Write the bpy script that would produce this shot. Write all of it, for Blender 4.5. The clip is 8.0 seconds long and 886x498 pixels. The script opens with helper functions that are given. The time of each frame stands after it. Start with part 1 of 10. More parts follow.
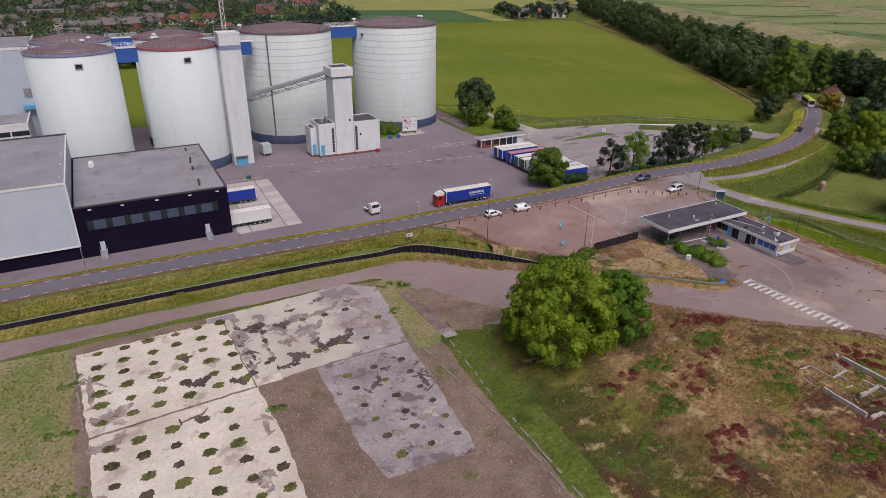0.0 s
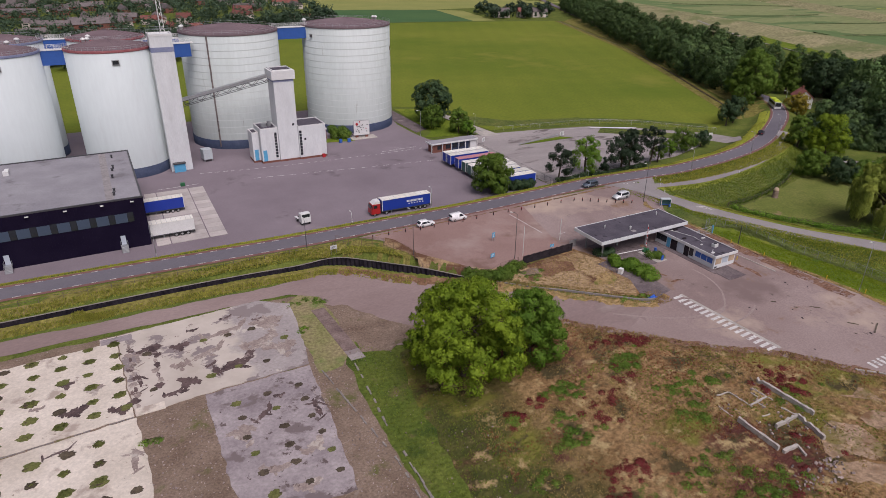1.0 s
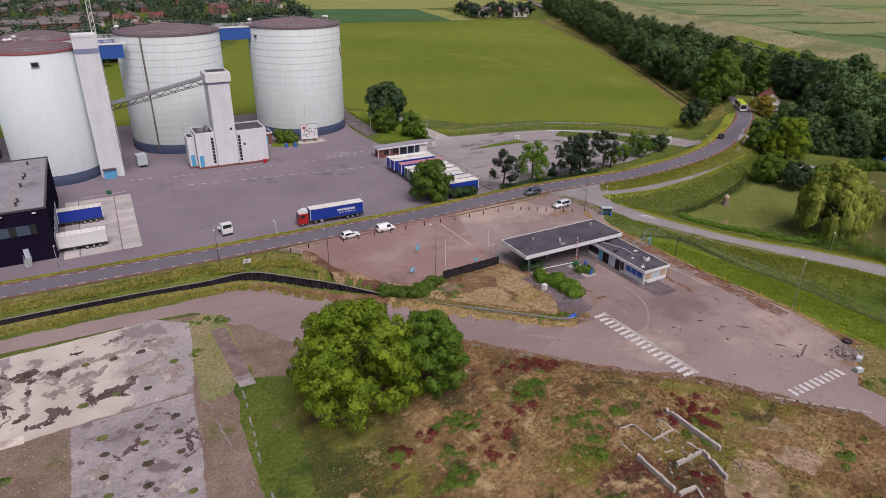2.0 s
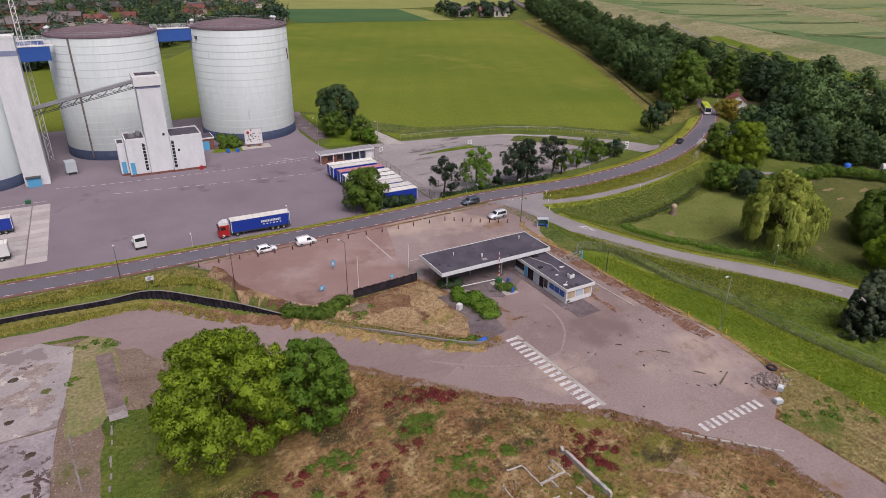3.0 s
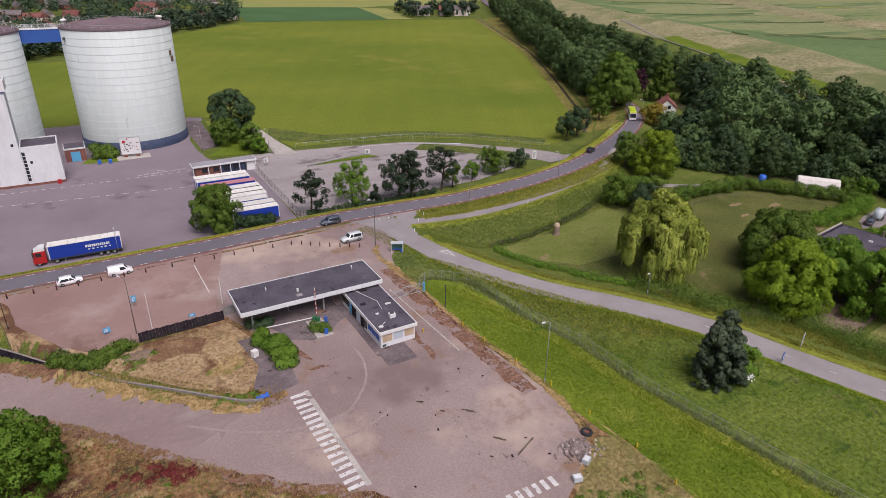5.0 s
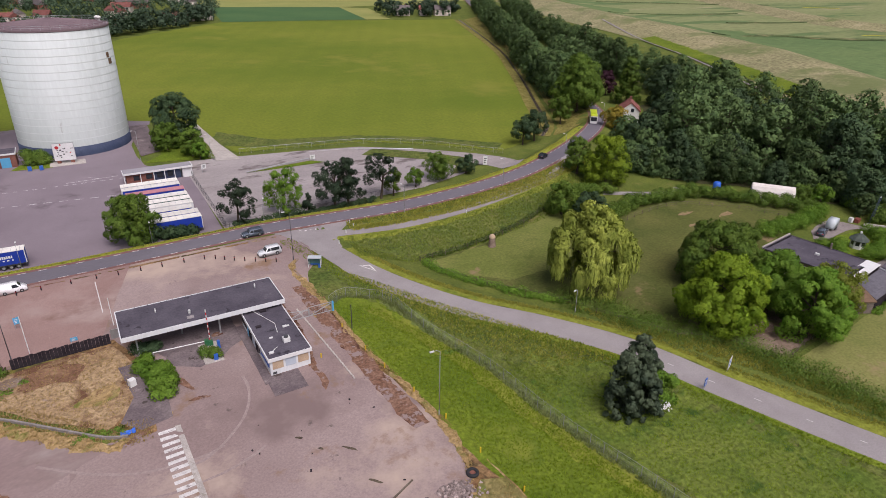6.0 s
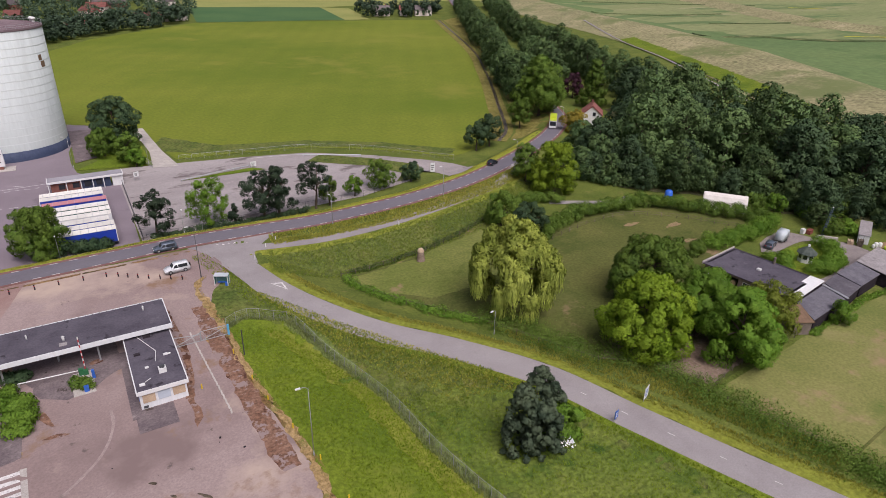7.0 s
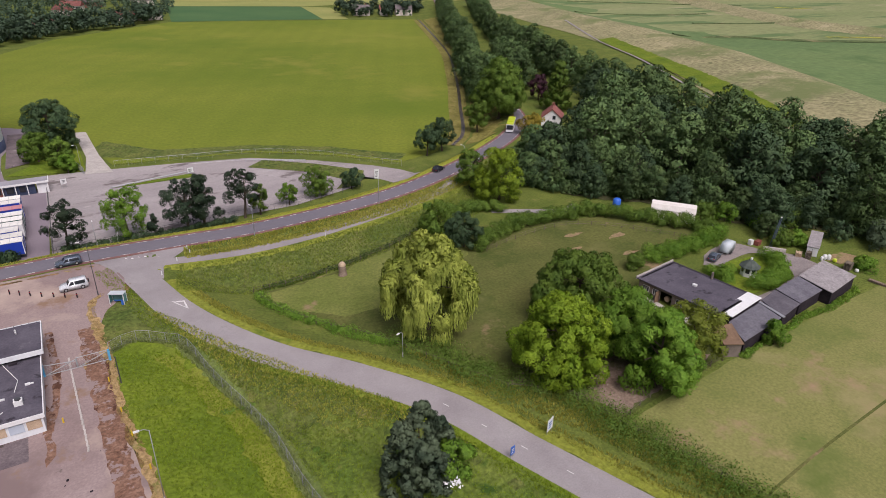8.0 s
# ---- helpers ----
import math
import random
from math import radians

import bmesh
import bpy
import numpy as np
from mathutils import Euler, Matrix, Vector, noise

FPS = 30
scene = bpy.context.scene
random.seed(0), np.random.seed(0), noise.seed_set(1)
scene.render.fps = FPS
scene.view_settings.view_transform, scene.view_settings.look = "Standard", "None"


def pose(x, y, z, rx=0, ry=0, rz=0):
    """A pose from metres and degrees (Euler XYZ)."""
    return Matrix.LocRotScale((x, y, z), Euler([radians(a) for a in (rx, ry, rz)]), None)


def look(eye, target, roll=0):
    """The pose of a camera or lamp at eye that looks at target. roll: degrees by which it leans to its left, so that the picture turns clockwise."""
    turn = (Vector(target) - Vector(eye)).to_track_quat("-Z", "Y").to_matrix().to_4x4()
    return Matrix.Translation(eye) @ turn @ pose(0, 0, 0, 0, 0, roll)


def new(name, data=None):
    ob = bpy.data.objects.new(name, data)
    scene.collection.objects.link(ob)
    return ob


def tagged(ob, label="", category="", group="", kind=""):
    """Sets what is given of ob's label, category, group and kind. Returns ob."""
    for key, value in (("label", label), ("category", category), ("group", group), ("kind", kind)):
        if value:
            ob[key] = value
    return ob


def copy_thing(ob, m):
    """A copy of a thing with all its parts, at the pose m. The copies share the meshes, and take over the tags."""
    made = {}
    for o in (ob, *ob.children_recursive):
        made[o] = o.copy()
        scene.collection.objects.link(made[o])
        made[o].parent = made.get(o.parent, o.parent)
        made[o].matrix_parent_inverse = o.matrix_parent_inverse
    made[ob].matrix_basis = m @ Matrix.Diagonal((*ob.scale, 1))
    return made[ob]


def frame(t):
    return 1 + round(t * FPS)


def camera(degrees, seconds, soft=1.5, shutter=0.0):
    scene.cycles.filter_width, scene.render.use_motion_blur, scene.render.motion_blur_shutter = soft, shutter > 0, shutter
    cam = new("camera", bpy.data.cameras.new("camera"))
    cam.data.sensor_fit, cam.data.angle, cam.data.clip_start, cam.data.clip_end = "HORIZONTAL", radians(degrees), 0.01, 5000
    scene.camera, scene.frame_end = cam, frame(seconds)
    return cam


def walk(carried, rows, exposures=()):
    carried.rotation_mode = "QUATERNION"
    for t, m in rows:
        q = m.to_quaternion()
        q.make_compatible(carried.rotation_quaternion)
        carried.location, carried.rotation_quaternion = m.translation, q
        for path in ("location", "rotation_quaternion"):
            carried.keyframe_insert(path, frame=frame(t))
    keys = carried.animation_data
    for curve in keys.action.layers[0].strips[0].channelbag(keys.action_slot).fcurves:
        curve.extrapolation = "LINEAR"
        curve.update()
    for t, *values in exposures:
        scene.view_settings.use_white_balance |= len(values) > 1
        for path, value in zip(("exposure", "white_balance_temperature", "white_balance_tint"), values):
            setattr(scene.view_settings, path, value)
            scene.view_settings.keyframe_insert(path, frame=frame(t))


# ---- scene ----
# ---- camera ----
cam = camera(69.4, 8.0, 0.45)
METRES, EYE, TILT, LEAN, TURN = 136.2, 61.9, 0.6, 0.6, -28.3
ROWS = [
    (0.0, 0.0, 0.0, 0.0, 0.51, -25.62, -1.06),
    (0.5, 0.0537, 0.0271, 0.0, 0.24, -25.65, -1.08),
    (1.0, 0.1098, 0.0548, -0.0004, 0.02, -25.67, -1.1),
    (1.5, 0.1669, 0.0833, -0.0014, -0.18, -25.7, -1.13),
    (3.0, 0.3395, 0.1727, -0.0032, -0.75, -25.77, -1.22),
    (3.5, 0.3959, 0.2021, -0.0041, -0.94, -25.78, -1.25),
    (4.0, 0.4534, 0.2316, -0.0048, -1.15, -25.8, -1.3),
    (4.5, 0.5097, 0.2598, -0.0061, -1.35, -25.84, -1.33),
    (6.0, 0.6742, 0.3397, -0.0079, -1.92, -25.89, -1.43),
    (6.5, 0.7297, 0.3666, -0.0081, -2.09, -25.89, -1.45),
    (7.0, 0.7852, 0.3937, -0.0081, -2.23, -25.89, -1.5),
    (7.5, 0.8401, 0.4193, -0.0087, -2.36, -25.91, -1.52),
    (8.0, 0.8956, 0.4446, -0.0083, -2.52, -25.95, -1.6),
]
walk(cam, [(t, pose(0, 0, EYE, 0, 0, TURN) @ pose(0, 0, 0, TILT, LEAN, 0) @ pose(METRES * x, METRES * y, METRES * z, 90 + pitch, roll, yaw)) for t, x, y, z, yaw, pitch, roll in ROWS],
     exposures=[(0.0, 0.06, 6230, 22), (1.5, 0.13, 6230, 22), (3.5, 0.29, 6230, 22), (4.5, 0.35, 6230, 22), (6.5, 0.44, 6230, 22), (8.0, 0.48, 6230, 22)])

# ---- light: a bright overcast day, the sun soft behind thin cloud in the south ----
world = bpy.data.worlds.new("overcast_sky")
scene.world = world
world.use_nodes = True
wn = world.node_tree.nodes
sky = wn.new("ShaderNodeTexSky")
sky.sky_type, sky.sun_disc = "NISHITA", False
sky.sun_elevation, sky.sun_rotation = radians(56), radians(183)
sky.air_density, sky.dust_density, sky.ozone_density = 1.0, 4.0, 0.6
grey = wn.new("ShaderNodeHueSaturation")
grey.inputs["Saturation"].default_value = 0.6
world.node_tree.links.new(sky.outputs["Color"], grey.inputs["Color"])
world.node_tree.links.new(grey.outputs["Color"], wn["Background"].inputs["Color"])
wn["Background"].inputs["Strength"].default_value = 0.058
sun_data = bpy.data.lights.new("sun", "SUN")
sun_data.energy, sun_data.angle, sun_data.color = 2.3, radians(42), (1.0, 0.955, 0.89)
sun = new("sun", sun_data)
sun.matrix_world = look((-4, -64, 95), (0, 0, 0))


# ---- materials ----
def surface(name, low, high, scale=0.3, fine=3.0, rough=0.9, bump=0.15, spot=None, spot2=None, metal=0.0, vary=0.0, island=0.0, depth=0.35, stretch=None, spec=0.12, sheer=0.0, more=(), zone=None, rows=None):
    """A procedural surface: two colours in patches, a fine grain over them, one or two kinds of stain."""
    m = bpy.data.materials.new(name)
    m.use_nodes = True
    nt = m.node_tree
    bsdf = nt.nodes["Principled BSDF"]
    geo = nt.nodes.new("ShaderNodeNewGeometry")
    where = geo.outputs["Position"]
    if stretch:
        mul = nt.nodes.new("ShaderNodeVectorMath")
        mul.operation = "MULTIPLY"
        mul.inputs[1].default_value = stretch
        nt.links.new(where, mul.inputs[0])
        where = mul.outputs[0]

    def grain(sc, detail, rough_=0.6):
        n = nt.nodes.new("ShaderNodeTexNoise")
        n.inputs["Scale"].default_value, n.inputs["Detail"].default_value, n.inputs["Roughness"].default_value = sc, detail, rough_
        nt.links.new(where, n.inputs["Vector"])
        return n.outputs["Fac"]

    def remap(sock, a, b, c, d):
        n = nt.nodes.new("ShaderNodeMapRange")
        for i, v in enumerate((a, b, c, d)):
            n.inputs[i + 1].default_value = v
        nt.links.new(sock, n.inputs[0])
        return n.outputs[0]

    def mix(kind, fac, a, b):
        n = nt.nodes.new("ShaderNodeMix")
        n.data_type, n.blend_type = "RGBA", kind
        for sock, v in ((n.inputs["Factor"], fac), (n.inputs[6], a), (n.inputs[7], b)):
            if isinstance(v, (float, int)):
                sock.default_value = v
            elif isinstance(v, tuple):
                sock.default_value = (*v, 1)
            else:
                nt.links.new(v, sock)
        return n.outputs[2]

    small = grain(fine, 4)
    col = mix("MIX", remap(grain(scale, 5), 0.32, 0.68, 0, 1), low, high)
    col = mix("MULTIPLY", 1.0, col, mix("MIX", remap(small, 0.25, 0.75, 0, 1), (1 - depth,) * 3, (1 + depth,) * 3))
    if zone:
        # other colours take over below x = edge, in ragged tongues
        z_low, z_high, edge, width = zone
        sep = nt.nodes.new("ShaderNodeSeparateXYZ")
        nt.links.new(geo.outputs["Position"], sep.inputs[0])
        add = nt.nodes.new("ShaderNodeMath")
        add.operation = "MULTIPLY_ADD"
        nt.links.new(grain(0.22, 6, 0.65), add.inputs[0])
        add.inputs[1].default_value = 14
        nt.links.new(sep.outputs[0], add.inputs[2])
        other = mix("MIX", remap(grain(scale * 1.3, 5), 0.35, 0.65, 0, 1), z_low, z_high)
        col = mix("MIX", remap(add.outputs[0], edge + 7 - width, edge + 7 + width, 1, 0), col, other)
    if rows:
        # sowing or mowing rows, drawn straight across the land and wavering a little
        turn, period, amount = rows
        mapping = nt.nodes.new("ShaderNodeMapping")
        mapping.inputs["Rotation"].default_value = (0, 0, radians(turn))
        nt.links.new(geo.outputs["Position"], mapping.inputs["Vector"])
        wave = nt.nodes.new("ShaderNodeTexWave")
        wave.inputs["Scale"].default_value, wave.inputs["Distortion"].default_value = 0.314 / period, 1.5
        wave.inputs["Detail"].default_value, wave.inputs["Detail Scale"].default_value = 3, 0.4
        nt.links.new(mapping.outputs[0], wave.inputs["Vector"])
        col = mix("MULTIPLY", 1.0, col, mix("MIX", wave.outputs["Fac"], (1 - amount,) * 3, (1 + amount,) * 3))
    for s in (spot, spot2, *more):
        if s:
            colour, sc, cut, soft_ = s
            col = mix("MIX", remap(grain(sc, 6, 0.65), cut, cut + soft_, 0, 1), col, colour)
    for amount, node, out in ((vary, "ShaderNodeObjectInfo", "Random"), (island, "ShaderNodeNewGeometry", "Random Per Island")):
        if amount:
            r = nt.nodes.new(node)
            col = mix("MULTIPLY", 1.0, col, mix("MIX", remap(r.outputs[out], 0, 1, 0, 1), (1 - amount,) * 3, (1 + amount,) * 3))
    nt.links.new(col, bsdf.inputs["Base Color"])
    nt.links.new(remap(small, 0.2, 0.8, max(0.05, rough - 0.12), min(1, rough + 0.1)), bsdf.inputs["Roughness"])
    bsdf.inputs["Metallic"].default_value = metal
    bsdf.inputs["Specular IOR Level"].default_value = spec
    if bump:
        b = nt.nodes.new("ShaderNodeBump")
        b.inputs["Strength"].default_value, b.inputs["Distance"].default_value = min(1, bump * 2), bump
        nt.links.new(small, b.inputs["Height"])
        nt.links.new(b.outputs[0], bsdf.inputs["Normal"])
    if sheer:
        t = nt.nodes.new("ShaderNodeBsdfTranslucent")
        nt.links.new(mix("MULTIPLY", 1.0, col, (1.2, 1.25, 0.6)), t.inputs["Color"])
        ms = nt.nodes.new("ShaderNodeMixShader")
        ms.inputs[0].default_value = sheer
        nt.links.new(bsdf.outputs[0], ms.inputs[1])
        nt.links.new(t.outputs[0], ms.inputs[2])
        nt.links.new(ms.outputs[0], nt.nodes["Material Output"].inputs["Surface"])
    return m


def plain(name, colour, rough=0.5, metal=0.0, vary=0.0):
    """Paint, metal or plastic with a light soiling."""
    return surface(name, tuple(c * 0.9 for c in colour), colour, 0.9, 9, rough, 0.004, metal=metal, depth=0.1, vary=vary, spec=0.5)


def glass_dark(name, colour):
    m = surface(name, colour, tuple(c * 1.4 for c in colour), 0.5, 3, 0.12, 0, depth=0.1, spec=0.6)
    return m


M = {}
# ground covers
M["grass"] = surface("meadow_grass", (0.078, 0.11, 0.02), (0.135, 0.158, 0.032), 0.12, 2.2, 0.95, 0.25, spot=((0.19, 0.17, 0.065), 0.2, 0.60, 0.15), depth=0.45)
M["slope"] = surface("rough_slope_grass", (0.072, 0.108, 0.022), (0.145, 0.16, 0.042), 0.16, 1.4, 0.95, 0.5, spot=((0.20, 0.185, 0.06), 0.2, 0.58, 0.14), spot2=((0.036, 0.066, 0.014), 0.26, 0.58, 0.1), depth=0.6)
M["lush"] = surface("lush_strip_grass", (0.086, 0.136, 0.011), (0.155, 0.20, 0.019), 0.07, 1.8, 0.95, 0.3, spot=((0.06, 0.108, 0.014), 0.10, 0.56, 0.16), depth=0.45, more=(((0.235, 0.262, 0.035), 0.05, 0.57, 0.14),))
M["field"] = surface("field_grass", (0.118, 0.159, 0.017), (0.173, 0.20, 0.026), 0.010, 0.8, 0.95, 0.1, spot=((0.095, 0.145, 0.014), 0.007, 0.52, 0.22), depth=0.2, more=(((0.20, 0.206, 0.036), 0.013, 0.57, 0.14), ((0.10, 0.135, 0.018), 0.09, 0.66, 0.08)), rows=(26.5, 13.0, 0.022))
M["crop"] = surface("crop_field", (0.055, 0.12, 0.045), (0.075, 0.14, 0.05), 0.02, 0.6, 0.95, 0.1, depth=0.15)
M["pale_field"] = surface("cut_hay_field", (0.22, 0.24, 0.07), (0.28, 0.28, 0.09), 0.02, 0.6, 0.95, 0.1, depth=0.15)
M["paddock"] = surface("grazed_paddock_turf", (0.145, 0.165, 0.045), (0.215, 0.21, 0.072), 0.05, 2.2, 0.95, 0.1, spot=((0.30, 0.205, 0.125), 0.045, 0.60, 0.09), spot2=((0.105, 0.14, 0.032), 0.06, 0.55, 0.18), depth=0.26, more=(((0.28, 0.24, 0.11), 0.028, 0.53, 0.14), ((0.09, 0.145, 0.028), 0.3, 0.67, 0.06), ((0.12, 0.09, 0.075), 0.09, 0.72, 0.03)))
M["flood"] = surface("floodplain_grass", (0.105, 0.165, 0.062), (0.14, 0.195, 0.072), 0.012, 0.22, 0.95, 0.2, spot=((0.085, 0.14, 0.05), 0.02, 0.56, 0.1), depth=0.22)
M["flood_pale"] = surface("pale_floodplain_meadow", (0.175, 0.21, 0.085), (0.235, 0.25, 0.115), 0.008, 0.2, 0.95, 0.2, spot=((0.11, 0.165, 0.062), 0.009, 0.54, 0.06), spot2=((0.29, 0.27, 0.15), 0.016, 0.60, 0.08), depth=0.25, stretch=(0.45, 1.7, 1.0))
M["reed"] = surface("dark_reed_bed", (0.068, 0.098, 0.038), (0.115, 0.14, 0.055), 0.05, 0.5, 0.95, 0.4, spot=((0.20, 0.19, 0.09), 0.05, 0.56, 0.08), depth=0.4)
M["flowers"] = surface("yellow_flower_meadow", (0.30, 0.31, 0.05), (0.46, 0.43, 0.05), 0.1, 0.5, 0.95, 0.2, depth=0.3)
M["straw"] = surface("dry_dike_grass", (0.205, 0.20, 0.10), (0.30, 0.27, 0.145), 0.03, 0.5, 0.95, 0.3, spot=((0.155, 0.18, 0.07), 0.02, 0.53, 0.1), depth=0.5, more=(((0.37, 0.325, 0.19), 0.06, 0.58, 0.1), ((0.15, 0.15, 0.07), 0.12, 0.62, 0.06)))
# zone: olive growth near the maple, with the tree's shade painted in
M["wild"] = surface("dry_waste_ground_growth", (0.175, 0.095, 0.042), (0.32, 0.208, 0.10), 0.22, 1.6, 0.95, 0.5, spot=((0.10, 0.038, 0.03), 0.075, 0.53, 0.07), spot2=((0.175, 0.165, 0.035), 0.06, 0.54, 0.08), depth=0.6, more=(((0.075, 0.06, 0.028), 0.16, 0.54, 0.08), ((0.17, 0.018, 0.028), 0.13, 0.67, 0.05), ((0.42, 0.315, 0.155), 0.3, 0.555, 0.1), ((0.085, 0.125, 0.022), 0.14, 0.62, 0.06)), zone=((0.05, 0.062, 0.016), (0.105, 0.10, 0.03), 63.0, 6.0))
M["green_waste"] = surface("mossy_green_ground", (0.06, 0.098, 0.014), (0.125, 0.15, 0.03), 0.12, 1.7, 0.95, 0.35, spot=((0.16, 0.12, 0.065), 0.13, 0.57, 0.12), spot2=((0.032, 0.058, 0.012), 0.09, 0.55, 0.12), depth=0.5, more=(((0.165, 0.215, 0.045), 0.2, 0.62, 0.1),))
M["thin_green"] = surface("thin_grass_on_soil", (0.17, 0.19, 0.055), (0.30, 0.235, 0.145), 0.07, 1.8, 0.95, 0.3, spot=((0.125, 0.19, 0.045), 0.09, 0.55, 0.12), spot2=((0.31, 0.225, 0.16), 0.2, 0.62, 0.1), depth=0.45)
M["dirt"] = surface("stony_dirt", (0.17, 0.12, 0.088), (0.26, 0.195, 0.15), 0.25, 3.0, 0.95, 0.3, spot=((0.44, 0.40, 0.36), 2.4, 0.65, 0.05), spot2=((0.12, 0.125, 0.04), 0.16, 0.57, 0.1), depth=0.4, more=(((0.30, 0.25, 0.21), 0.3, 0.62, 0.12),))
M["track"] = surface("packed_earth_track", (0.24, 0.175, 0.164), (0.318, 0.243, 0.228), 0.05, 2.4, 0.95, 0.05, spot=((0.19, 0.138, 0.125), 0.06, 0.56, 0.14), depth=0.12, stretch=(0.6, 1.0, 1.0), more=(((0.39, 0.325, 0.30), 0.06, 0.60, 0.14), ((0.13, 0.125, 0.05), 0.25, 0.72, 0.08)))
M["dry_bank"] = surface("dry_bank_grass", (0.145, 0.135, 0.03), (0.235, 0.205, 0.06), 0.2, 1.4, 0.95, 0.5, spot=((0.27, 0.215, 0.085), 0.25, 0.56, 0.14), spot2=((0.085, 0.10, 0.02), 0.3, 0.59, 0.1), depth=0.55)
M["stain"] = surface("bare_dark_screed", (0.065, 0.045, 0.046), (0.15, 0.105, 0.10), 0.5, 3, 0.9, 0.02, spot=((0.27, 0.215, 0.20), 0.7, 0.58, 0.04), depth=0.3)
M["strip_brown"] = surface("brown_stained_plates", (0.155, 0.11, 0.10), (0.235, 0.175, 0.16), 0.5, 3, 0.95, 0.03, spot=((0.36, 0.30, 0.27), 0.4, 0.62, 0.05), depth=0.3)
M["brown_stain"] = surface("brown_dirt_film", (0.25, 0.195, 0.175), (0.36, 0.30, 0.27), 0.5, 3, 0.95, 0.02, spot=((0.16, 0.118, 0.105), 0.6, 0.60, 0.05), spot2=((0.45, 0.395, 0.345), 0.5, 0.56, 0.05), depth=0.3)
M["road_white"] = surface("white_painted_wall", (0.66, 0.65, 0.62), (0.76, 0.75, 0.72), 0.6, 3, 0.8, 0.0, depth=0.08)
M["coping"] = surface("pale_timber_coping", (0.20, 0.18, 0.17), (0.30, 0.27, 0.25), 0.8, 5, 0.9, 0.02, depth=0.25)
M["rust_moss"] = surface("rusty_moss", (0.15, 0.078, 0.05), (0.245, 0.145, 0.10), 0.5, 2.4, 0.95, 0.15, spot=((0.31, 0.25, 0.225), 0.3, 0.6, 0.06), spot2=((0.085, 0.04, 0.026), 0.4, 0.57, 0.05), depth=0.5, more=(((0.27, 0.205, 0.19), 0.6, 0.54, 0.05),))
M["edge_straw"] = surface("orange_straw_edge", (0.27, 0.18, 0.075), (0.40, 0.285, 0.14), 0.4, 2.0, 0.95, 0.2, spot=((0.16, 0.165, 0.04), 0.3, 0.54, 0.1), spot2=((0.17, 0.095, 0.05), 0.35, 0.6, 0.08), depth=0.45)
M["verge"] = surface("olive_verge_grass", (0.155, 0.185, 0.022), (0.235, 0.245, 0.04), 0.15, 1.6, 0.95, 0.3, spot=((0.105, 0.15, 0.018), 0.15, 0.55, 0.14), depth=0.4)
# undergrowth and litter, darkened so the colour carries the trees' shade
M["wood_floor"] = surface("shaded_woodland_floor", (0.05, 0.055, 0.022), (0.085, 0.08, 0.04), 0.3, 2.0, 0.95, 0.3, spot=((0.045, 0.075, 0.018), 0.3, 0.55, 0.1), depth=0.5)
M["lower_bank"] = surface("lush_lower_bank", (0.078, 0.125, 0.018), (0.145, 0.18, 0.034), 0.12, 1.5, 0.95, 0.4, spot=((0.19, 0.205, 0.05), 0.16, 0.6, 0.12), spot2=((0.042, 0.082, 0.013), 0.2, 0.57, 0.1), depth=0.5)
# paddock turf with the trees' shade painted into its darker colours
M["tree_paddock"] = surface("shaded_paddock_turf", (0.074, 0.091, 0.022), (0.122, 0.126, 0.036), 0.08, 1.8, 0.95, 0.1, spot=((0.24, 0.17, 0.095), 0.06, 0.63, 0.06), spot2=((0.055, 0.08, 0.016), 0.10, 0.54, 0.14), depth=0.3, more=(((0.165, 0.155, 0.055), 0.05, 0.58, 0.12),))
# the same turf in a lighter copy, sunlight put into the colour
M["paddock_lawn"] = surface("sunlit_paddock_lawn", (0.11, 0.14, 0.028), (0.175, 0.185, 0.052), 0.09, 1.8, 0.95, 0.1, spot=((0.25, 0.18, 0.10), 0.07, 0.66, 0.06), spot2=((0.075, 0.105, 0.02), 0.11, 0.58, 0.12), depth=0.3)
M["brown_soil"] = surface("bare_red_brown_soil", (0.15, 0.08, 0.048), (0.245, 0.145, 0.085), 0.35, 2.4, 0.95, 0.15, spot=((0.31, 0.215, 0.12), 0.35, 0.58, 0.08), depth=0.45)
M["plot"] = surface("straw_and_rust_soil", (0.27, 0.18, 0.095), (0.40, 0.29, 0.165), 0.12, 2.0, 0.95, 0.3, spot=((0.14, 0.072, 0.042), 0.11, 0.50, 0.08), spot2=((0.30, 0.235, 0.205), 0.1, 0.60, 0.07), depth=0.5, more=(((0.13, 0.14, 0.03), 0.3, 0.67, 0.06),))
M["pit_moss"] = surface("dull_pit_moss", (0.085, 0.10, 0.028), (0.155, 0.155, 0.055), 0.8, 4, 0.95, 0.1, spot=((0.075, 0.055, 0.04), 0.9, 0.58, 0.06), depth=0.4)
M["road_verge"] = surface("lime_verge_grass", (0.225, 0.26, 0.024), (0.32, 0.335, 0.048), 0.15, 1.6, 0.95, 0.3, spot=((0.15, 0.195, 0.02), 0.15, 0.57, 0.14), depth=0.35)
# hard surfaces
M["tyre_mark"] = surface("pale_rubbed_asphalt", (0.275, 0.212, 0.198), (0.335, 0.268, 0.248), 0.3, 3, 0.9, 0.02, depth=0.2)
M["pad_dark"] = surface("old_dark_paving", (0.125, 0.10, 0.105), (0.19, 0.155, 0.155), 0.4, 3, 0.92, 0.03, spot=((0.28, 0.235, 0.225), 0.3, 0.6, 0.08), spot2=((0.07, 0.055, 0.05), 0.5, 0.62, 0.05), depth=0.28)
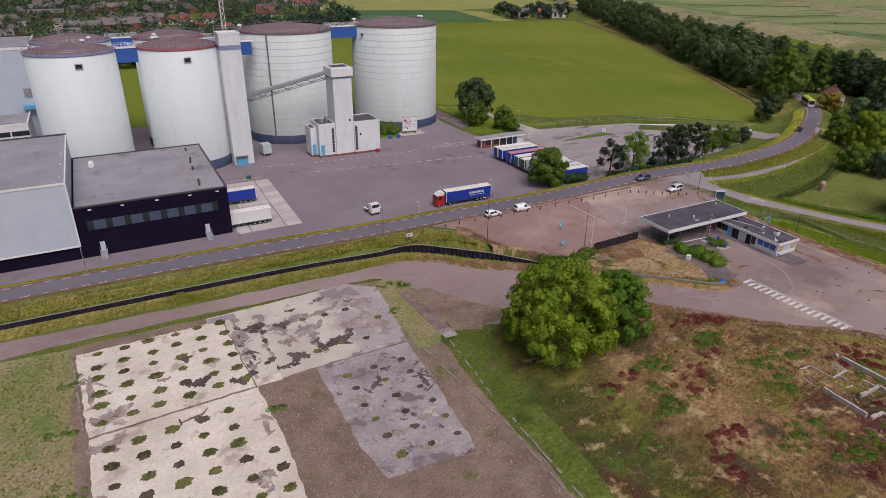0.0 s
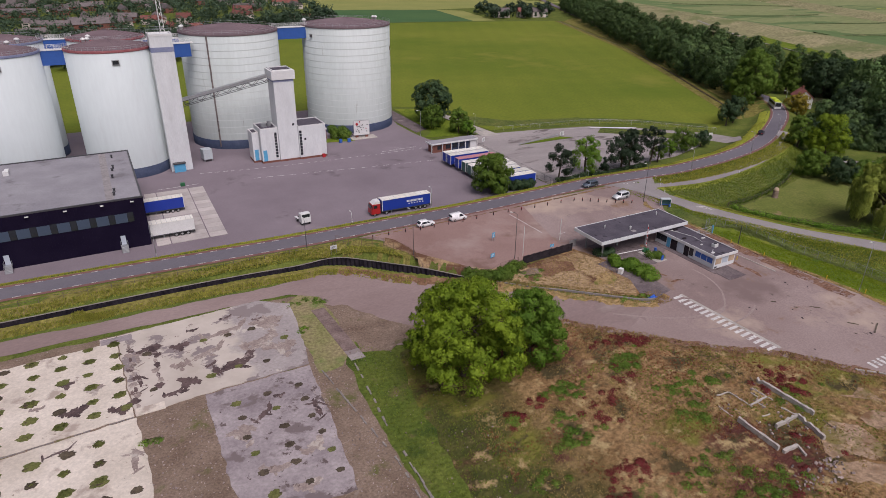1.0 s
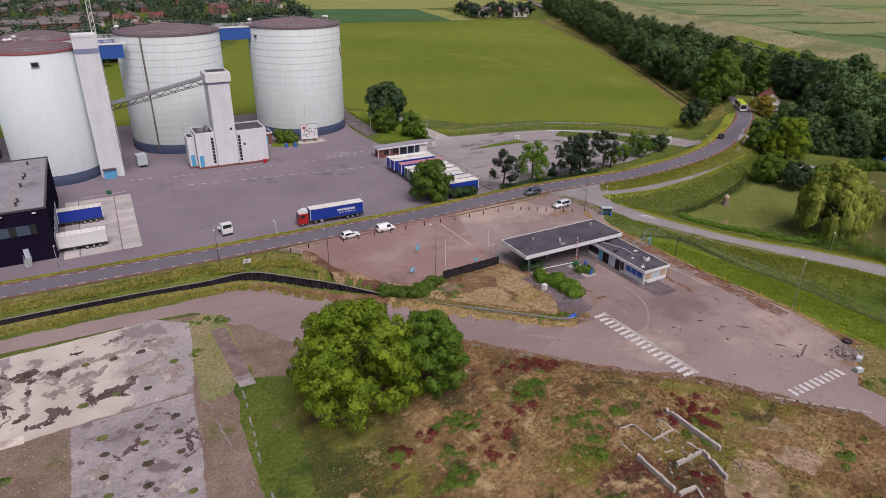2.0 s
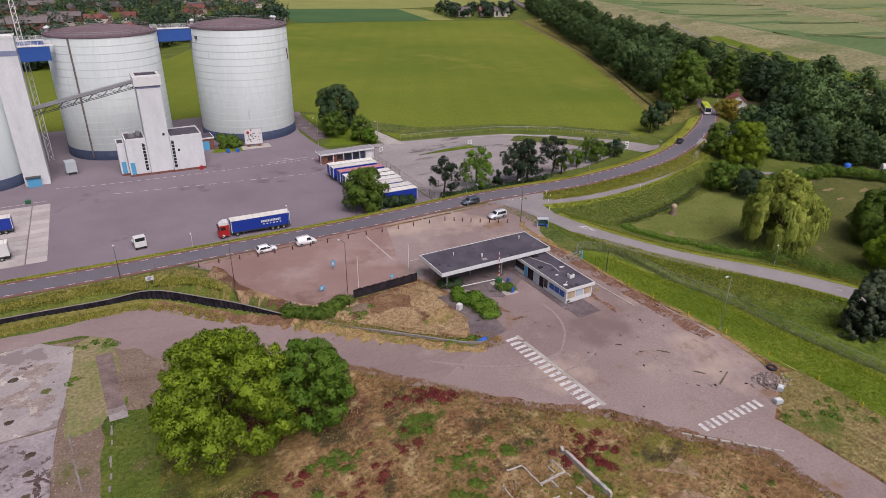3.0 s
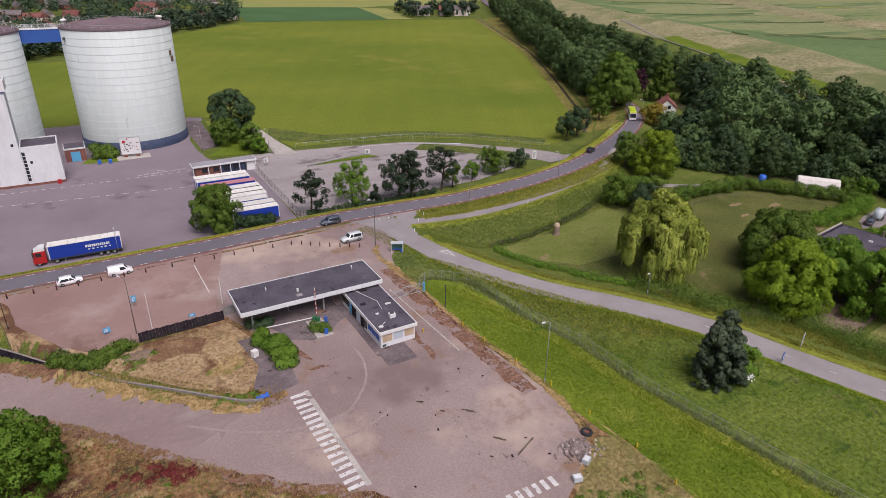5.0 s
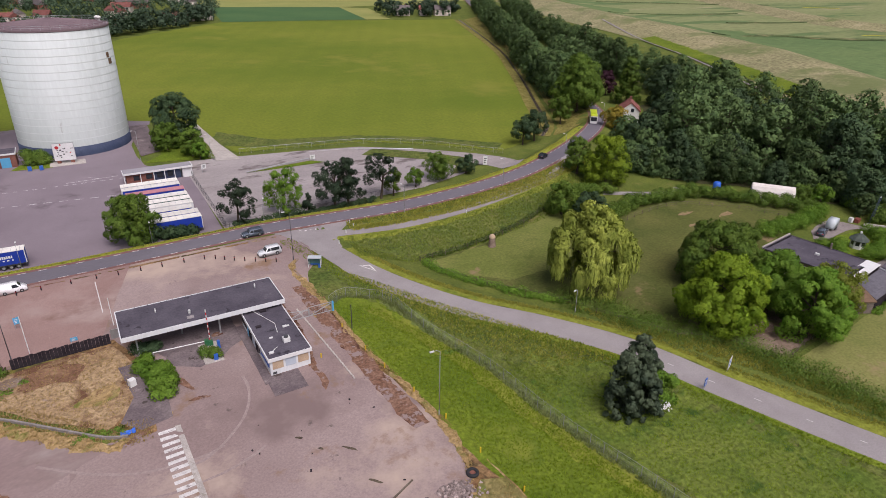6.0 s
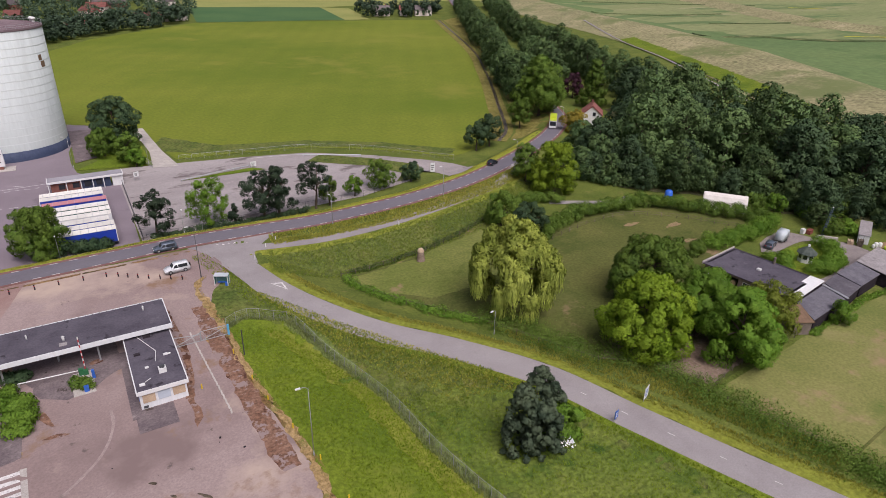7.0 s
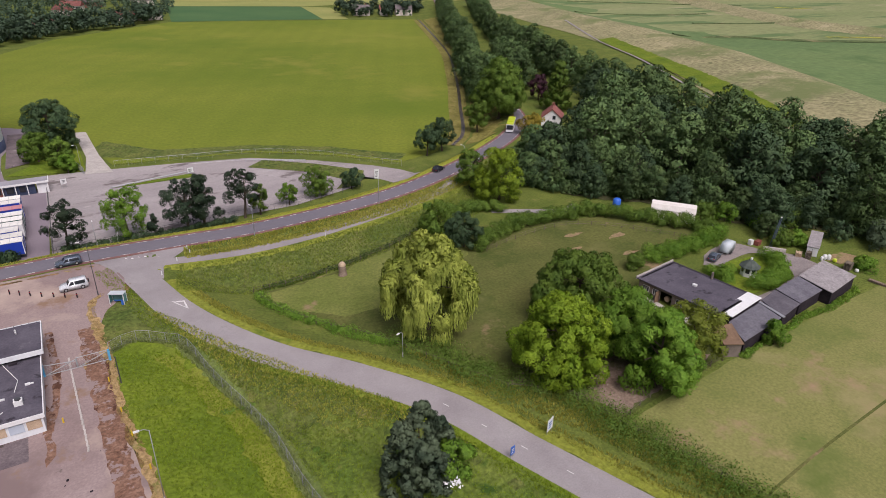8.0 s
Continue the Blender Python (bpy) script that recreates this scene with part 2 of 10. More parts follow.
M["pale_soil"] = surface("bare_pale_soil", (0.25, 0.165, 0.10), (0.37, 0.265, 0.18), 0.15, 2.0, 0.95, 0.3, spot=((0.185, 0.155, 0.055), 0.2, 0.52, 0.1), spot2=((0.19, 0.11, 0.06), 0.25, 0.56, 0.08), depth=0.5)
M["fence_wire"] = plain("dull_weathered_wire", (0.28, 0.29, 0.285), 0.6)
M["rusty_wire"] = plain("rusty_fence_wire", (0.19, 0.115, 0.095), 0.7)
M["yard"] = surface("worn_yard_asphalt", (0.195, 0.16, 0.18), (0.242, 0.204, 0.225), 0.05, 5, 0.92, 0.03, spot=((0.135, 0.11, 0.122), 0.07, 0.60, 0.1), depth=0.14, more=(((0.27, 0.235, 0.245), 0.05, 0.62, 0.1),))
M["road"] = surface("road_asphalt", (0.135, 0.125, 0.145), (0.17, 0.158, 0.178), 0.08, 6, 0.9, 0.03, depth=0.15, stretch=(0.25, 1.0, 1.0))
M["lane"] = surface("pale_lane_asphalt", (0.25, 0.225, 0.225), (0.31, 0.285, 0.28), 0.15, 5, 0.92, 0.03, spot=((0.17, 0.15, 0.15), 0.25, 0.66, 0.1), depth=0.15)
# leaf litter and ivy, made darker to hold the wood's shadow in its colour
M["litter"] = surface("shaded_woodland_litter", (0.045, 0.04, 0.022), (0.075, 0.075, 0.03), 0.4, 3, 0.95, 0.1, spot=((0.04, 0.07, 0.02), 0.3, 0.52, 0.1), depth=0.3)
M["brick_red_tarp"] = surface("rust_red_sheet", (0.16, 0.05, 0.04), (0.24, 0.085, 0.06), 1.0, 5, 0.8, 0.05, depth=0.2)
M["drive"] = surface("worn_gravel_drive", (0.20, 0.172, 0.165), (0.275, 0.24, 0.225), 0.25, 4, 0.95, 0.04, spot=((0.13, 0.11, 0.10), 0.3, 0.6, 0.12), depth=0.25)
M["bare"] = surface("dry_trodden_soil", (0.22, 0.155, 0.085), (0.33, 0.24, 0.14), 0.5, 3, 0.95, 0.1, spot=((0.13, 0.14, 0.035), 0.5, 0.5, 0.12), depth=0.3)
M["red_edge"] = surface("red_cycle_strip", (0.17, 0.085, 0.075), (0.22, 0.12, 0.105), 0.3, 6, 0.92, 0.03, depth=0.2)
M["parking"] = surface("patched_parking_asphalt", (0.27, 0.24, 0.235), (0.36, 0.325, 0.315), 0.08, 4, 0.92, 0.04, spot=((0.155, 0.13, 0.125), 0.12, 0.57, 0.06), depth=0.22, more=(((0.42, 0.385, 0.36), 0.2, 0.62, 0.1),), stretch=(0.5, 1.2, 1.0))
M["lot"] = surface("faded_lot_asphalt", (0.25, 0.185, 0.172), (0.325, 0.252, 0.234), 0.05, 3.5, 0.93, 0.03, spot=((0.205, 0.15, 0.14), 0.04, 0.50, 0.12), spot2=((0.44, 0.345, 0.28), 0.045, 0.54, 0.14), depth=0.18, more=(((0.24, 0.155, 0.105), 0.11, 0.59, 0.09), ((0.14, 0.11, 0.10), 0.35, 0.66, 0.05), ((0.13, 0.11, 0.10), 1.1, 0.71, 0.03)))
M["pavers"] = surface("brown_brick_pavers", (0.25, 0.158, 0.138), (0.315, 0.214, 0.19), 0.06, 7, 0.93, 0.03, spot=((0.36, 0.275, 0.245), 0.05, 0.56, 0.15), depth=0.2, more=(((0.205, 0.128, 0.105), 0.07, 0.55, 0.12), ((0.40, 0.33, 0.29), 0.5, 0.72, 0.04)))
M["slab_pale"] = surface("bleached_concrete_floor", (0.53, 0.465, 0.39), (0.70, 0.63, 0.545), 0.10, 2.4, 0.9, 0.05, spot=((0.40, 0.33, 0.28), 0.16, 0.57, 0.08), spot2=((0.20, 0.14, 0.12), 0.14, 0.655, 0.035), depth=0.16, more=(((0.30, 0.24, 0.20), 0.9, 0.66, 0.05), ((0.30, 0.23, 0.185), 0.05, 0.62, 0.08)))
M["slab_grey"] = surface("grey_stained_concrete_floor", (0.23, 0.195, 0.205), (0.41, 0.36, 0.36), 0.14, 2.0, 0.9, 0.05, spot=((0.50, 0.44, 0.39), 0.13, 0.58, 0.06), spot2=((0.13, 0.10, 0.095), 0.30, 0.61, 0.03), depth=0.22, more=(((0.18, 0.145, 0.145), 0.13, 0.55, 0.04), ((0.075, 0.05, 0.045), 0.7, 0.67, 0.02)))
M["slab_worn"] = surface("flaking_concrete_floor", (0.30, 0.265, 0.26), (0.41, 0.365, 0.35), 0.12, 2.2, 0.9, 0.06, spot=((0.25, 0.21, 0.205), 0.085, 0.55, 0.02), spot2=((0.16, 0.11, 0.10), 0.22, 0.64, 0.02), depth=0.16, more=(((0.062, 0.04, 0.042), 0.16, 0.68, 0.015), ((0.22, 0.17, 0.155), 0.7, 0.65, 0.03), ((0.52, 0.465, 0.41), 0.18, 0.62, 0.015)), zone=((0.45, 0.395, 0.34), (0.57, 0.51, 0.45), 30.5, 1.2))
M["concrete"] = surface("weathered_concrete", (0.36, 0.33, 0.30), (0.48, 0.44, 0.40), 0.5, 4, 0.9, 0.05, spot=((0.22, 0.19, 0.15), 0.6, 0.62, 0.12), depth=0.2)
M["apron_slab"] = surface("pale_apron_slab", (0.40, 0.36, 0.34), (0.47, 0.43, 0.41), 0.3, 5, 0.9, 0.03, depth=0.1, vary=0.14)
M["paint_white"] = surface("worn_road_paint", (0.50, 0.48, 0.46), (0.68, 0.66, 0.64), 1.2, 8, 0.8, 0.0, spot=((0.30, 0.26, 0.25), 1.6, 0.57, 0.05), depth=0.14)
M["water"] = surface("brown_ditch_water", (0.05, 0.038, 0.026), (0.085, 0.066, 0.044), 0.1, 2, 0.3, 0.01, depth=0.15, spec=0.4)
M["weedy"] = surface("rank_fence_growth", (0.10, 0.145, 0.035), (0.17, 0.205, 0.06), 0.3, 1.6, 0.95, 0.4, spot=((0.075, 0.11, 0.028), 0.3, 0.58, 0.1), depth=0.4)
M["weedy_straw"] = surface("straw_and_green_weeds", (0.175, 0.155, 0.05), (0.29, 0.225, 0.105), 0.2, 1.6, 0.95, 0.4, spot=((0.095, 0.135, 0.025), 0.16, 0.53, 0.1), spot2=((0.14, 0.09, 0.045), 0.2, 0.6, 0.08), depth=0.5)
M["soil_dark"] = surface("dark_pit_soil", (0.06, 0.045, 0.035), (0.11, 0.09, 0.06), 1.2, 6, 0.95, 0.1, depth=0.4, vary=0.2)
# buildings
M["silo"] = surface("white_silo_cladding", (0.57, 0.625, 0.625), (0.625, 0.68, 0.68), 0.06, 1.2, 0.6, 0.01, spot=((0.54, 0.565, 0.56), 0.2, 0.60, 0.25), depth=0.035, stretch=(1.0, 1.0, 0.2))
M["silo_old"] = surface("streaked_silo_cladding", (0.485, 0.535, 0.515), (0.58, 0.622, 0.605), 0.05, 1.4, 0.65, 0.01, spot=((0.405, 0.445, 0.42), 0.11, 0.57, 0.2), spot2=((0.31, 0.315, 0.285), 0.5, 0.66, 0.08), depth=0.07, stretch=(1.0, 1.0, 0.16))
M["silo_joint"] = surface("silo_weld_band", (0.545, 0.59, 0.575), (0.635, 0.675, 0.66), 0.06, 2, 0.65, 0.0, depth=0.04)
M["silo_roof"] = surface("dull_purple_brown_roof_sheet", (0.16, 0.115, 0.125), (0.21, 0.155, 0.165), 0.2, 3, 0.7, 0.02, depth=0.15)
M["red_rim"] = surface("faded_red_rim_paint", (0.30, 0.10, 0.11), (0.37, 0.15, 0.15), 0.3, 4, 0.7, 0.0, depth=0.2)
M["rusty_pipe"] = surface("rust_stained_pipe", (0.14, 0.115, 0.11), (0.24, 0.20, 0.19), 0.6, 4, 0.8, 0.0, spot=((0.16, 0.085, 0.055), 0.8, 0.58, 0.1), depth=0.25)
M["blue_rim"] = surface("grey_blue_rim_paint", (0.20, 0.23, 0.36), (0.28, 0.29, 0.40), 0.3, 4, 0.7, 0.0, depth=0.2)
M["navy_plinth"] = surface("dark_blue_plinth", (0.04, 0.055, 0.10), (0.065, 0.08, 0.13), 0.4, 3, 0.6, 0.01, depth=0.2)
M["blue"] = plain("blue_bridge_cladding", (0.03, 0.10, 0.36), 0.5)
M["white"] = plain("white_cladding", (0.72, 0.72, 0.71), 0.6)
M["offwhite"] = surface("soiled_white_render", (0.60, 0.615, 0.62), (0.70, 0.715, 0.72), 0.4, 4, 0.7, 0.01, spot=((0.50, 0.50, 0.49), 0.5, 0.63, 0.15), depth=0.07, stretch=(1, 1, 0.3))
M["steel"] = plain("galvanised_steel", (0.42, 0.43, 0.44), 0.45, 0.6)
M["dark_steel"] = plain("dark_painted_steel", (0.06, 0.06, 0.065), 0.6)
M["black_clad"] = surface("black_profiled_cladding", (0.009, 0.006, 0.019), (0.014, 0.010, 0.026), 0.2, 3, 0.8, 0.0, depth=0.12, spec=0.05)
M["grey_clad"] = surface("pale_grey_blue_cladding", (0.43, 0.48, 0.54), (0.48, 0.53, 0.59), 0.2, 3, 0.6, 0.0, depth=0.05, spec=0.05)
M["blue_grey_panel"] = plain("blue_grey_panel", (0.055, 0.08, 0.125), 0.5)
M["bitumen"] = surface("grey_bitumen_roofing", (0.235, 0.225, 0.245), (0.315, 0.305, 0.325), 0.12, 3, 0.9, 0.02, spot=((0.17, 0.16, 0.17), 0.14, 0.58, 0.10), spot2=((0.40, 0.39, 0.40), 0.25, 0.66, 0.1), depth=0.14)
M["bitumen_dark"] = surface("dark_bitumen_roofing", (0.072, 0.064, 0.08), (0.112, 0.102, 0.122), 0.25, 3, 0.9, 0.02, spot=((0.165, 0.152, 0.168), 0.3, 0.62, 0.12), spot2=((0.04, 0.036, 0.044), 0.35, 0.6, 0.06), depth=0.22)
M["glass"] = glass_dark("dark_window_glass", (0.02, 0.023, 0.028))
M["shelter_glass"] = glass_dark("tinted_shelter_glass", (0.10, 0.22, 0.21))
M["blue_panel"] = plain("bright_blue_panel", (0.03, 0.12, 0.45), 0.5)
M["light_blue"] = plain("light_blue_paint", (0.10, 0.38, 0.62), 0.5)
M["dark_wood"] = surface("dark_stained_boards", (0.022, 0.018, 0.022), (0.042, 0.035, 0.04), 0.8, 6, 0.85, 0.02, depth=0.25, spec=0.05)
M["board"] = surface("chipboard_sheet", (0.42, 0.31, 0.21), (0.52, 0.40, 0.28), 1.0, 8, 0.9, 0.0, depth=0.15)
M["brick"] = surface("red_brown_brickwork", (0.17, 0.07, 0.055), (0.24, 0.11, 0.085), 0.8, 6, 0.9, 0.03, depth=0.3)
M["dark_brick"] = surface("brown_stable_brick", (0.14, 0.115, 0.10), (0.20, 0.165, 0.14), 0.8, 5, 0.9, 0.03, depth=0.3)
M["roof_red"] = surface("red_roof_tiles", (0.17, 0.065, 0.055), (0.25, 0.105, 0.09), 0.5, 4, 0.9, 0.03, depth=0.25, vary=0.25)
M["roof_brown"] = surface("grey_brown_roof_tiles", (0.11, 0.095, 0.095), (0.17, 0.145, 0.14), 0.5, 4, 0.9, 0.03, depth=0.2, vary=0.25)
M["stone_white"] = surface("painted_house_wall", (0.42, 0.36, 0.32), (0.58, 0.53, 0.49), 0.5, 3, 0.8, 0.0, depth=0.1, vary=0.2)
M["sheet_pile"] = surface("black_sheet_piling", (0.014, 0.011, 0.018), (0.04, 0.034, 0.044), 0.6, 4, 0.85, 0.03, depth=0.3, spec=0.1)
M["slate"] = surface("worn_felt_roof", (0.105, 0.10, 0.118), (0.155, 0.148, 0.165), 0.5, 3, 0.9, 0.02, spot=((0.20, 0.19, 0.20), 0.6, 0.60, 0.2), spot2=((0.34, 0.335, 0.33), 1.6, 0.72, 0.03), depth=0.25)
M["felt"] = surface("dark_roof_felt", (0.085, 0.078, 0.09), (0.125, 0.116, 0.13), 0.5, 3, 0.9, 0.02, spot=((0.17, 0.16, 0.165), 0.6, 0.62, 0.2), depth=0.25)
M["cement_sheet"] = surface("grey_fibre_cement_roof", (0.235, 0.215, 0.215), (0.33, 0.305, 0.30), 0.7, 3, 0.9, 0.03, spot=((0.17, 0.155, 0.155), 0.45, 0.58, 0.12), depth=0.3)
M["moss_roof"] = surface("mossy_shingle_roof", (0.055, 0.07, 0.06), (0.10, 0.115, 0.10), 1.2, 5, 0.9, 0.04, depth=0.3)
M["orange_roof"] = surface("dull_rusty_roof_sheet", (0.16, 0.105, 0.07), (0.23, 0.15, 0.095), 0.6, 4, 0.85, 0.02, depth=0.2)
M["canvas"] = surface("cream_tarpaulin", (0.60, 0.56, 0.51), (0.70, 0.66, 0.61), 0.6, 3, 0.8, 0.02, spot=((0.48, 0.25, 0.22), 0.9, 0.66, 0.05), depth=0.08)
# vehicles and small things
M["truck_blue"] = plain("blue_curtain_side", (0.012, 0.04, 0.33), 0.5)
M["truck_roof"] = surface("trailer_roof_sheet", (0.62, 0.60, 0.54), (0.74, 0.72, 0.67), 0.3, 3, 0.7, 0.0, depth=0.1, vary=0.12)
M["truck_white"] = plain("white_trailer_paint", (0.70, 0.70, 0.69), 0.5)
M["truck_green"] = plain("dark_green_trailer_paint", (0.03, 0.10, 0.085), 0.5)
M["truck_red"] = plain("red_cab_paint", (0.42, 0.02, 0.025), 0.4)
M["pink"] = plain("faded_pink_curtain", (0.52, 0.22, 0.24), 0.6)
M["rubber"] = plain("tyre_rubber", (0.022, 0.022, 0.023), 0.85)
M["car_white"] = plain("white_car_paint", (0.84, 0.84, 0.84), 0.3)
M["car_silver"] = plain("silver_car_paint", (0.64, 0.66, 0.67), 0.3, 0.1)
M["car_grey"] = plain("blue_grey_car_paint", (0.10, 0.125, 0.16), 0.3, 0.3)
M["car_dark"] = plain("black_car_paint", (0.015, 0.016, 0.022), 0.25)
M["lime"] = plain("lime_yellow_paint", (0.48, 0.58, 0.03), 0.4)
M["yellow"] = plain("yellow_paint", (0.62, 0.44, 0.02), 0.5)
M["green_paint"] = plain("green_paint", (0.02, 0.13, 0.05), 0.5)
M["pole_grey"] = plain("grey_lamp_pole", (0.34, 0.35, 0.35), 0.5, 0.2)
M["lamp_white"] = plain("pale_lamp_housing", (0.72, 0.72, 0.70), 0.4)
M["wood_post"] = surface("weathered_fence_wood", (0.10, 0.08, 0.06), (0.19, 0.16, 0.125), 1.0, 8, 0.9, 0.02, depth=0.25)
M["bark"] = surface("tree_bark", (0.055, 0.042, 0.03), (0.10, 0.08, 0.06), 1.2, 8, 0.95, 0.06, depth=0.3)
M["stump_wood"] = surface("grey_weathered_stump", (0.16, 0.115, 0.085), (0.26, 0.20, 0.155), 1.2, 8, 0.95, 0.06, depth=0.3)
M["tar_blue"] = plain("blue_plastic_sheet", (0.03, 0.13, 0.55), 0.45)
M["rubble"] = surface("brown_grey_rubble_stone", (0.21, 0.165, 0.15), (0.36, 0.295, 0.275), 1.0, 8, 0.95, 0.05, depth=0.2, island=0.4)
M["grey_plastic"] = plain("pale_grey_plastic", (0.48, 0.53, 0.55), 0.5)


def leaf(name, low, high, sheer=0.22, vary=0.16):
    return surface(name, low, high, 0.35, 1.5, 0.62, 0, depth=0.2, island=0.17, vary=vary, sheer=sheer, spec=0.12)


M["leaf"] = leaf("mid_green_leaves", (0.072, 0.135, 0.02), (0.14, 0.212, 0.032), 0.16)
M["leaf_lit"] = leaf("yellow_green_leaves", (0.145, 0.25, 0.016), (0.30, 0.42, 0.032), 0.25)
M["leaf_maple"] = leaf("green_maple_leaves", (0.10, 0.165, 0.012), (0.255, 0.35, 0.026), 0.2)
M["leaf_ochre"] = leaf("ochre_leaves", (0.17, 0.14, 0.022), (0.33, 0.26, 0.04), 0.25)
M["leaf_dark"] = leaf("dark_green_leaves", (0.033, 0.064, 0.031), (0.070, 0.112, 0.046), 0.08)
M["leaf_yew"] = leaf("grey_green_yew_sprays", (0.026, 0.046, 0.028), (0.115, 0.15, 0.085), 0.05)
M["leaf_pine"] = leaf("pine_needles", (0.019, 0.036, 0.020), (0.038, 0.058, 0.030), 0.03)
M["leaf_willow"] = leaf("willow_leaves", (0.16, 0.208, 0.032), (0.375, 0.42, 0.08), 0.22)
M["leaf_grey"] = leaf("grey_green_leaves", (0.075, 0.11, 0.062), (0.125, 0.165, 0.09), 0.12)
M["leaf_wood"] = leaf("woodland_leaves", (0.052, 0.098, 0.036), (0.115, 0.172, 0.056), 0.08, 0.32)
M["leaf_gold"] = leaf("bronze_green_leaves", (0.125, 0.165, 0.022), (0.20, 0.23, 0.035), 0.25)
# bluish tint puts a mild distance haze into the leaf colour
M["leaf_far"] = leaf("haze_tinted_far_leaves", (0.038, 0.068, 0.042), (0.072, 0.108, 0.06), 0.1)
M["leaf_fresh"] = leaf("fresh_green_leaves", (0.095, 0.20, 0.02), (0.175, 0.29, 0.035), 0.22)
M["weed_red"] = leaf("dark_red_weeds", (0.12, 0.02, 0.022), (0.21, 0.045, 0.042), 0.15)
M["weed_green"] = leaf("green_weeds", (0.085, 0.165, 0.022), (0.165, 0.24, 0.04), 0.25)
M["weed_dark"] = leaf("dark_ditch_growth", (0.055, 0.105, 0.018), (0.11, 0.165, 0.03), 0.2)
M["tuft_grey"] = leaf("grey_green_reed_grass", (0.16, 0.20, 0.07), (0.23, 0.26, 0.10), 0.3)
M["leaf_copper"] = leaf("dark_copper_leaves", (0.035, 0.014, 0.024), (0.07, 0.028, 0.04), 0.1)
M["tuft_straw"] = leaf("straw_tufts", (0.27, 0.195, 0.085), (0.37, 0.275, 0.13), 0.35)
M["tuft_yellow"] = leaf("yellow_verge_grass", (0.28, 0.285, 0.05), (0.40, 0.38, 0.085), 0.4)
M["tuft_green"] = leaf("green_tufts", (0.15, 0.21, 0.035), (0.24, 0.28, 0.055), 0.4)
M["tuft_lush"] = leaf("lush_grass_blades", (0.14, 0.21, 0.013), (0.205, 0.265, 0.022), 0.4)
M["tuft_rust"] = leaf("rust_brown_dock", (0.16, 0.055, 0.035), (0.26, 0.10, 0.055), 0.3)
M["weed_moss"] = leaf("dull_moss_tufts", (0.10, 0.125, 0.035), (0.17, 0.18, 0.055), 0.2)


# ---- the lie of the land ----
# centre lines as x, y, z
ROAD = [(-400, 136, 1.6), (-60, 133, 1.8), (0, 132, 2.0), (47, 129.3, 2.4), (70, 128.6, 2.6), (94, 128, 2.8), (113, 128.3, 3.0), (135, 129, 3.2),
        (152, 128, 3.2), (168, 127.2, 3.2), (193, 130.2, 3.1), (216, 137.2, 2.9), (243, 151.2, 2.6), (264, 165, 2.4), (281, 182, 2.2), (294, 206, 2.0), (309, 236, 1.9), (333, 282, 1.7), (370, 355, 1.5), (404, 425, 1.5), (600, 800, 1.5)]
SIDE_ROAD = [(141, 121, 3.2), (143.5, 110, 3.2), (146.2, 100, 3.0), (150.5, 90, 2.7), (157, 79.5, 2.2), (165.5, 69.8, 1.7), (174.5, 57.8, 0.9), (179.8, 44.3, 0.5), (184.7, 31.6, 0.3), (188.5, 22, 0.2), (193.5, 9, 0.15), (200, -9, 0.1), (210, -36, 0.1), (230, -90, 0.1)]
LANE = [(146, 119.5, 3.15), (163, 117.2, 2.8), (181, 119.3, 2.5), (200.5, 124.2, 2.4), (217, 130, 2.3), (228, 138, 2.2), (236, 143, 2.4)]
WALL = [(-400, 123), (-40, 122.6), (12, 122.1), (31, 121.6), (47.6, 120.3), (55, 119.2), (60.7, 114.4), (65.2, 108.9), (69, 104.6), (72, 101), (75.2, 97.2), (80.4, 91.2), (84.6, 85.6), (91.4, 79), (98, 73), (104, 72)]
SITE = [(x + 1.4, y + 1.8) for x, y in WALL] + [(112, 66), (112, -400), (-400, -400)]
LOT = [(66, 123), (140, 123), (141, 104), (134, 90), (134.6, 75), (137.5, 56), (139, 36), (139, -400), (60, -400), (60, 100)]
CREST = [(930, 1180, 5.5), (634, 690, 5.5), (562, 486, 5.5), (531, 371, 5.5), (489, 258, 5.5), (436, 166, 5.5), (404, 114, 5.5), (310, -20, 5.5), (210, -200, 5.5)]


def along(x, y, line):
    """Distance to a centre line, and the height of its nearest point."""
    best, top = np.full(x.shape, 1e9), np.zeros(x.shape)
    for (ax, ay, az), (bx, by, bz) in zip(line, line[1:]):
        dx, dy = bx - ax, by - ay
        s = np.clip(((x - ax) * dx + (y - ay) * dy) / (dx * dx + dy * dy), 0, 1)
        d = np.hypot(x - ax - s * dx, y - ay - s * dy)
        near = d < best
        best, top = np.where(near, d, best), np.where(near, az + s * (bz - az), top)
    return best, top


def within(x, y, poly):
    inside = np.zeros(x.shape, bool)
    for (ax, ay), (bx, by) in zip(poly, poly[1:] + poly[:1]):
        if ay != by:
            inside ^= ((ay > y) != (by > y)) & (x < (bx - ax) * (y - ay) / (by - ay) + ax)
    return inside


def outside(x, y, poly):
    """Distance to a polygon, nought within it."""
    d, _ = along(x, y, [(a, b, 0) for a, b in poly + poly[:1]])
    return np.where(within(x, y, poly), 0, d)


def ease(a, b, v):
    s = np.clip((v - a) / (b - a), 0, 1)
    return s * s * (3 - 2 * s)


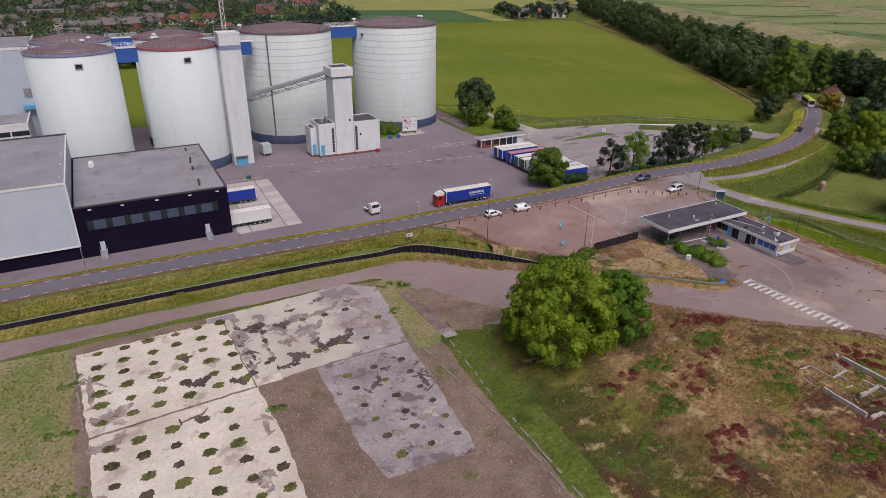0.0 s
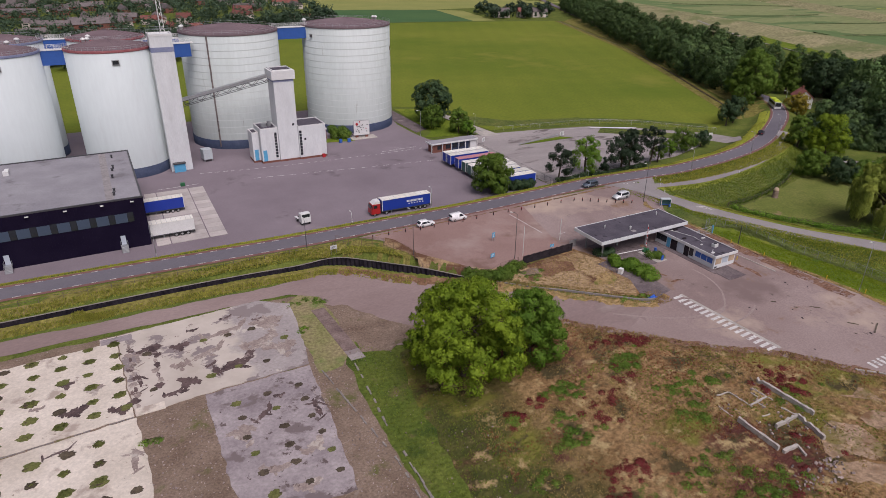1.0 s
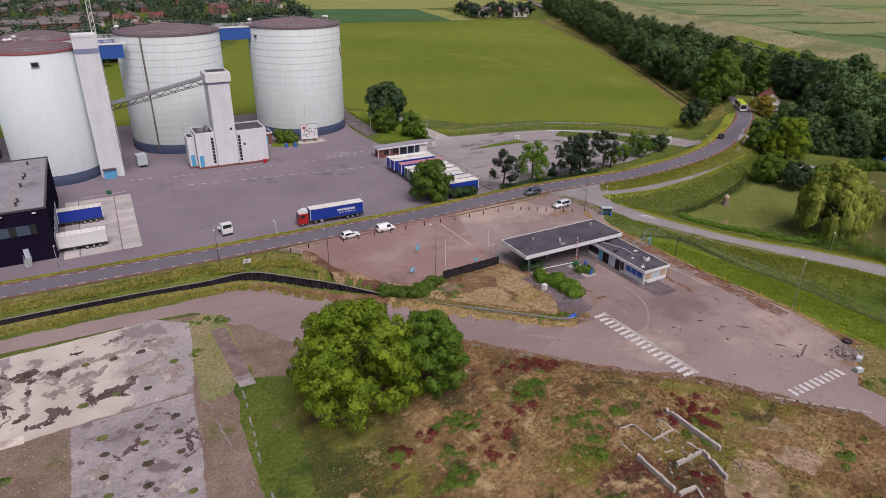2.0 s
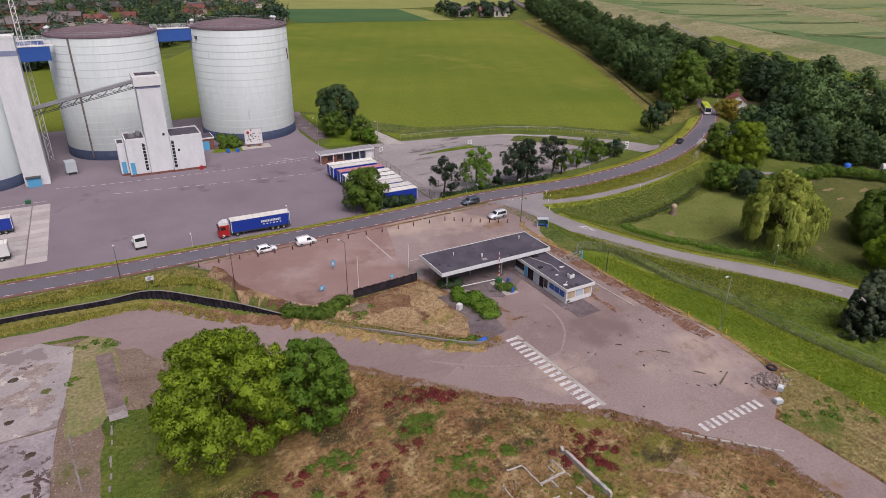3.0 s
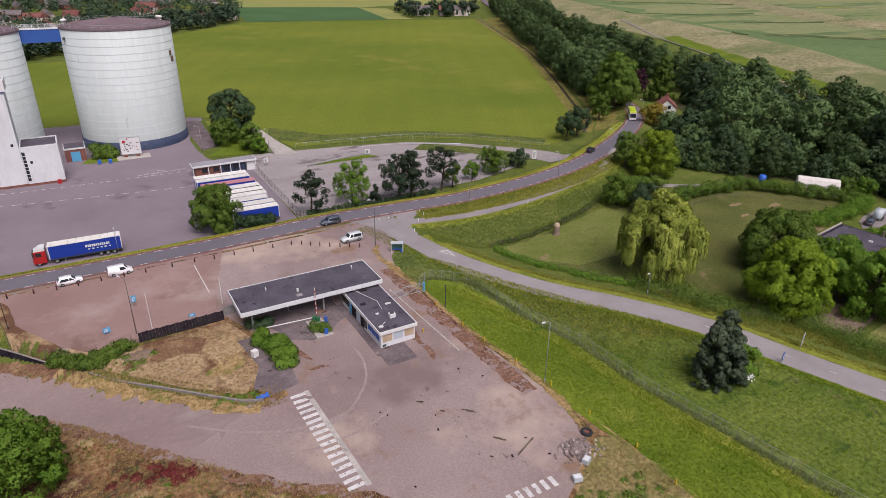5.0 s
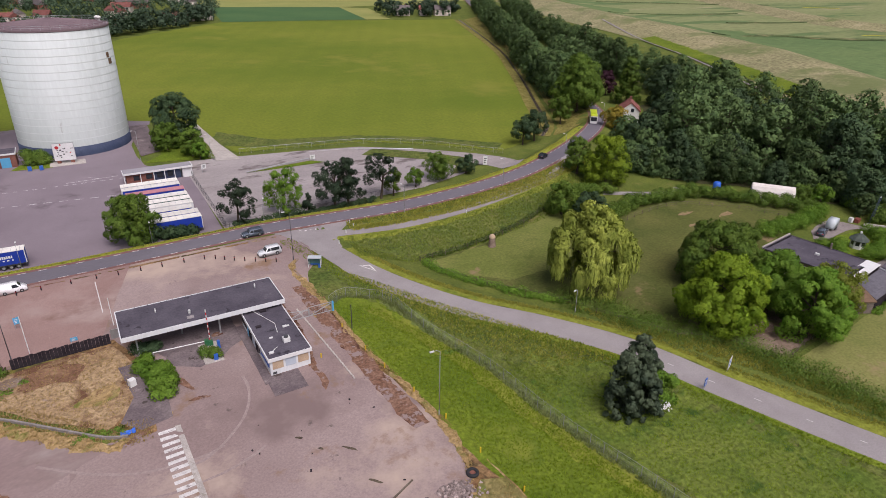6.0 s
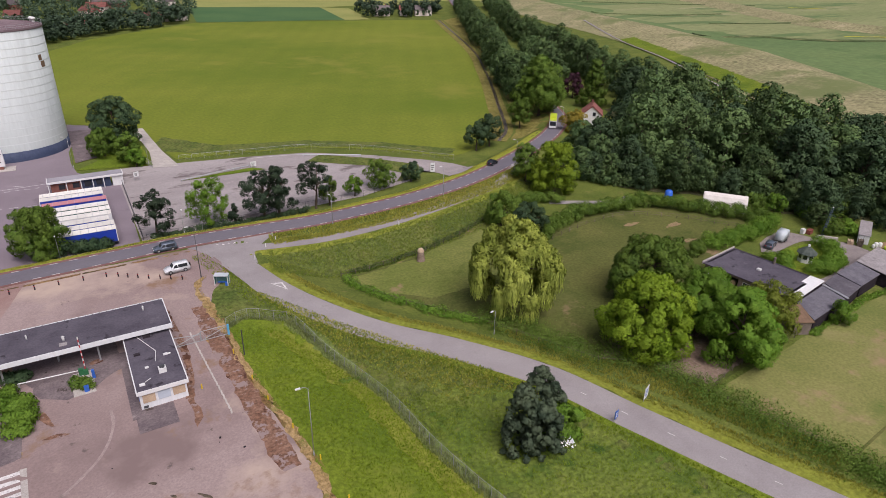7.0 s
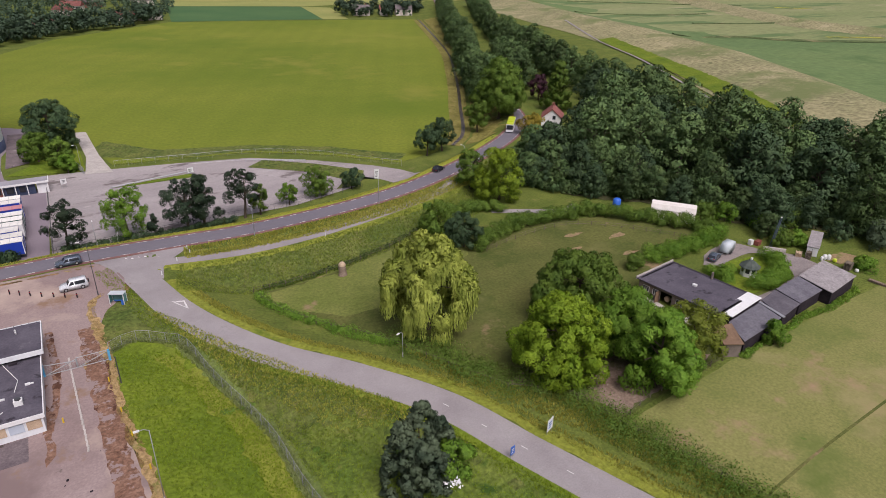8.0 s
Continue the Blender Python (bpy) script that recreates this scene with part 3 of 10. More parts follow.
def ground_height(x, y):
    x, y = np.atleast_1d(np.asarray(x, float)), np.atleast_1d(np.asarray(y, float))
    h = np.zeros(x.shape)
    for line, half, slope in ((ROAD, 4.6, 2.0), (SIDE_ROAD, 4.2, 3.0), (LANE, 2.6, 2.6), (CREST, 5, 6)):
        d, top = along(x, y, line)
        h = np.maximum(h, top - np.maximum(0, d - half) / slope)
    lot = 3.1 + 0.5 * ease(90, 140, x)
    h = np.maximum(h, lot - outside(x, y, LOT) / 5.0)
    # the cleared site, lower by the wall, ramps up to the gate
    low = -0.7 + (lot + 0.7) * ease(50, 96, x + 0.12 * (90 - y))
    wall, _ = along(x, y, [(a, b, 0) for a, b in WALL])
    bank = low + 0.75 * np.clip(1 - wall / 3.2, 0, 1)
    return np.where(within(x, y, SITE), np.minimum(bank, lot + 0.1), h)


# ---- building helpers ----
def box(bm, x0, x1, y0, y1, z0, z1, m=None):
    vs = [bm.verts.new(m @ Vector(p) if m else p) for p in ((x0, y0, z0), (x1, y0, z0), (x1, y1, z0), (x0, y1, z0), (x0, y0, z1), (x1, y0, z1), (x1, y1, z1), (x0, y1, z1))]
    for f in ((3, 2, 1, 0), (4, 5, 6, 7), (0, 1, 5, 4), (1, 2, 6, 5), (2, 3, 7, 6), (3, 0, 4, 7)):
        bm.faces.new([vs[i] for i in f])


def tube(bm, a, b, r0, r1=None, n=8, caps=True):
    """A tapered round bar from a to b."""
    a, b = Vector(a), Vector(b)
    r1 = r0 if r1 is None else r1
    q = (b - a).to_track_quat("Z", "Y")
    rings = [[bm.verts.new(c + q @ Vector((r * math.cos(6.28319 * i / n), r * math.sin(6.28319 * i / n), 0))) for i in range(n)] for c, r in ((a, r0), (b, r1))]
    for i in range(n):
        bm.faces.new((rings[0][i], rings[0][(i + 1) % n], rings[1][(i + 1) % n], rings[1][i]))
    if caps:
        bm.faces.new(rings[0][::-1])
        bm.faces.new(rings[1])


def lathe(bm, profile, n=48, cx=0.0, cy=0.0):
    """A round body from rows of radius and height."""
    rings = [[bm.verts.new((cx + r * math.cos(6.28319 * i / n), cy + r * math.sin(6.28319 * i / n), z)) for i in range(n)] for r, z in profile]
    for a, b in zip(rings, rings[1:]):
        for i in range(n):
            bm.faces.new((a[i], a[(i + 1) % n], b[(i + 1) % n], b[i]))


def prism(bm, outline, z0, z1, m=None):
    """A flat outline in x and y, raised from z0 to z1."""
    low = [bm.verts.new(m @ Vector((x, y, z0)) if m else (x, y, z0)) for x, y in outline]
    top = [bm.verts.new(m @ Vector((x, y, z1)) if m else (x, y, z1)) for x, y in outline]
    n = len(low)
    for i in range(n):
        bm.faces.new((low[i], low[(i + 1) % n], top[(i + 1) % n], top[i]))
    bm.faces.new(top)
    bm.faces.new(low[::-1])


def side_profile(bm, outline, y0, y1):
    """An outline in x and z, drawn out from y0 to y1."""
    a = [bm.verts.new((x, y0, z)) for x, z in outline]
    b = [bm.verts.new((x, y1, z)) for x, z in outline]
    n = len(a)
    for i in range(n):
        bm.faces.new((a[i], a[(i + 1) % n], b[(i + 1) % n], b[i]))
    bm.faces.new(a[::-1])
    bm.faces.new(b)


def soften(bm, amount, angle=0.7):
    edges = [e for e in bm.edges if len(e.link_faces) == 2 and e.calc_face_angle(0) > angle]
    bmesh.ops.bevel(bm, geom=edges, offset=amount, segments=2, affect="EDGES", clamp_overlap=True)


def to_mesh(name, bm, material, smooth=False):
    bmesh.ops.recalc_face_normals(bm, faces=bm.faces)
    me = bpy.data.meshes.new(name)
    bm.to_mesh(me)
    bm.free()
    me.materials.append(material)
    if smooth:
        me.shade_smooth()
    return me


def part(name, bm, material, parent, label="", smooth=False):
    """One bmesh as one mesh object under a thing or a part."""
    ob = new(name, to_mesh(name, bm, material, smooth))
    ob.parent = parent
    if label:
        tagged(ob, label)
    return ob


def thing(name, label, category, m=None, group="", kind=""):
    """An Empty at a thing's base, to carry its parts."""
    ob = tagged(new(name), label, category, group, kind)
    ob.empty_display_size = 0.5
    ob.matrix_world = m or Matrix.Identity(4)
    return ob


def single(name, bm, material, label, category="", group="", kind="", m=None, smooth=False):
    ob = tagged(new(name, to_mesh(name, bm, material, smooth)), label, category, group, kind)
    if m:
        ob.matrix_world = m
    return ob


def B():
    return bmesh.new()


def boxes(*rows):
    bm = B()
    for r in rows:
        box(bm, *r)
    return bm


def gz(x, y):
    return float(ground_height(x, y)[0])


def at(x, y, turn=0, dz=0):
    return pose(x, y, gz(x, y) + dz, 0, 0, turn)


def grid_mesh(name, verts, faces, material, smooth=True):
    me = bpy.data.meshes.new(name)
    verts, faces = np.asarray(verts, np.float32), np.asarray(faces, np.int32)
    k = faces.shape[1]
    me.vertices.add(len(verts))
    me.vertices.foreach_set("co", verts.ravel())
    me.loops.add(faces.size)
    me.loops.foreach_set("vertex_index", faces.ravel())
    me.polygons.add(len(faces))
    me.polygons.foreach_set("loop_start", np.arange(0, faces.size, k, dtype=np.int32))
    me.update(calc_edges=True)
    me.materials.append(material)
    if smooth:
        me.shade_smooth()
    return me


def drape(name, outline, material, label, lift=0.05, step=2.0, kind="structure", category="ground", rough_edge=0.0):
    """A sheet with the given outline in plan, laid on the ground."""
    pts = []
    for (ax, ay), (bx, by) in zip(outline, outline[1:] + outline[:1]):
        n = max(1, int(math.hypot(bx - ax, by - ay) / (1.5 if rough_edge else 1e9))) if rough_edge else 1
        for i in range(n):
            s = i / n
            x, y = ax + s * (bx - ax), ay + s * (by - ay)
            if rough_edge:
                v = noise.noise_vector((x * 0.23, y * 0.23, 0.3)) + 0.5 * noise.noise_vector((x * 0.9, y * 0.9, 7.3))
                x, y = x + rough_edge * v[0], y + rough_edge * v[1]
            pts.append((x, y))
    bm = B()
    bm.faces.new([bm.verts.new((x, y, 0)) for x, y in pts])
    bmesh.ops.triangulate(bm, faces=bm.faces[:])
    xs, ys = [p[0] for p in pts], [p[1] for p in pts]
    for axis, lo, hi in ((0, min(xs), max(xs)), (1, min(ys), max(ys))):
        v = math.ceil(lo / step) * step
        while v < hi:
            co, no = [0, 0, 0], [0, 0, 0]
            co[axis], no[axis] = v, 1
            bmesh.ops.bisect_plane(bm, geom=bm.verts[:] + bm.edges[:] + bm.faces[:], plane_co=co, plane_no=no)
            v += step
    vs = bm.verts[:]
    h = ground_height([v.co.x for v in vs], [v.co.y for v in vs])
    for v, z in zip(vs, h):
        v.co.z = z + lift
    for f in bm.faces:
        if f.normal.z < 0:
            f.normal_flip()
    me = bpy.data.meshes.new(name)
    bm.to_mesh(me)
    bm.free()
    me.materials.append(material)
    me.shade_smooth()
    return tagged(new(name, me), label, category, "", kind)


def smooth_line(points, step=1.5):
    """A Catmull-Rom curve through points, at even steps."""
    p = [Vector(q[:2]).to_3d() for q in points]
    p = [p[0] * 2 - p[1]] + p + [p[-1] * 2 - p[-2]]
    out = []
    for a, b, c, d in zip(p, p[1:], p[2:], p[3:]):
        n = max(1, round((c - b).length / step))
        for i in range(n):
            t = i / n
            out.append(0.5 * (2 * b + (c - a) * t + (2 * a - 5 * b + 4 * c - d) * t * t + (3 * b - a - 3 * c + d) * t ** 3))
    return out + [p[-2]]


def strip_mesh(name, curve, offsets, material, lift, ragged=0.0, rise=()):
    """A ribbon along a curve; the offsets run across it, to the left positive; its outer edges may wander, its rows rise."""
    pts = np.array([(c.x, c.y) for c in curve])
    d = np.gradient(pts, axis=0)
    d /= np.linalg.norm(d, axis=1)[:, None]
    left = np.stack([-d[:, 1], d[:, 0]], 1)
    k = len(offsets)
    rows = []
    for j, o in enumerate(offsets):
        wander = np.array([noise.noise((x * 0.3, y * 0.3, j * 3.7)) + 0.7 * noise.noise((x * 0.9, y * 0.9, j + 9.1)) for x, y in pts]) if ragged and j in (0, k - 1) else np.zeros(len(pts))
        rows.append(pts + left * (o + ragged * wander)[:, None])
    xy = np.stack(rows, 1).reshape(-1, 2)
    verts = np.column_stack([xy, ground_height(xy[:, 0], xy[:, 1]) + lift + np.tile(rise or (0.0,) * k, len(pts))])
    faces = [(i * k + j, i * k + j + 1, (i + 1) * k + j + 1, (i + 1) * k + j) for i in range(len(pts) - 1) for j in range(k - 1)]
    return grid_mesh(name, verts, np.array(faces)[:, ::-1], material)


def ribbon(name, line, offsets, material, label, lift=0.06, step=1.5, category="road", ragged=0.0, rise=()):
    return tagged(new(name, strip_mesh(name, smooth_line(line, step), offsets, material, lift, ragged, rise)), label, category, "", "structure")


def dashes(name, line, offset, width, on, off, material, label, lift=0.085, start=None, end=None):
    """Short painted bars along a line, as one layer of paint."""
    curve = smooth_line(line, 0.5)
    verts, faces, run = [], [], 0.0
    for a, b in zip(curve, curve[1:]):
        length = (b - a).length
        run += length
        if (start and a.x < start) or (end and a.x > end) or run % (on + off) > on:
            continue
        d = (b - a).normalized()
        left = Vector((-d.y, d.x, 0))
        n = len(verts)
        for p, o in ((a, offset - width / 2), (b, offset - width / 2), (b, offset + width / 2), (a, offset + width / 2)):
            q = p + left * o
            verts.append((q.x, q.y, 0))
        faces.append((n, n + 1, n + 2, n + 3))
    verts = np.array(verts)
    verts[:, 2] = ground_height(verts[:, 0], verts[:, 1]) + lift
    return tagged(new(name, grid_mesh(name, verts, faces, material)), label, "road marking", "", "structure")


# ---- plants ----
def leaf_mesh(name, rng, centres, facing, shade, size, material, long=1.0, jitter=0.5):
    """Three-cornered leaf sprays at centres, turned roughly along facing and shaded softly along shade, as the lobe they grow on."""
    n = len(centres)
    nor = facing + rng.normal(0, jitter, (n, 3))
    nor *= np.sign((nor * shade).sum(1) + 1e-9)[:, None]
    nor /= np.linalg.norm(nor, axis=1)[:, None] + 1e-9
    u = np.cross(nor, rng.normal(0, 1, (n, 3)))
    u /= np.linalg.norm(u, axis=1)[:, None] + 1e-9
    v = np.cross(nor, u)
    s = (size * rng.uniform(0.55, 1.3, n))[:, None]
    w = s * rng.uniform(0.5, 0.85, n)[:, None]
    verts = np.stack([centres - u * s * long - v * w, centres + u * s * long - v * w * 0.7, centres + v * w * 1.3 + nor * s * 0.2], 1).reshape(-1, 3)
    me = grid_mesh(name, verts, np.arange(3 * n).reshape(-1, 3), material, True)
    shade = shade + rng.normal(0, 0.1, (n, 3))
    shade /= np.linalg.norm(shade, axis=1)[:, None] + 1e-9
    me.normals_split_custom_set_from_vertices(np.repeat(shade, 3, axis=0).tolist())
    return me


def blob_points(rng, blobs, cards):
    """Points and outward normals over a set of clumps (x, y, z, radius)."""
    blobs = np.asarray(blobs)
    pick = rng.choice(len(blobs), cards, p=blobs[:, 3] ** 2 / (blobs[:, 3] ** 2).sum())
    d = rng.normal(0, 1, (cards, 3))
    d[:, 2] += 0.35
    d /= np.linalg.norm(d, axis=1)[:, None]
    r = blobs[pick, 3] * rng.uniform(0.62, 1.08, cards)
    return blobs[pick, :3] + d * r[:, None] * (1, 1, 0.85), d


def crown_lobes(rng, radius, low, top, count, clump, shape="round"):
    """The main lobes of a crown, spread unevenly over its outline: x, y, z, radius."""
    out = []
    for i in range(count):
        z = (i + 0.5) / count
        if shape == "round":
            w = math.sqrt(max(0.0, 1 - (2 * z - 0.86) ** 2 / 1.32))
        elif shape == "dome":
            w = (1 - z ** 2.0) ** 0.58 * (0.66 + 0.34 * min(1.0, z * 4))
        elif shape == "cone":
            w = (1 - z) ** 0.8 * 0.95 + 0.08
        else:
            w = min(1.0, 0.75 + z) * (1 - z ** 3) ** 0.5
        a = i * 2.39996 + rng.uniform(-0.45, 0.45)
        r = radius * w * rng.uniform(0.58, 0.86)
        c = clump * rng.uniform(0.7, 1.3) * (0.7 + 0.4 * w)
        out.append((r * math.cos(a), r * math.sin(a), low + (top - low) * (0.06 + 0.84 * z) + rng.uniform(-0.4, 0.4), c))
    for i in range(count // 5):
        out.append((*rng.uniform(-0.3, 0.3, 2) * radius, low + (top - low) * rng.uniform(0.25, 0.8), clump * 1.3))
    return np.array(out)


def lobe_leaves(rng, lobes, cards, centre, twig=0.36):
    """Leaf places on small clumps that sit on the lobes, with the way each one faces and is shaded."""
    m = 11
    k = len(lobes)
    d = rng.normal(0, 1, (k * m, 3))
    d[:, 2] = d[:, 2] * 0.9 + 0.3
    away = np.repeat(lobes[:, :3] - centre, m, axis=0)
    away /= np.linalg.norm(away, axis=1)[:, None] + 1e-6
    d = d / np.linalg.norm(d, axis=1)[:, None] + away * 0.55
    d /= np.linalg.norm(d, axis=1)[:, None]
    big = np.repeat(lobes[:, 3], m)
    clumps = np.repeat(lobes[:, :3], m, axis=0) + d * big[:, None] * (0.74, 0.74, 0.66)
    size = big * twig * rng.uniform(0.7, 1.35, k * m)
    gap = np.linalg.norm(clumps[:, None, :] - lobes[None, :, :3], axis=2) / lobes[None, :, 3]
    keep = gap.min(1) > 0.56
    clumps, size, d = clumps[keep], size[keep], d[keep]
    inner = int(cards * 0.1)
    n = cards - inner
    pick = rng.choice(len(clumps), n, p=size ** 2 / (size ** 2).sum())
    e = rng.normal(0, 1, (n, 3)) + d[pick] * 0.8 + (0, 0, 0.25)
    e /= np.linalg.norm(e, axis=1)[:, None]
    pts = clumps[pick] + e * (size[pick] * rng.uniform(0.62, 1.06, n))[:, None]
    shade = e * 0.6 + d[pick] * 0.62 + (0, 0, 0.12)
    q = rng.choice(k, inner)
    g = rng.normal(0, 1, (inner, 3))
    g /= np.linalg.norm(g, axis=1)[:, None]
    deep = lobes[q, :3] + g * (lobes[q, 3] * rng.uniform(0.15, 0.6, inner))[:, None]
    scale = np.concatenate([np.ones(n), np.full(inner, 2.2)])
    return np.vstack([pts, deep]), np.vstack([e, g]), np.vstack([shade, g]), scale


def trunk_mesh(rng, height, radius, spread, limbs=7, fork=0.3):
    bm = B()
    lean = Vector((rng.uniform(-0.3, 0.3), rng.uniform(-0.3, 0.3), 0))
    mid = lean + Vector((0, 0, height * fork))
    tip = lean * 2 + Vector((0, 0, height * 0.82))
    tube(bm, (0, 0, -0.5), (0, 0, 0.6), radius * 1.5, radius, 10, False)
    tube(bm, (0, 0, 0.6), mid, radius, radius * 0.8, 10, False)
    tube(bm, mid, tip, radius * 0.8, radius * 0.15, 8)
    for i in range(limbs):
        a = 6.283 * i / limbs + rng.uniform(-0.4, 0.4)
        s = rng.uniform(0.1, 0.75)
        root = mid.lerp(tip, s)
        reach = spread * rng.uniform(0.55, 0.85) * (1 - 0.45 * s)
        end = root + Vector((math.cos(a) * reach, math.sin(a) * reach, height * rng.uniform(0.08, 0.2)))
        knee = root.lerp(end, 0.5) + Vector((0, 0, height * 0.03))
        tube(bm, root, knee, radius * 0.42, radius * 0.28, 6, False)
        tube(bm, knee, end, radius * 0.28, radius * 0.08, 6)
        twig = knee + Vector((math.cos(a + 0.8) * reach * 0.4, math.sin(a + 0.8) * reach * 0.4, height * 0.1))
        tube(bm, knee, twig, radius * 0.2, radius * 0.06, 5)
    return bm


def make_tree(name, label, category, seed, height, radius, low, count, clump, cards, size, leaves, shape="round", trunk=0.3, m=None, group="", limbs=7):
    """A tree: tapered trunk with limbs, and a crown of leaf clumps."""
    rng = np.random.default_rng(seed)
    t = thing(name, label, category, m, group)
    part("trunk", trunk_mesh(rng, height, trunk, radius, limbs), M["bark"], t, "brown bark", True)
    lobes = crown_lobes(rng, radius, low, height, max(7, int(count * 0.52)), clump * 1.28, shape)
    cards, size = int(cards * 2.0), size * 0.5
    p, face, shade, scale = lobe_leaves(rng, lobes, cards, np.array((0, 0, low + 0.42 * (height - low))))
    crown = new("crown", leaf_mesh("crown", rng, p, face, shade, size * scale, leaves))
    crown.parent = t
    return t


def hedge(name, label, line, width, height, cards, size, leaves, seed, category="hedge"):
    """A clipped or loose hedge along a line on the ground."""
    rng = np.random.default_rng(seed)
    curve = smooth_line(line, 0.9)
    blobs = []
    for c in curve:
        z = gz(c.x, c.y)
        for k in range(3):
            blobs.append((c.x + rng.uniform(-0.4, 0.4) * width, c.y + rng.uniform(-0.4, 0.4) * width, z + height * rng.uniform(0.2, 0.72), 0.42 * width * rng.uniform(0.7, 1.25)))
    cards, size = int(cards * 2.6), size * 0.56
    pts, nor = blob_points(rng, blobs, cards)
    pts[:, 2] = np.maximum(pts[:, 2], ground_height(pts[:, 0], pts[:, 1]) + 0.05)
    return tagged(new(name, leaf_mesh(name, rng, pts, nor, nor + (0, 0, 0.2), size, leaves)), label, category)


def sample_in(rng, outline, count):
    xs, ys = zip(*outline)
    out = np.zeros((0, 2))
    while len(out) < count:
        p = np.column_stack([rng.uniform(min(xs), max(xs), count * 2), rng.uniform(min(ys), max(ys), count * 2)])
        out = np.vstack([out, p[within(p[:, 0], p[:, 1], list(outline))]])
    return out[:count]


def tufts(name, label, spots, height, width, material, seed, blades=4, category="grass", lift=0.0):
    """Clumps of grass blades: thin bent triangles."""
    rng = np.random.default_rng(seed)
    n = len(spots) * blades
    p = np.repeat(spots, blades, axis=0) + rng.normal(0, width * 0.6, (n, 2))
    z = ground_height(p[:, 0], p[:, 1]) + lift
    a = rng.uniform(0, 6.283, n)
    h = height * rng.uniform(0.5, 1.2, n)
    w = width * rng.uniform(0.45, 0.95, n)
    d = np.column_stack([np.cos(a), np.sin(a)])
    tip = p + np.column_stack([-d[:, 1], d[:, 0]]) * (h * rng.uniform(0.1, 0.8, n))[:, None]
    verts = np.stack([np.column_stack([p - d * w[:, None], z]), np.column_stack([p + d * w[:, None], z]), np.column_stack([tip, z + h])], 1).reshape(-1, 3)
    return tagged(new(name, grid_mesh(name, verts, np.arange(3 * n).reshape(-1, 3), material, False)), label, category, "", "stuff")


def clustered(spots, scale, cut, seed=0.0):
    """Of the spots, those that lie in the denser patches."""
    return np.array([p for p in spots if noise.noise((p[0] * scale, p[1] * scale * 1.3, seed)) + 0.5 * noise.noise((p[0] * scale * 3, p[1] * scale * 3, seed)) > cut])


def weeds(name, label, spots, radius, cards, size, material, seed, lift=0.0):
    """Low leafy clumps."""
    rng = np.random.default_rng(seed)
    z = ground_height(spots[:, 0], spots[:, 1]) + lift
    r = radius * rng.uniform(0.45, 1.4, len(spots))
    blobs = np.column_stack([spots, z + r * 0.12, r])
    pts, nor = blob_points(rng, blobs, cards)
    base = ground_height(pts[:, 0], pts[:, 1]) + lift
    pts[:, 2] = base + np.abs(pts[:, 2] - base) * 0.5
    return tagged(new(name, leaf_mesh(name, rng, pts, nor + (0, 0, 0.6), nor + (0, 0, 0.7), size, material)), label, "weeds", "", "stuff")


# ---- the ground: one sheet to the horizon ----
def even(a, b, n):
    return list(np.linspace(a, b, n))


gx = np.array(even(-3200, -600, 10) + even(-400, -70, 23) + even(-60, 300, 241) + even(306, 620, 63) + even(660, 1200, 15) + even(1500, 4500, 9))
gy = np.array(even(-2600, -500, 9) + even(-350, -40, 18) + even(-30, 262, 196) + even(270, 640, 62) + even(680, 1300, 14) + even(1600, 5200, 9))
X, Y = np.meshgrid(gx, gy)
land = np.column_stack([X.ravel(), Y.ravel(), ground_height(X.ravel(), Y.ravel())])
nx = len(gx)
cells = (np.arange(len(gy) - 1)[:, None] * nx + np.arange(nx - 1)[None, :]).ravel()
tagged(new("ground", grid_mesh("ground", land, np.column_stack([cells, cells + 1, cells + nx + 1, cells + nx]), M["grass"])),
       "uneven meadow grass and verge ground running to the horizon", "ground", "", "structure")

# far land
drape("floodplain", [(548, 368), (580, 482), (652, 686), (960, 1210), (1500, 2400), (3800, 2400), (3800, -600), (430, -600), (330, -20), (452, 160), (505, 252)], M["flood"],
      "dark green floodplain field beyond the dike", 0.35, 60)
drape("flood_meadow", [(562, 342), (594, 324), (612, 298), (665, 264), (760, 220), (900, 170), (1500, 60), (1900, 1500), (1000, 1240), (668, 690), (592, 480)], M["flood_pale"],
      "pale floodplain meadow with dry patches", 0.5, 60, rough_edge=3.0)
ribbon("dike_slope", CREST, (-46, -38, -28, -18, -10, -5, 0, 5, 12, 20, 28), M["straw"], "dry straw-coloured grass on the long dike", 0.3, 6, "dike")
ribbon("far_dike", [(1150, 1100), (883, 624), (795, 465), (742, 370), (731, 295), (752, 200), (800, 60)], (-26, -12, -3, 3, 12, 26), M["straw"], "second dry grass ridge far across the floodplain", 0.6, 10, "dike", 5.0, (0, 2.2, 4.0, 4.0, 2.2, 0))
for line, w in (([(540, 336), (555, 328), (594, 321), (612, 294), (665, 260), (720, 232), (800, 200)], 5.0), ([(600, 512), (624, 501), (658, 474), (731, 460)], 3.0), ([(700, 640), (800, 560), (870, 520)], 3.5), ([(640, 400), (690, 380), (730, 372)], 3.0)):
    ribbon("reed_bed", line, (-w, -w * 0.5, 0, w * 0.5, w), M["reed"], "dark reed-grown ditch across the floodplain", 0.65, 8, "reeds", 4.0, (0, 0.5, 0.7, 0.5, 0))
for line, w in (([(662, 290), (680, 281), (700, 268)], 2.2), ([(885, 485), (900, 470), (912, 455)], 3.0)):
    ribbon("flower_strip", line, (-w, 0, w), M["flowers"], "strip of yellow flowers in the floodplain meadow", 0.75, 8, "flowers", 3.5)
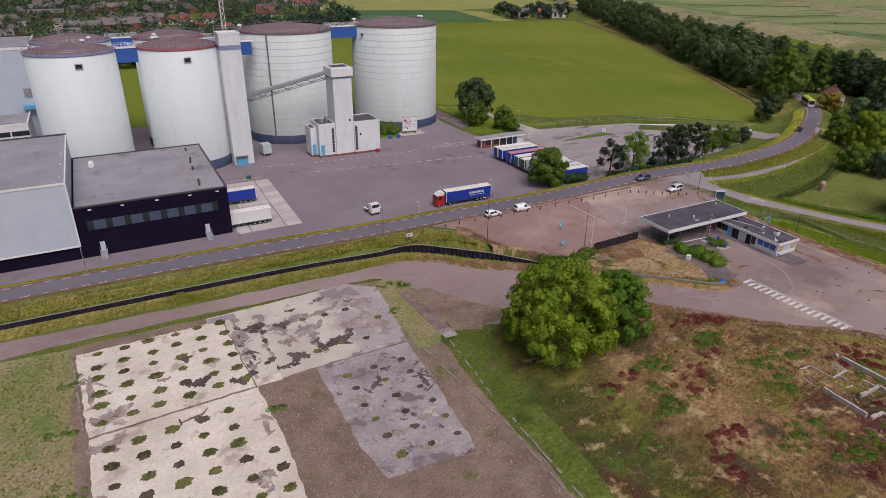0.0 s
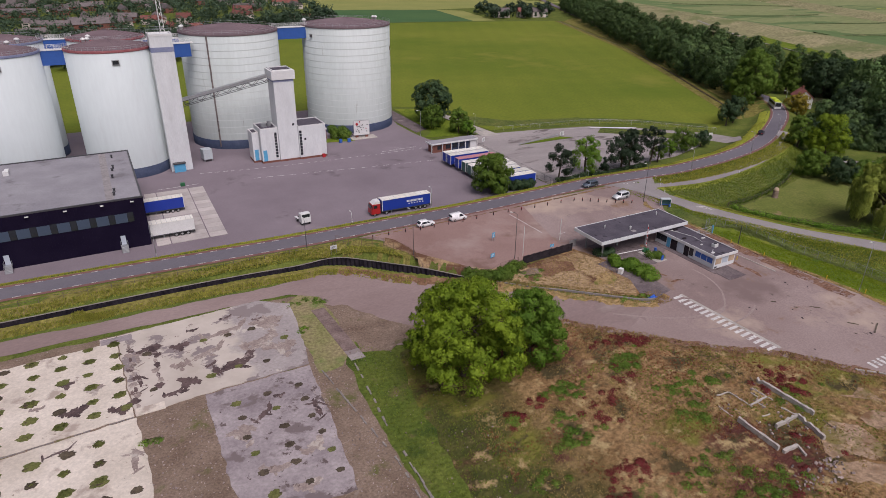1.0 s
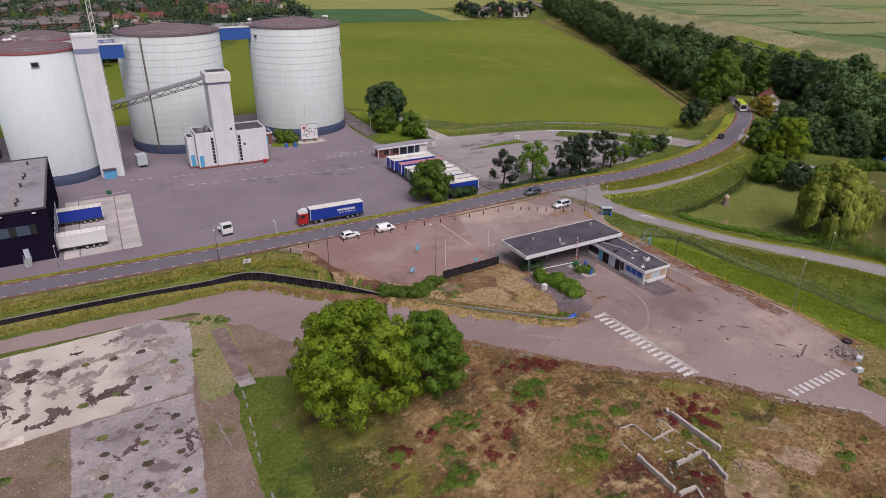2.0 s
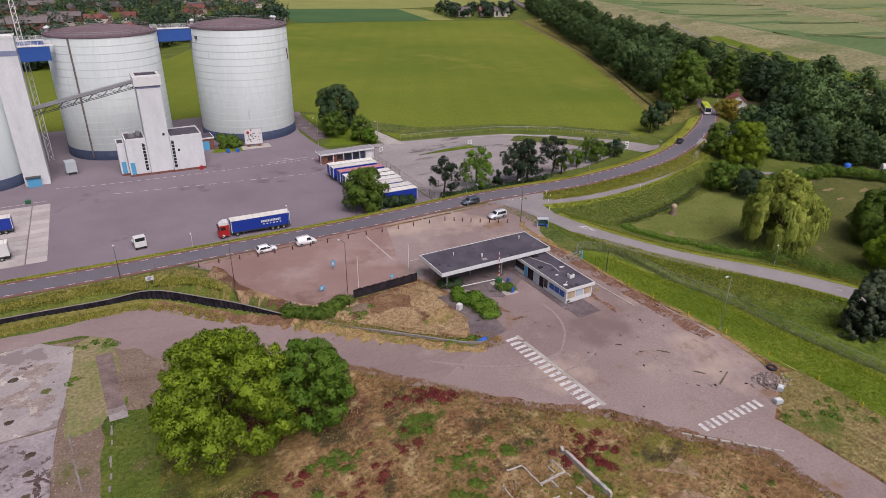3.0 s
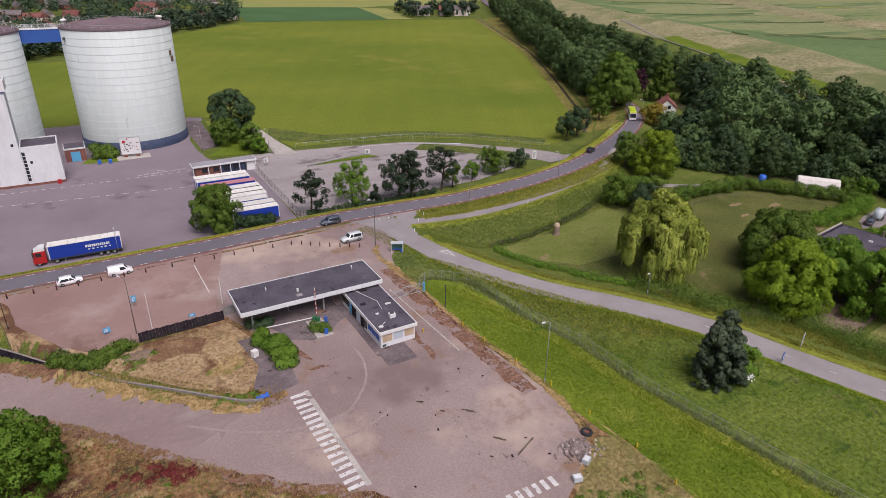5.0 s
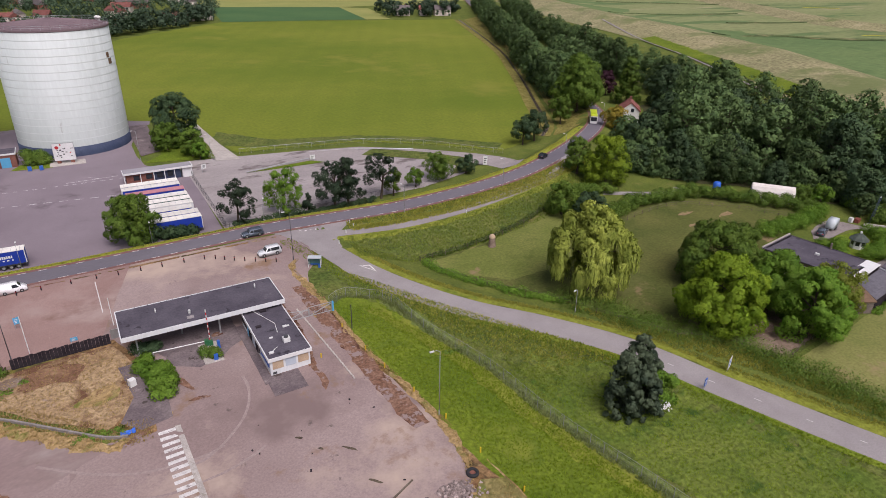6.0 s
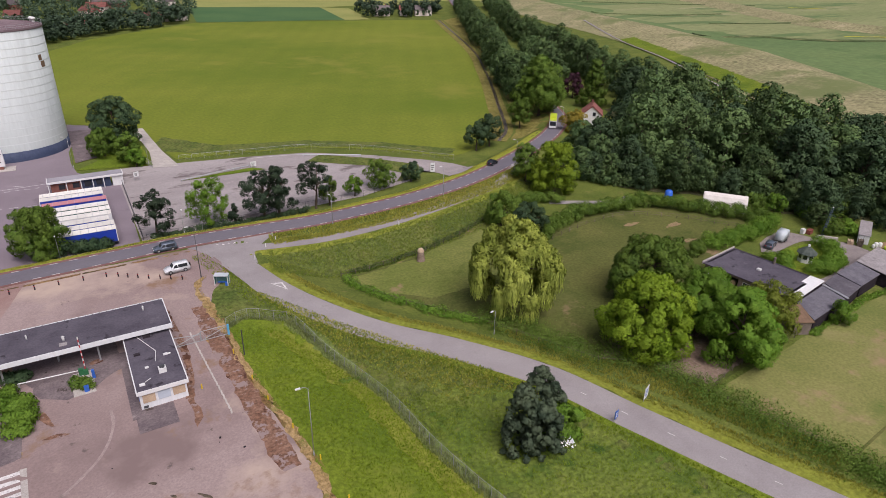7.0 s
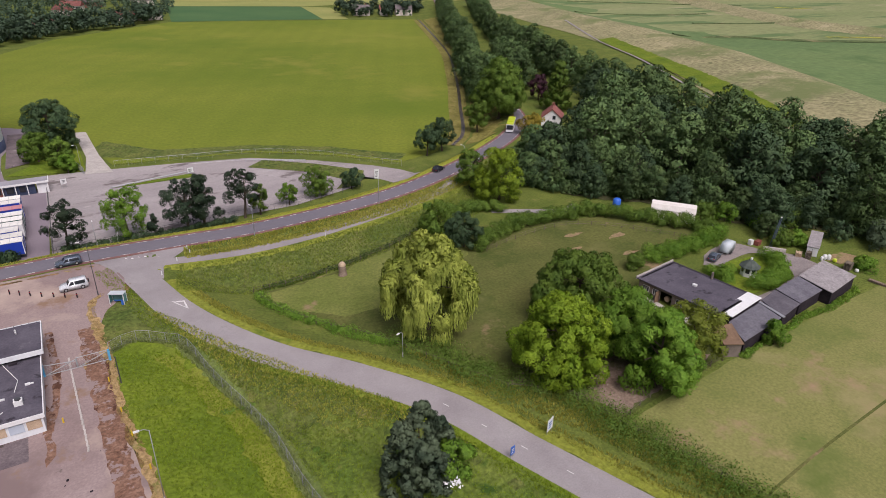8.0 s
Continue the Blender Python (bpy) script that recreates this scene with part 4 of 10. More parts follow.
ribbon("dike_path", [(530, 446), (508, 404), (490, 370), (470, 334), (442, 275), (404, 210), (384, 177), (366, 148)], (-0.7, 0.7), M["lane"], "pale sandy path along the dike foot", 0.65, 3, "path", 0.4)
ribbon("dike_berm", [(486, 352), (474, 326), (448, 268), (412, 196), (394, 166), (372, 132)], (-7, -4, -1.5, 1.5, 4, 7), M["lush"], "bright green mown strip beside the dike path", 0.55, 2, "grass", 1.0)
FIELD = [(-80, 268), (118, 262), (139, 246), (146, 200), (165, 198), (186, 194), (205, 181), (222, 163), (238, 168), (256, 188), (276, 220), (314, 286), (350, 356),
         (414, 506), (424, 527), (306, 562), (227, 580), (144, 503), (100, 420), (-80, 420)]
drape("field", FIELD, M["field"], "wide smooth yellow-green grass field", 0.1, 20, rough_edge=0.6)
drape("field_headland", [(140, 212), (158, 201), (186, 195.5), (206, 183), (222, 165), (228, 169), (210, 188), (188, 202), (160, 210), (146, 228)], M["slope"], "longer rough grass along the field edge", 0.13, 4, rough_edge=1.2)
drape("crop_field", [(229, 582), (310, 565), (350, 556), (374, 682), (250, 728)], M["crop"], "dark green crop field beyond the grass field", 0.12, 30)
drape("hay_field", [(350, 556), (372, 552), (398, 660), (374, 682)], M["pale_field"], "pale cut hay field strip", 0.14, 30)
drape("far_meadow", [(250, 730), (374, 684), (620, 700), (700, 900), (250, 980)], M["pale_field"], "pale meadow before the far estate", 0.12, 40)
FENCE_LINE = [(144.8, 89.4), (147.6, 79.1), (151.3, 64.2), (152, 53.2), (153.5, 43.8), (155.3, 36.4), (160, 15)]
DITCH = [(426, 522), (418.7, 503.8), (354.1, 354.5), (317.1, 284.6), (297, 249), (278.3, 217.6), (258, 183.5), (246, 171)]
ribbon("ditch_bank", DITCH, (-5, -2.5, 0, 2.5), M["dry_bank"], "dry grass bank of the field ditch", 0.16, 3, "ditch")
ribbon("ditch_water", DITCH, (-0.8, 0.5), M["water"], "narrow still water in the field ditch", 0.2, 3, "water")
drape("avenue_verge", [(430, 520), (356, 350), (320, 282), (282, 215), (262, 182), (250, 170), (268, 172), (285, 190), (312, 250), (357, 325), (424, 455), (456, 540)], M["dry_bank"], "dry rough grass beside the avenue", 0.12, 8, rough_edge=1.0)

# factory side
drape("yard", [(-80, 140.5), (60, 139.2), (112, 138.7), (128, 139.5), (129, 182), (119, 200), (118, 210), (118, 224), (120.5, 236), (121, 249), (127, 250), (129, 262), (-80, 270)], M["yard"],
      "wide worn purple-grey asphalt factory yard", 0.06, 6, category="yard")
drape("parking", [(128.5, 140.5), (145, 141.5), (161, 143.2), (183, 144), (201, 149.5), (206, 154.5), (203.5, 160), (210, 152), (214, 143), (222, 150), (219, 157), (213.6, 164.1), (200, 177), (183.3, 188.5), (164.2, 193), (147.4, 195.8), (133, 198), (128.5, 198)],
      M["parking"], "patched pale asphalt lorry park and access road", 0.08, 4, category="parking")
drape("grass_island", [(143.5, 178.6), (153, 180.4), (163.9, 181.4), (167.3, 178), (151.4, 178.2)], M["lush"], "narrow grass island in the lorry park", 0.16, 3, category="grass")
drape("grass_wedge", [(180, 179.5), (186, 184.5), (199, 173.5), (209, 161), (206, 154.8), (201.5, 150), (196, 150), (201, 156), (195, 167)], M["slope"], "grass wedge inside the access road bend", 0.16, 3, category="grass")
drape("silo_lawn", [(119, 202), (125, 209), (128, 249), (138.5, 243), (139, 197.5), (130, 199.5)], M["lush"], "mown lawn beside the silo yard", 0.12, 4, category="grass")
drape("sign_lawn", [(84.5, 211.5), (95, 209.5), (96.5, 214), (87, 216.5)], M["lush"], "small lawn at the foot of the silo", 0.12, 3, category="grass")
drape("slab_path", [(138.6, 244), (142.2, 243.4), (143.6, 212), (145.6, 193), (138.6, 194.4), (140, 212)], M["concrete"], "farm path of pale concrete plates", 0.15, 3, category="path")
# concrete apron before the loading doors, in long plates
apron = tagged(new("loading_apron", None), "pale concrete plate apron before the loading docks", "apron", "", "structure")
plates = {}
for ix in range(3):
    for iy in range(13):
        w = (3.0, 8.2, 4.0)[ix]
        x0 = (22.6, 25.8, 34.2)[ix]
        if w not in plates:
            bm = boxes((0.03, w - 0.03, 0.03, 2.82, -0.05, 0.06))
            soften(bm, 0.015)
            plates[w] = to_mesh("plate", bm, M["apron_slab"])
        p = new("plate", plates[w])
        p.parent, p.location = apron, (x0 + 0.05 * iy, 146.2 + 2.9 * iy, 0.1)

# ---- roads ----
ribbon("road", ROAD, (-2.55, -1.2, 0, 1.2, 2.55), M["road"], "grey asphalt road on a low dike", 0.07)
for o in ((-3.45, -2.55), (2.55, 3.45)):
    ribbon("road_edge", ROAD, o, M["red_edge"], "faded red cycle strip at the road edge", 0.075)
for o in (-2.5, 2.5):
    dashes("edge_dashes", ROAD, o, 0.16, 1.5, 1.8, M["paint_white"], "white dashed line along the cycle strip", 0.10, -140, 330)
ribbon("side_road", SIDE_ROAD, (-2.9, -1, 1, 2.9), M["lane"], "pale asphalt side road running down off the dike", 0.075)
dashes("centre_dashes", SIDE_ROAD[6:], 0.0, 0.11, 1.1, 5.6, M["paint_white"], "white dashes on the side road", 0.10)
ribbon("lane", LANE, (-1.55, 0, 1.55), M["lane"], "narrow pale cycle path below the road", 0.085)
drape("junction", [(135.5, 125.4), (153, 124.6), (149.6, 120.6), (147, 117), (146.3, 112), (140.6, 112), (139.6, 117), (137.5, 121)], M["lane"], "pale asphalt mouth of the side road", 0.09, 1.5, category="road")
teeth = tagged(new("give_way_teeth", None), "row of white give-way triangles across the side road", "road marking", "", "structure")
for i in range(8):
    bm = B()
    x, y = 141.2 + i * 1.15, 123.6 - 0.12 * i
    z = gz(x, y) + 0.11
    bm.faces.new([bm.verts.new(p) for p in ((x - 0.3, y, z), (x + 0.3, y, z), (x, y + 0.7, z))])
    part("tooth", bm, M["paint_white"], teeth)
bm = B()
for loop in ([(145.9, 102.6), (148.0, 102.0), (148.1, 98.8)],):
    vs = [Vector((x, y, gz(x, y) + 0.11)) for x, y in loop]
    mid = sum(vs, Vector()) / 3
    inner = [v.lerp(mid, 0.38) for v in vs]
    ring = [bm.verts.new(v) for v in vs + inner]
    for i in range(3):
        bm.faces.new((ring[i], ring[(i + 1) % 3], ring[3 + (i + 1) % 3], ring[3 + i]))
single("road_arrow", bm, M["paint_white"], "white painted give-way triangle on the side road", "road marking", kind="structure")

# ---- gate lot ----
drape("site_ground", [(82, 95.6), (74, 103), (69.6, 110), (68, 118), (66, 123.5), (138, 123.8), (140.6, 112), (139.5, 106), (136, 97), (134.6, 90), (135, 75), (137.6, 56), (139.4, 36), (139.4, -60), (100, -60), (100, 72)], M["wild"], "bare brown ground with dead growth", 0.02, 3, category="ground", rough_edge=0.6)
LOT_EDGE = [(63, 124.6), (136.5, 124.9), (138.6, 121), (140, 115), (139.2, 108), (136.2, 104), (133.6, 96), (131.4, 88), (133.4, 75), (135.3, 66), (136.6, 52), (135, 44), (130, 40), (126, 37), (126.5, 26), (130, -30),
            (122, -30), (119.6, 28), (118.8, 34), (112.2, 41.6), (107.6, 48.4), (95.9, 58.1), (89, 66), (97.5, 70.3), (104, 71), (104.2, 90), (101.4, 97), (88, 96), (80.6, 95.8), (75.8, 100.4), (72, 106.3), (69.8, 110.6), (68.6, 117)]
drape("lot", LOT_EDGE, M["lot"], "faded pinkish asphalt of the disused gate lot", 0.07, 2, category="lot", rough_edge=0.35)
drape("paver_field", [(64, 124.4), (107, 124.6), (103, 110), (100, 98.6), (88, 97), (84, 96.6), (80.4, 96.2), (76.4, 100.6), (72.8, 106.5), (70.4, 110.8), (69.6, 117)], M["pavers"], "brown brick paving beside the road", 0.09, 2, category="pavement", rough_edge=0.25)
TRACK = [(-80, 119.6), (-24, 118.7), (3.5, 117.8), (37, 117), (53, 117), (58.8, 113.2), (63.4, 108), (67.6, 103.4), (73.2, 96.6), (79, 89.8), (88.8, 78.8), (96.6, 71), (92, 63), (85.7, 69.6), (78.6, 79.2), (66, 92), (57, 84), (52, 86), (50, 92), (48.4, 104), (46.5, 109), (42.9, 111.9),
         (13.1, 112.7), (-12.6, 113.3), (-24, 112.6), (-80, 112)]
drape("track", TRACK, M["track"], "packed pale earth track along the wall", 0.07, 2, category="track", rough_edge=0.5)
EDGE = [(135.6, 110), (133.8, 106.8), (134.0, 98), (134.8, 88.5), (134.9, 79), (135.5, 70), (136.5, 60.4), (136.6, 52), (135.6, 46), (133.5, 42)]
ribbon("lot_edge", EDGE, (-0.5, 0.0, 0.5), M["edge_straw"], "orange straw and moss along the lot edge", 0.11, 0.6, "grass", 0.9)
ribbon("mossy_drive", [(132.6, 99.4), (132.8, 90.3), (133.1, 79.5), (133.5, 69.0), (133.8, 61.2), (134.2, 55)], (-1.3, -0.5, 0.5, 1.3), M["rust_moss"], "rust-brown moss and broken paving beside the drive", 0.1, 0.8, "ground", 0.5)
ribbon("wall_moss", [(127.2, 100.9), (127.8, 91.8), (127.6, 82.8), (126.9, 77.9), (126.4, 74.5)], (-0.5, 0.0, 0.5), M["rust_moss"], "rusty moss strip along the gatehouse paving", 0.1, 0.8, "moss", 0.3)
drape("mossy_gutter", [(125.6, 86), (126.6, 86), (127.0, 70), (126.2, 68), (125.8, 76)], M["rust_moss"], "mossy gutter beside the drive", 0.1, 1.5, category="ground", rough_edge=1.1)
drive_kerb = thing("drive_kerb", "grey kerb stones between drive and mossy strip", "kerb", kind="structure")
for i in range(20):
    k = part("kerb_stone", boxes((-0.12, 0.12, -0.56, 0.56, -0.1, 0.13)), M["concrete"], drive_kerb)
    k.matrix_world = at(129.6 + 0.05 * i, 91.0 - 1.15 * i, -2 + 2 * math.sin(i * 2.2), 0.05)
drape("lush_strip", [(135.0, 90), (139, 92.5), (144.5, 89.5), (147.6, 79), (151, 64), (151.8, 53), (153.3, 44), (156, 34), (166, -30), (139.6, -30), (138.8, 36), (136.6, 52), (136.6, 60), (135.6, 70), (135, 79)], M["lush"], "strip of bright lush grass beyond the lot", 0.06, 2, category="grass", rough_edge=0.5)
drape("rough_bank", [(133.8, 106.6), (136, 111), (139.6, 109), (141, 104), (146, 96), (152, 85), (160, 72.5), (168.5, 62), (174, 50), (177.5, 42), (181.5, 30), (186, 15), (170, -30), (158, 34), (155, 44), (153.5, 53), (152.6, 64), (149, 79), (145.5, 90.5), (139, 93), (135, 90.4), (134.2, 98)], M["slope"], "tussocky rough grass bank below the side road", 0.05, 2, category="grass", rough_edge=0.4)
drape("lower_bank", [(152.9, 61), (160, 65), (166, 59), (172, 51), (176.4, 42), (180.6, 30), (185, 15), (192, -8), (170, -30), (158.4, 34), (155.3, 44), (153.8, 53)], M["lower_bank"], "lush green grass on the lower bank round the yew", 0.075, 2, category="grass", rough_edge=1.0)
drape("road_bank", [(152, 122.8), (165, 121.2), (181, 122.6), (200, 127.6), (217, 134.5), (230, 140.5), (216, 131.6), (200.5, 126), (181, 121), (163, 119)], M["dry_bank"], "tussocky grass bank between road and cycle path", 0.05, 1.5, category="grass")
drape("lane_bank", [(150, 116.5), (163, 115.2), (181, 117.2), (200.5, 122), (216, 127.6), (206, 117), (198, 112.5), (181, 106.6), (163, 104.6), (153, 106), (148.5, 109)], M["slope"], "grassy bank below the cycle path", 0.05, 2, category="grass")
drape("wall_bank", [(-80, 128.4), (0, 128), (47, 125.4), (62, 124.4), (67.4, 117), (69.6, 110.5), (68.6, 106.6), (66.4, 110), (61.6, 116), (56, 120.8), (48.6, 123), (31, 124), (12, 124.4), (-80, 125)], M["dry_bank"], "dry tussock grass bank above the black wall", 0.05, 2, category="grass")

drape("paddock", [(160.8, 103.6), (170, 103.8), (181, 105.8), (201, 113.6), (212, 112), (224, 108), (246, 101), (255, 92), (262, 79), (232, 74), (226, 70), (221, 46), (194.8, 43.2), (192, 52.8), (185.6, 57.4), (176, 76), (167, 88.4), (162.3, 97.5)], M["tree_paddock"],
      "dry grazed turf of the tree paddock, tree shade in its colour", 0.07, 4, category="paddock", rough_edge=0.3)
drape("paddock", [(194.8, 42.4), (221, 44.8), (253, 46.6), (268, 47), (300, 46), (330, 10), (300, -60), (222, -60), (199.8, 24.8)], M["paddock"], "wide dry grazed horse field", 0.07, 4, category="paddock", rough_edge=0.3)
drape("worn_soil", [(186, 58), (194, 61), (204, 60), (216, 54), (219.5, 47), (208, 45.6), (196, 44), (193, 53)], M["dirt"], "bare shaded soil under the trees", 0.09, 2, category="ground", rough_edge=1.2)
drape("paddock_lawn", [(161.6, 103.0), (170, 103.2), (181, 105.2), (200, 112.4), (211, 110.5), (206, 100), (196, 90), (184, 88), (172, 88), (164, 95)], M["paddock_lawn"], "trodden lawn round the stump, painted lighter as if sunlit", 0.085, 2, category="grass", rough_edge=0.8)
ribbon("field_strip", [(201, 24.3), (213.6, 25.5), (232.7, 26.7), (262, 28.5), (290, 30)], (-0.2, 0.2), M["tree_paddock"], "greener strip across the horse field", 0.1, 2, "grass")
ribbon("paddock_path", [(224, 117), (231, 113), (240, 108.5), (246, 110)], (-1.3, 1.3), M["lane"], "pale path into the wood", 0.1, 2, "path")

ribbon("fence_lime_strip", [(142, 88), (145.4, 78.6), (148.9, 64), (149.6, 53.5), (151.2, 44.4), (153.4, 36.8), (157.5, 20)], (-1.6, -0.5, 0.5, 1.8), M["verge"], "lime-green long grass strip inside the fence", 0.09, 0.8, "grass", 1.0)
ribbon("fence_rank_strip", FENCE_LINE, (-0.9, 0.3, 1.8), M["weedy"], "rank grey-green growth along the fence foot", 0.085, 0.8, "grass", 0.8)
ribbon("wall_foot", [(-90, 122.4), (-40, 122.2), (12, 121.7), (31, 121.2), (47.6, 119.8), (54.6, 118.7), (60.2, 113.9), (64.7, 108.4), (68, 104.6)], (-2.9, -1.5, 0.1), M["dry_bank"], "dry grass strip at the foot of the black wall", 0.06, 1.5, "grass")
ribbon("road_verge", [p for p in ROAD if -100 < p[0] < 270], (3.45, 5.0, 7.2), M["road_verge"], "lime-yellow grass verge beside the road", 0.06, 1.5, "verge")
ribbon("side_verge", SIDE_ROAD[1:-1], (2.9, 4.0, 6.0), M["verge"], "bright grass verge of the side road", 0.06, 0.8, "verge", 0.6)
ribbon("lane_verge", LANE, (-3.4, -2.4, -1.55), M["verge"], "bright grass verge of the cycle path", 0.07, 0.8, "verge", 0.5)
ribbon("side_verge", SIDE_ROAD[4:-1], (-4.2, -3.4, -2.9), M["lush"], "narrow green verge of the side road", 0.065, 1.5, "verge")

# reaches past the litter to the hedge, standing in for shade on the lawn
drape("wood_floor", [(247, 141), (248, 118), (256, 108), (263, 102), (268, 92), (272, 82), (288, 68), (300, 50), (345, 16), (350, 190), (312, 190), (300, 168), (268, 152)], M["wood_floor"], "dark undergrowth and leaf litter under the wood, shade in its colour", 0.12, 6, category="ground", rough_edge=1.5)

# ---- cleared site ----
drape("waste_ground", [(54, 82.5), (59, 85.5), (66, 91.5), (78.6, 78.9), (85.7, 69.3), (91.5, 63), (95.9, 57.8), (107.6, 48), (112, 41.3), (118.4, 33.8), (119.3, 28), (121.8, -30), (121, -60), (45, -60), (46.5, 40), (49, 60), (51, 74)], M["wild"],
      "dry rust and straw coloured growth on waste ground", 0.05, 2, category="ground", rough_edge=0.9)
drape("mossy_ground", [(44.5, 84.5), (49, 90), (53.4, 83), (51.5, 74), (49.6, 60), (47.4, 40), (46, -60), (43.5, -60), (43.6, 45), (44.2, 66)], M["green_waste"], "mossy green strip of open ground", 0.065, 2, category="ground", rough_edge=0.8)
for outline in ([(93, 33.6), (97, 35.4), (100.5, 34), (99.6, 30), (96, 28), (92, 30)], [(101.6, 35.6), (106.5, 33.4), (107, 30), (103.4, 29), (101.2, 32)], [(88, 30), (91, 29.4), (97, 26.4), (101, 27), (99, 24.6), (92, 25), (88, 27.4)], [(104, 39), (109, 37.6), (110, 35), (106, 36)]):
    drape("pale_soil", outline, M["pale_soil"], "bare pale soil patch behind the foundation", 0.085, 1.5, category="ground", rough_edge=2.4)
drape("east_waste", [(126.4, 36.6), (130.4, 39.8), (135.5, 43.4), (138.6, 42), (139.3, 36), (139.3, -60), (131, -60), (127, 26)], M["weedy_straw"], "straw and weeds beyond the lot", 0.08, 2, category="ground", rough_edge=0.6)
drape("track_join", [(89.5, 66.5), (96, 68.8), (99, 70), (99.4, 71.6), (95, 72), (90, 71)], M["track"], "packed earth where the track meets the lot", 0.066, 1.0, category="track", rough_edge=0.3)
drape("site_dirt", [(-14, 111.6), (43, 110.8), (46, 109.2), (47.5, 102), (45, 84), (43.6, 60), (43.2, -60), (12, -60), (-14, -60)], M["dirt"], "stony dirt round the old factory floor", 0.05, 2, category="ground", rough_edge=0.6)
drape("thin_grass", [(-80, 111.5), (-24, 112), (-13, 111), (-12.2, 60), (-12.6, -60), (-80, -60)], M["thin_green"], "thin grass over brown soil", 0.075, 4, category="ground", rough_edge=0.8)
drape("strip_grass", [(40.5, 108), (44.5, 110.6), (48, 108), (49.5, 92), (46, 86.5), (44, 84), (40.3, 84)], M["thin_green"], "thin grass beside the concrete floor", 0.075, 1.5, category="ground", rough_edge=0.6)

floor_thing = thing("concrete_floor", "cracked concrete floor slabs left from a demolished hall", "concrete floor", kind="structure")
for nm, outline, mt, lb, top in (
        ("slab", [(-12.4, 108.4), (9.0, 108.9), (9.3, 110.9), (11.6, 110.9), (12.6, 86.4), (-10.9, 85.2)], "slab_pale", "bleached pale concrete with square pits", 0.14),
        ("slab", [(-10.8, 84.7), (12.9, 85.9), (13.6, 74), (13.0, 50), (12.6, -20), (-10.4, -20), (-10.6, 60)], "slab_pale", "bleached pale concrete with weedy pits", 0.12),
        ("slab", [(11.8, 110.9), (36.7, 112.2), (42.2, 108.2), (40.2, 92), (39.3, 87.3), (22.6, 87), (12.8, 86.3)], "slab_worn", "flaking concrete with dark bare patches", 0.135),
        ("slab", [(22.7, 86.7), (39.3, 86.9), (38.8, 80), (36.7, 57.9), (23.4, 58.8), (22.5, 66)], "slab_grey", "grey stained concrete", 0.12)):
    bm = B()
    pts = []
    for (ax, ay), (bx, by) in zip(outline, outline[1:] + outline[:1]):
        n = max(1, int(math.hypot(bx - ax, by - ay) / 0.9))
        for i in range(n):
            x, y = ax + (bx - ax) * i / n, ay + (by - ay) * i / n
            v = noise.noise_vector((x * 0.6, y * 0.6, 4.0)) + 0.6 * noise.noise_vector((x * 1.7, y * 1.7, 1.0))
            pts.append((x + 0.3 * v[0], y + 0.3 * v[1]))
    prism(bm, pts, -1.0, -0.7 + top)
    part(nm, bm, M[mt], floor_thing, lb)


def pit_mesh(seed, r, fill="soil_dark"):
    rng = np.random.default_rng(seed)
    bm = B()
    n = 26
    ring = []
    for i in range(n):
        a = 6.28319 * i / n
        k = r * (1 + 0.28 * noise.noise((math.cos(a) * 1.8 + seed, math.sin(a) * 1.8, 0.5)) + 0.3 * noise.noise((math.cos(a) * 5, math.sin(a) * 5 + seed, 1.5)) + rng.uniform(-0.07, 0.07))
        ring.append(bm.verts.new((k * 1.1 * math.cos(a), k * 0.85 * math.sin(a), 0)))
    mid = bm.verts.new((0, 0, 0.03))
    for i in range(n):
        bm.faces.new((ring[i], ring[(i + 1) % n], mid))
    return to_mesh("pit", bm, M[fill])


pits = [pit_mesh(40 + i, 0.8) for i in range(6)]
green_pits = [pit_mesh(50 + i, 0.9, "pit_moss") for i in range(4)]
rng = np.random.default_rng(5)
pit_spots = []
for ox, oy, nxp, nyp, dx, dy, top in ((-9.2, 107.2, 6, 6, 4.15, -3.85, 0.14), (-8.4, 81.2, 6, 9, 4.05, -3.8, 0.12), (26.6, 82.6, 3, 6, 4.7, -4.1, 0.12), (16.0, 107.8, 6, 4, 4.4, -5.4, 0.135)):
    for i in range(nxp):
        for j in range(nyp):
            x, y = ox + dx * i + rng.uniform(-0.35, 0.35), oy + dy * j + rng.uniform(-0.3, 0.3) + (0.25 * i if ox < 0 else 0)
            if (12 < x < 22 and y < 88) or (ox > 15 and ox < 20 and rng.uniform() < 0.55):
                continue
            p = new("pit", rng.choice(pits if rng.uniform() < (0.6 if ox > 0 or oy < 90 else 0.2) else green_pits))
            p.parent = floor_thing
            s = rng.uniform(0.85, 1.25) * (0.75 if ox > 0 else 1.0)
            p.matrix_world = pose(x, y, -0.7 + top + 0.012, 0, 0, rng.choice((0, 180)) + rng.uniform(-12, 12)) @ Matrix.Diagonal((s, s, 1, 1))
            pit_spots.append((x, y, s))
spots = np.array([(x, y) for x, y, s in pit_spots if x < 14])


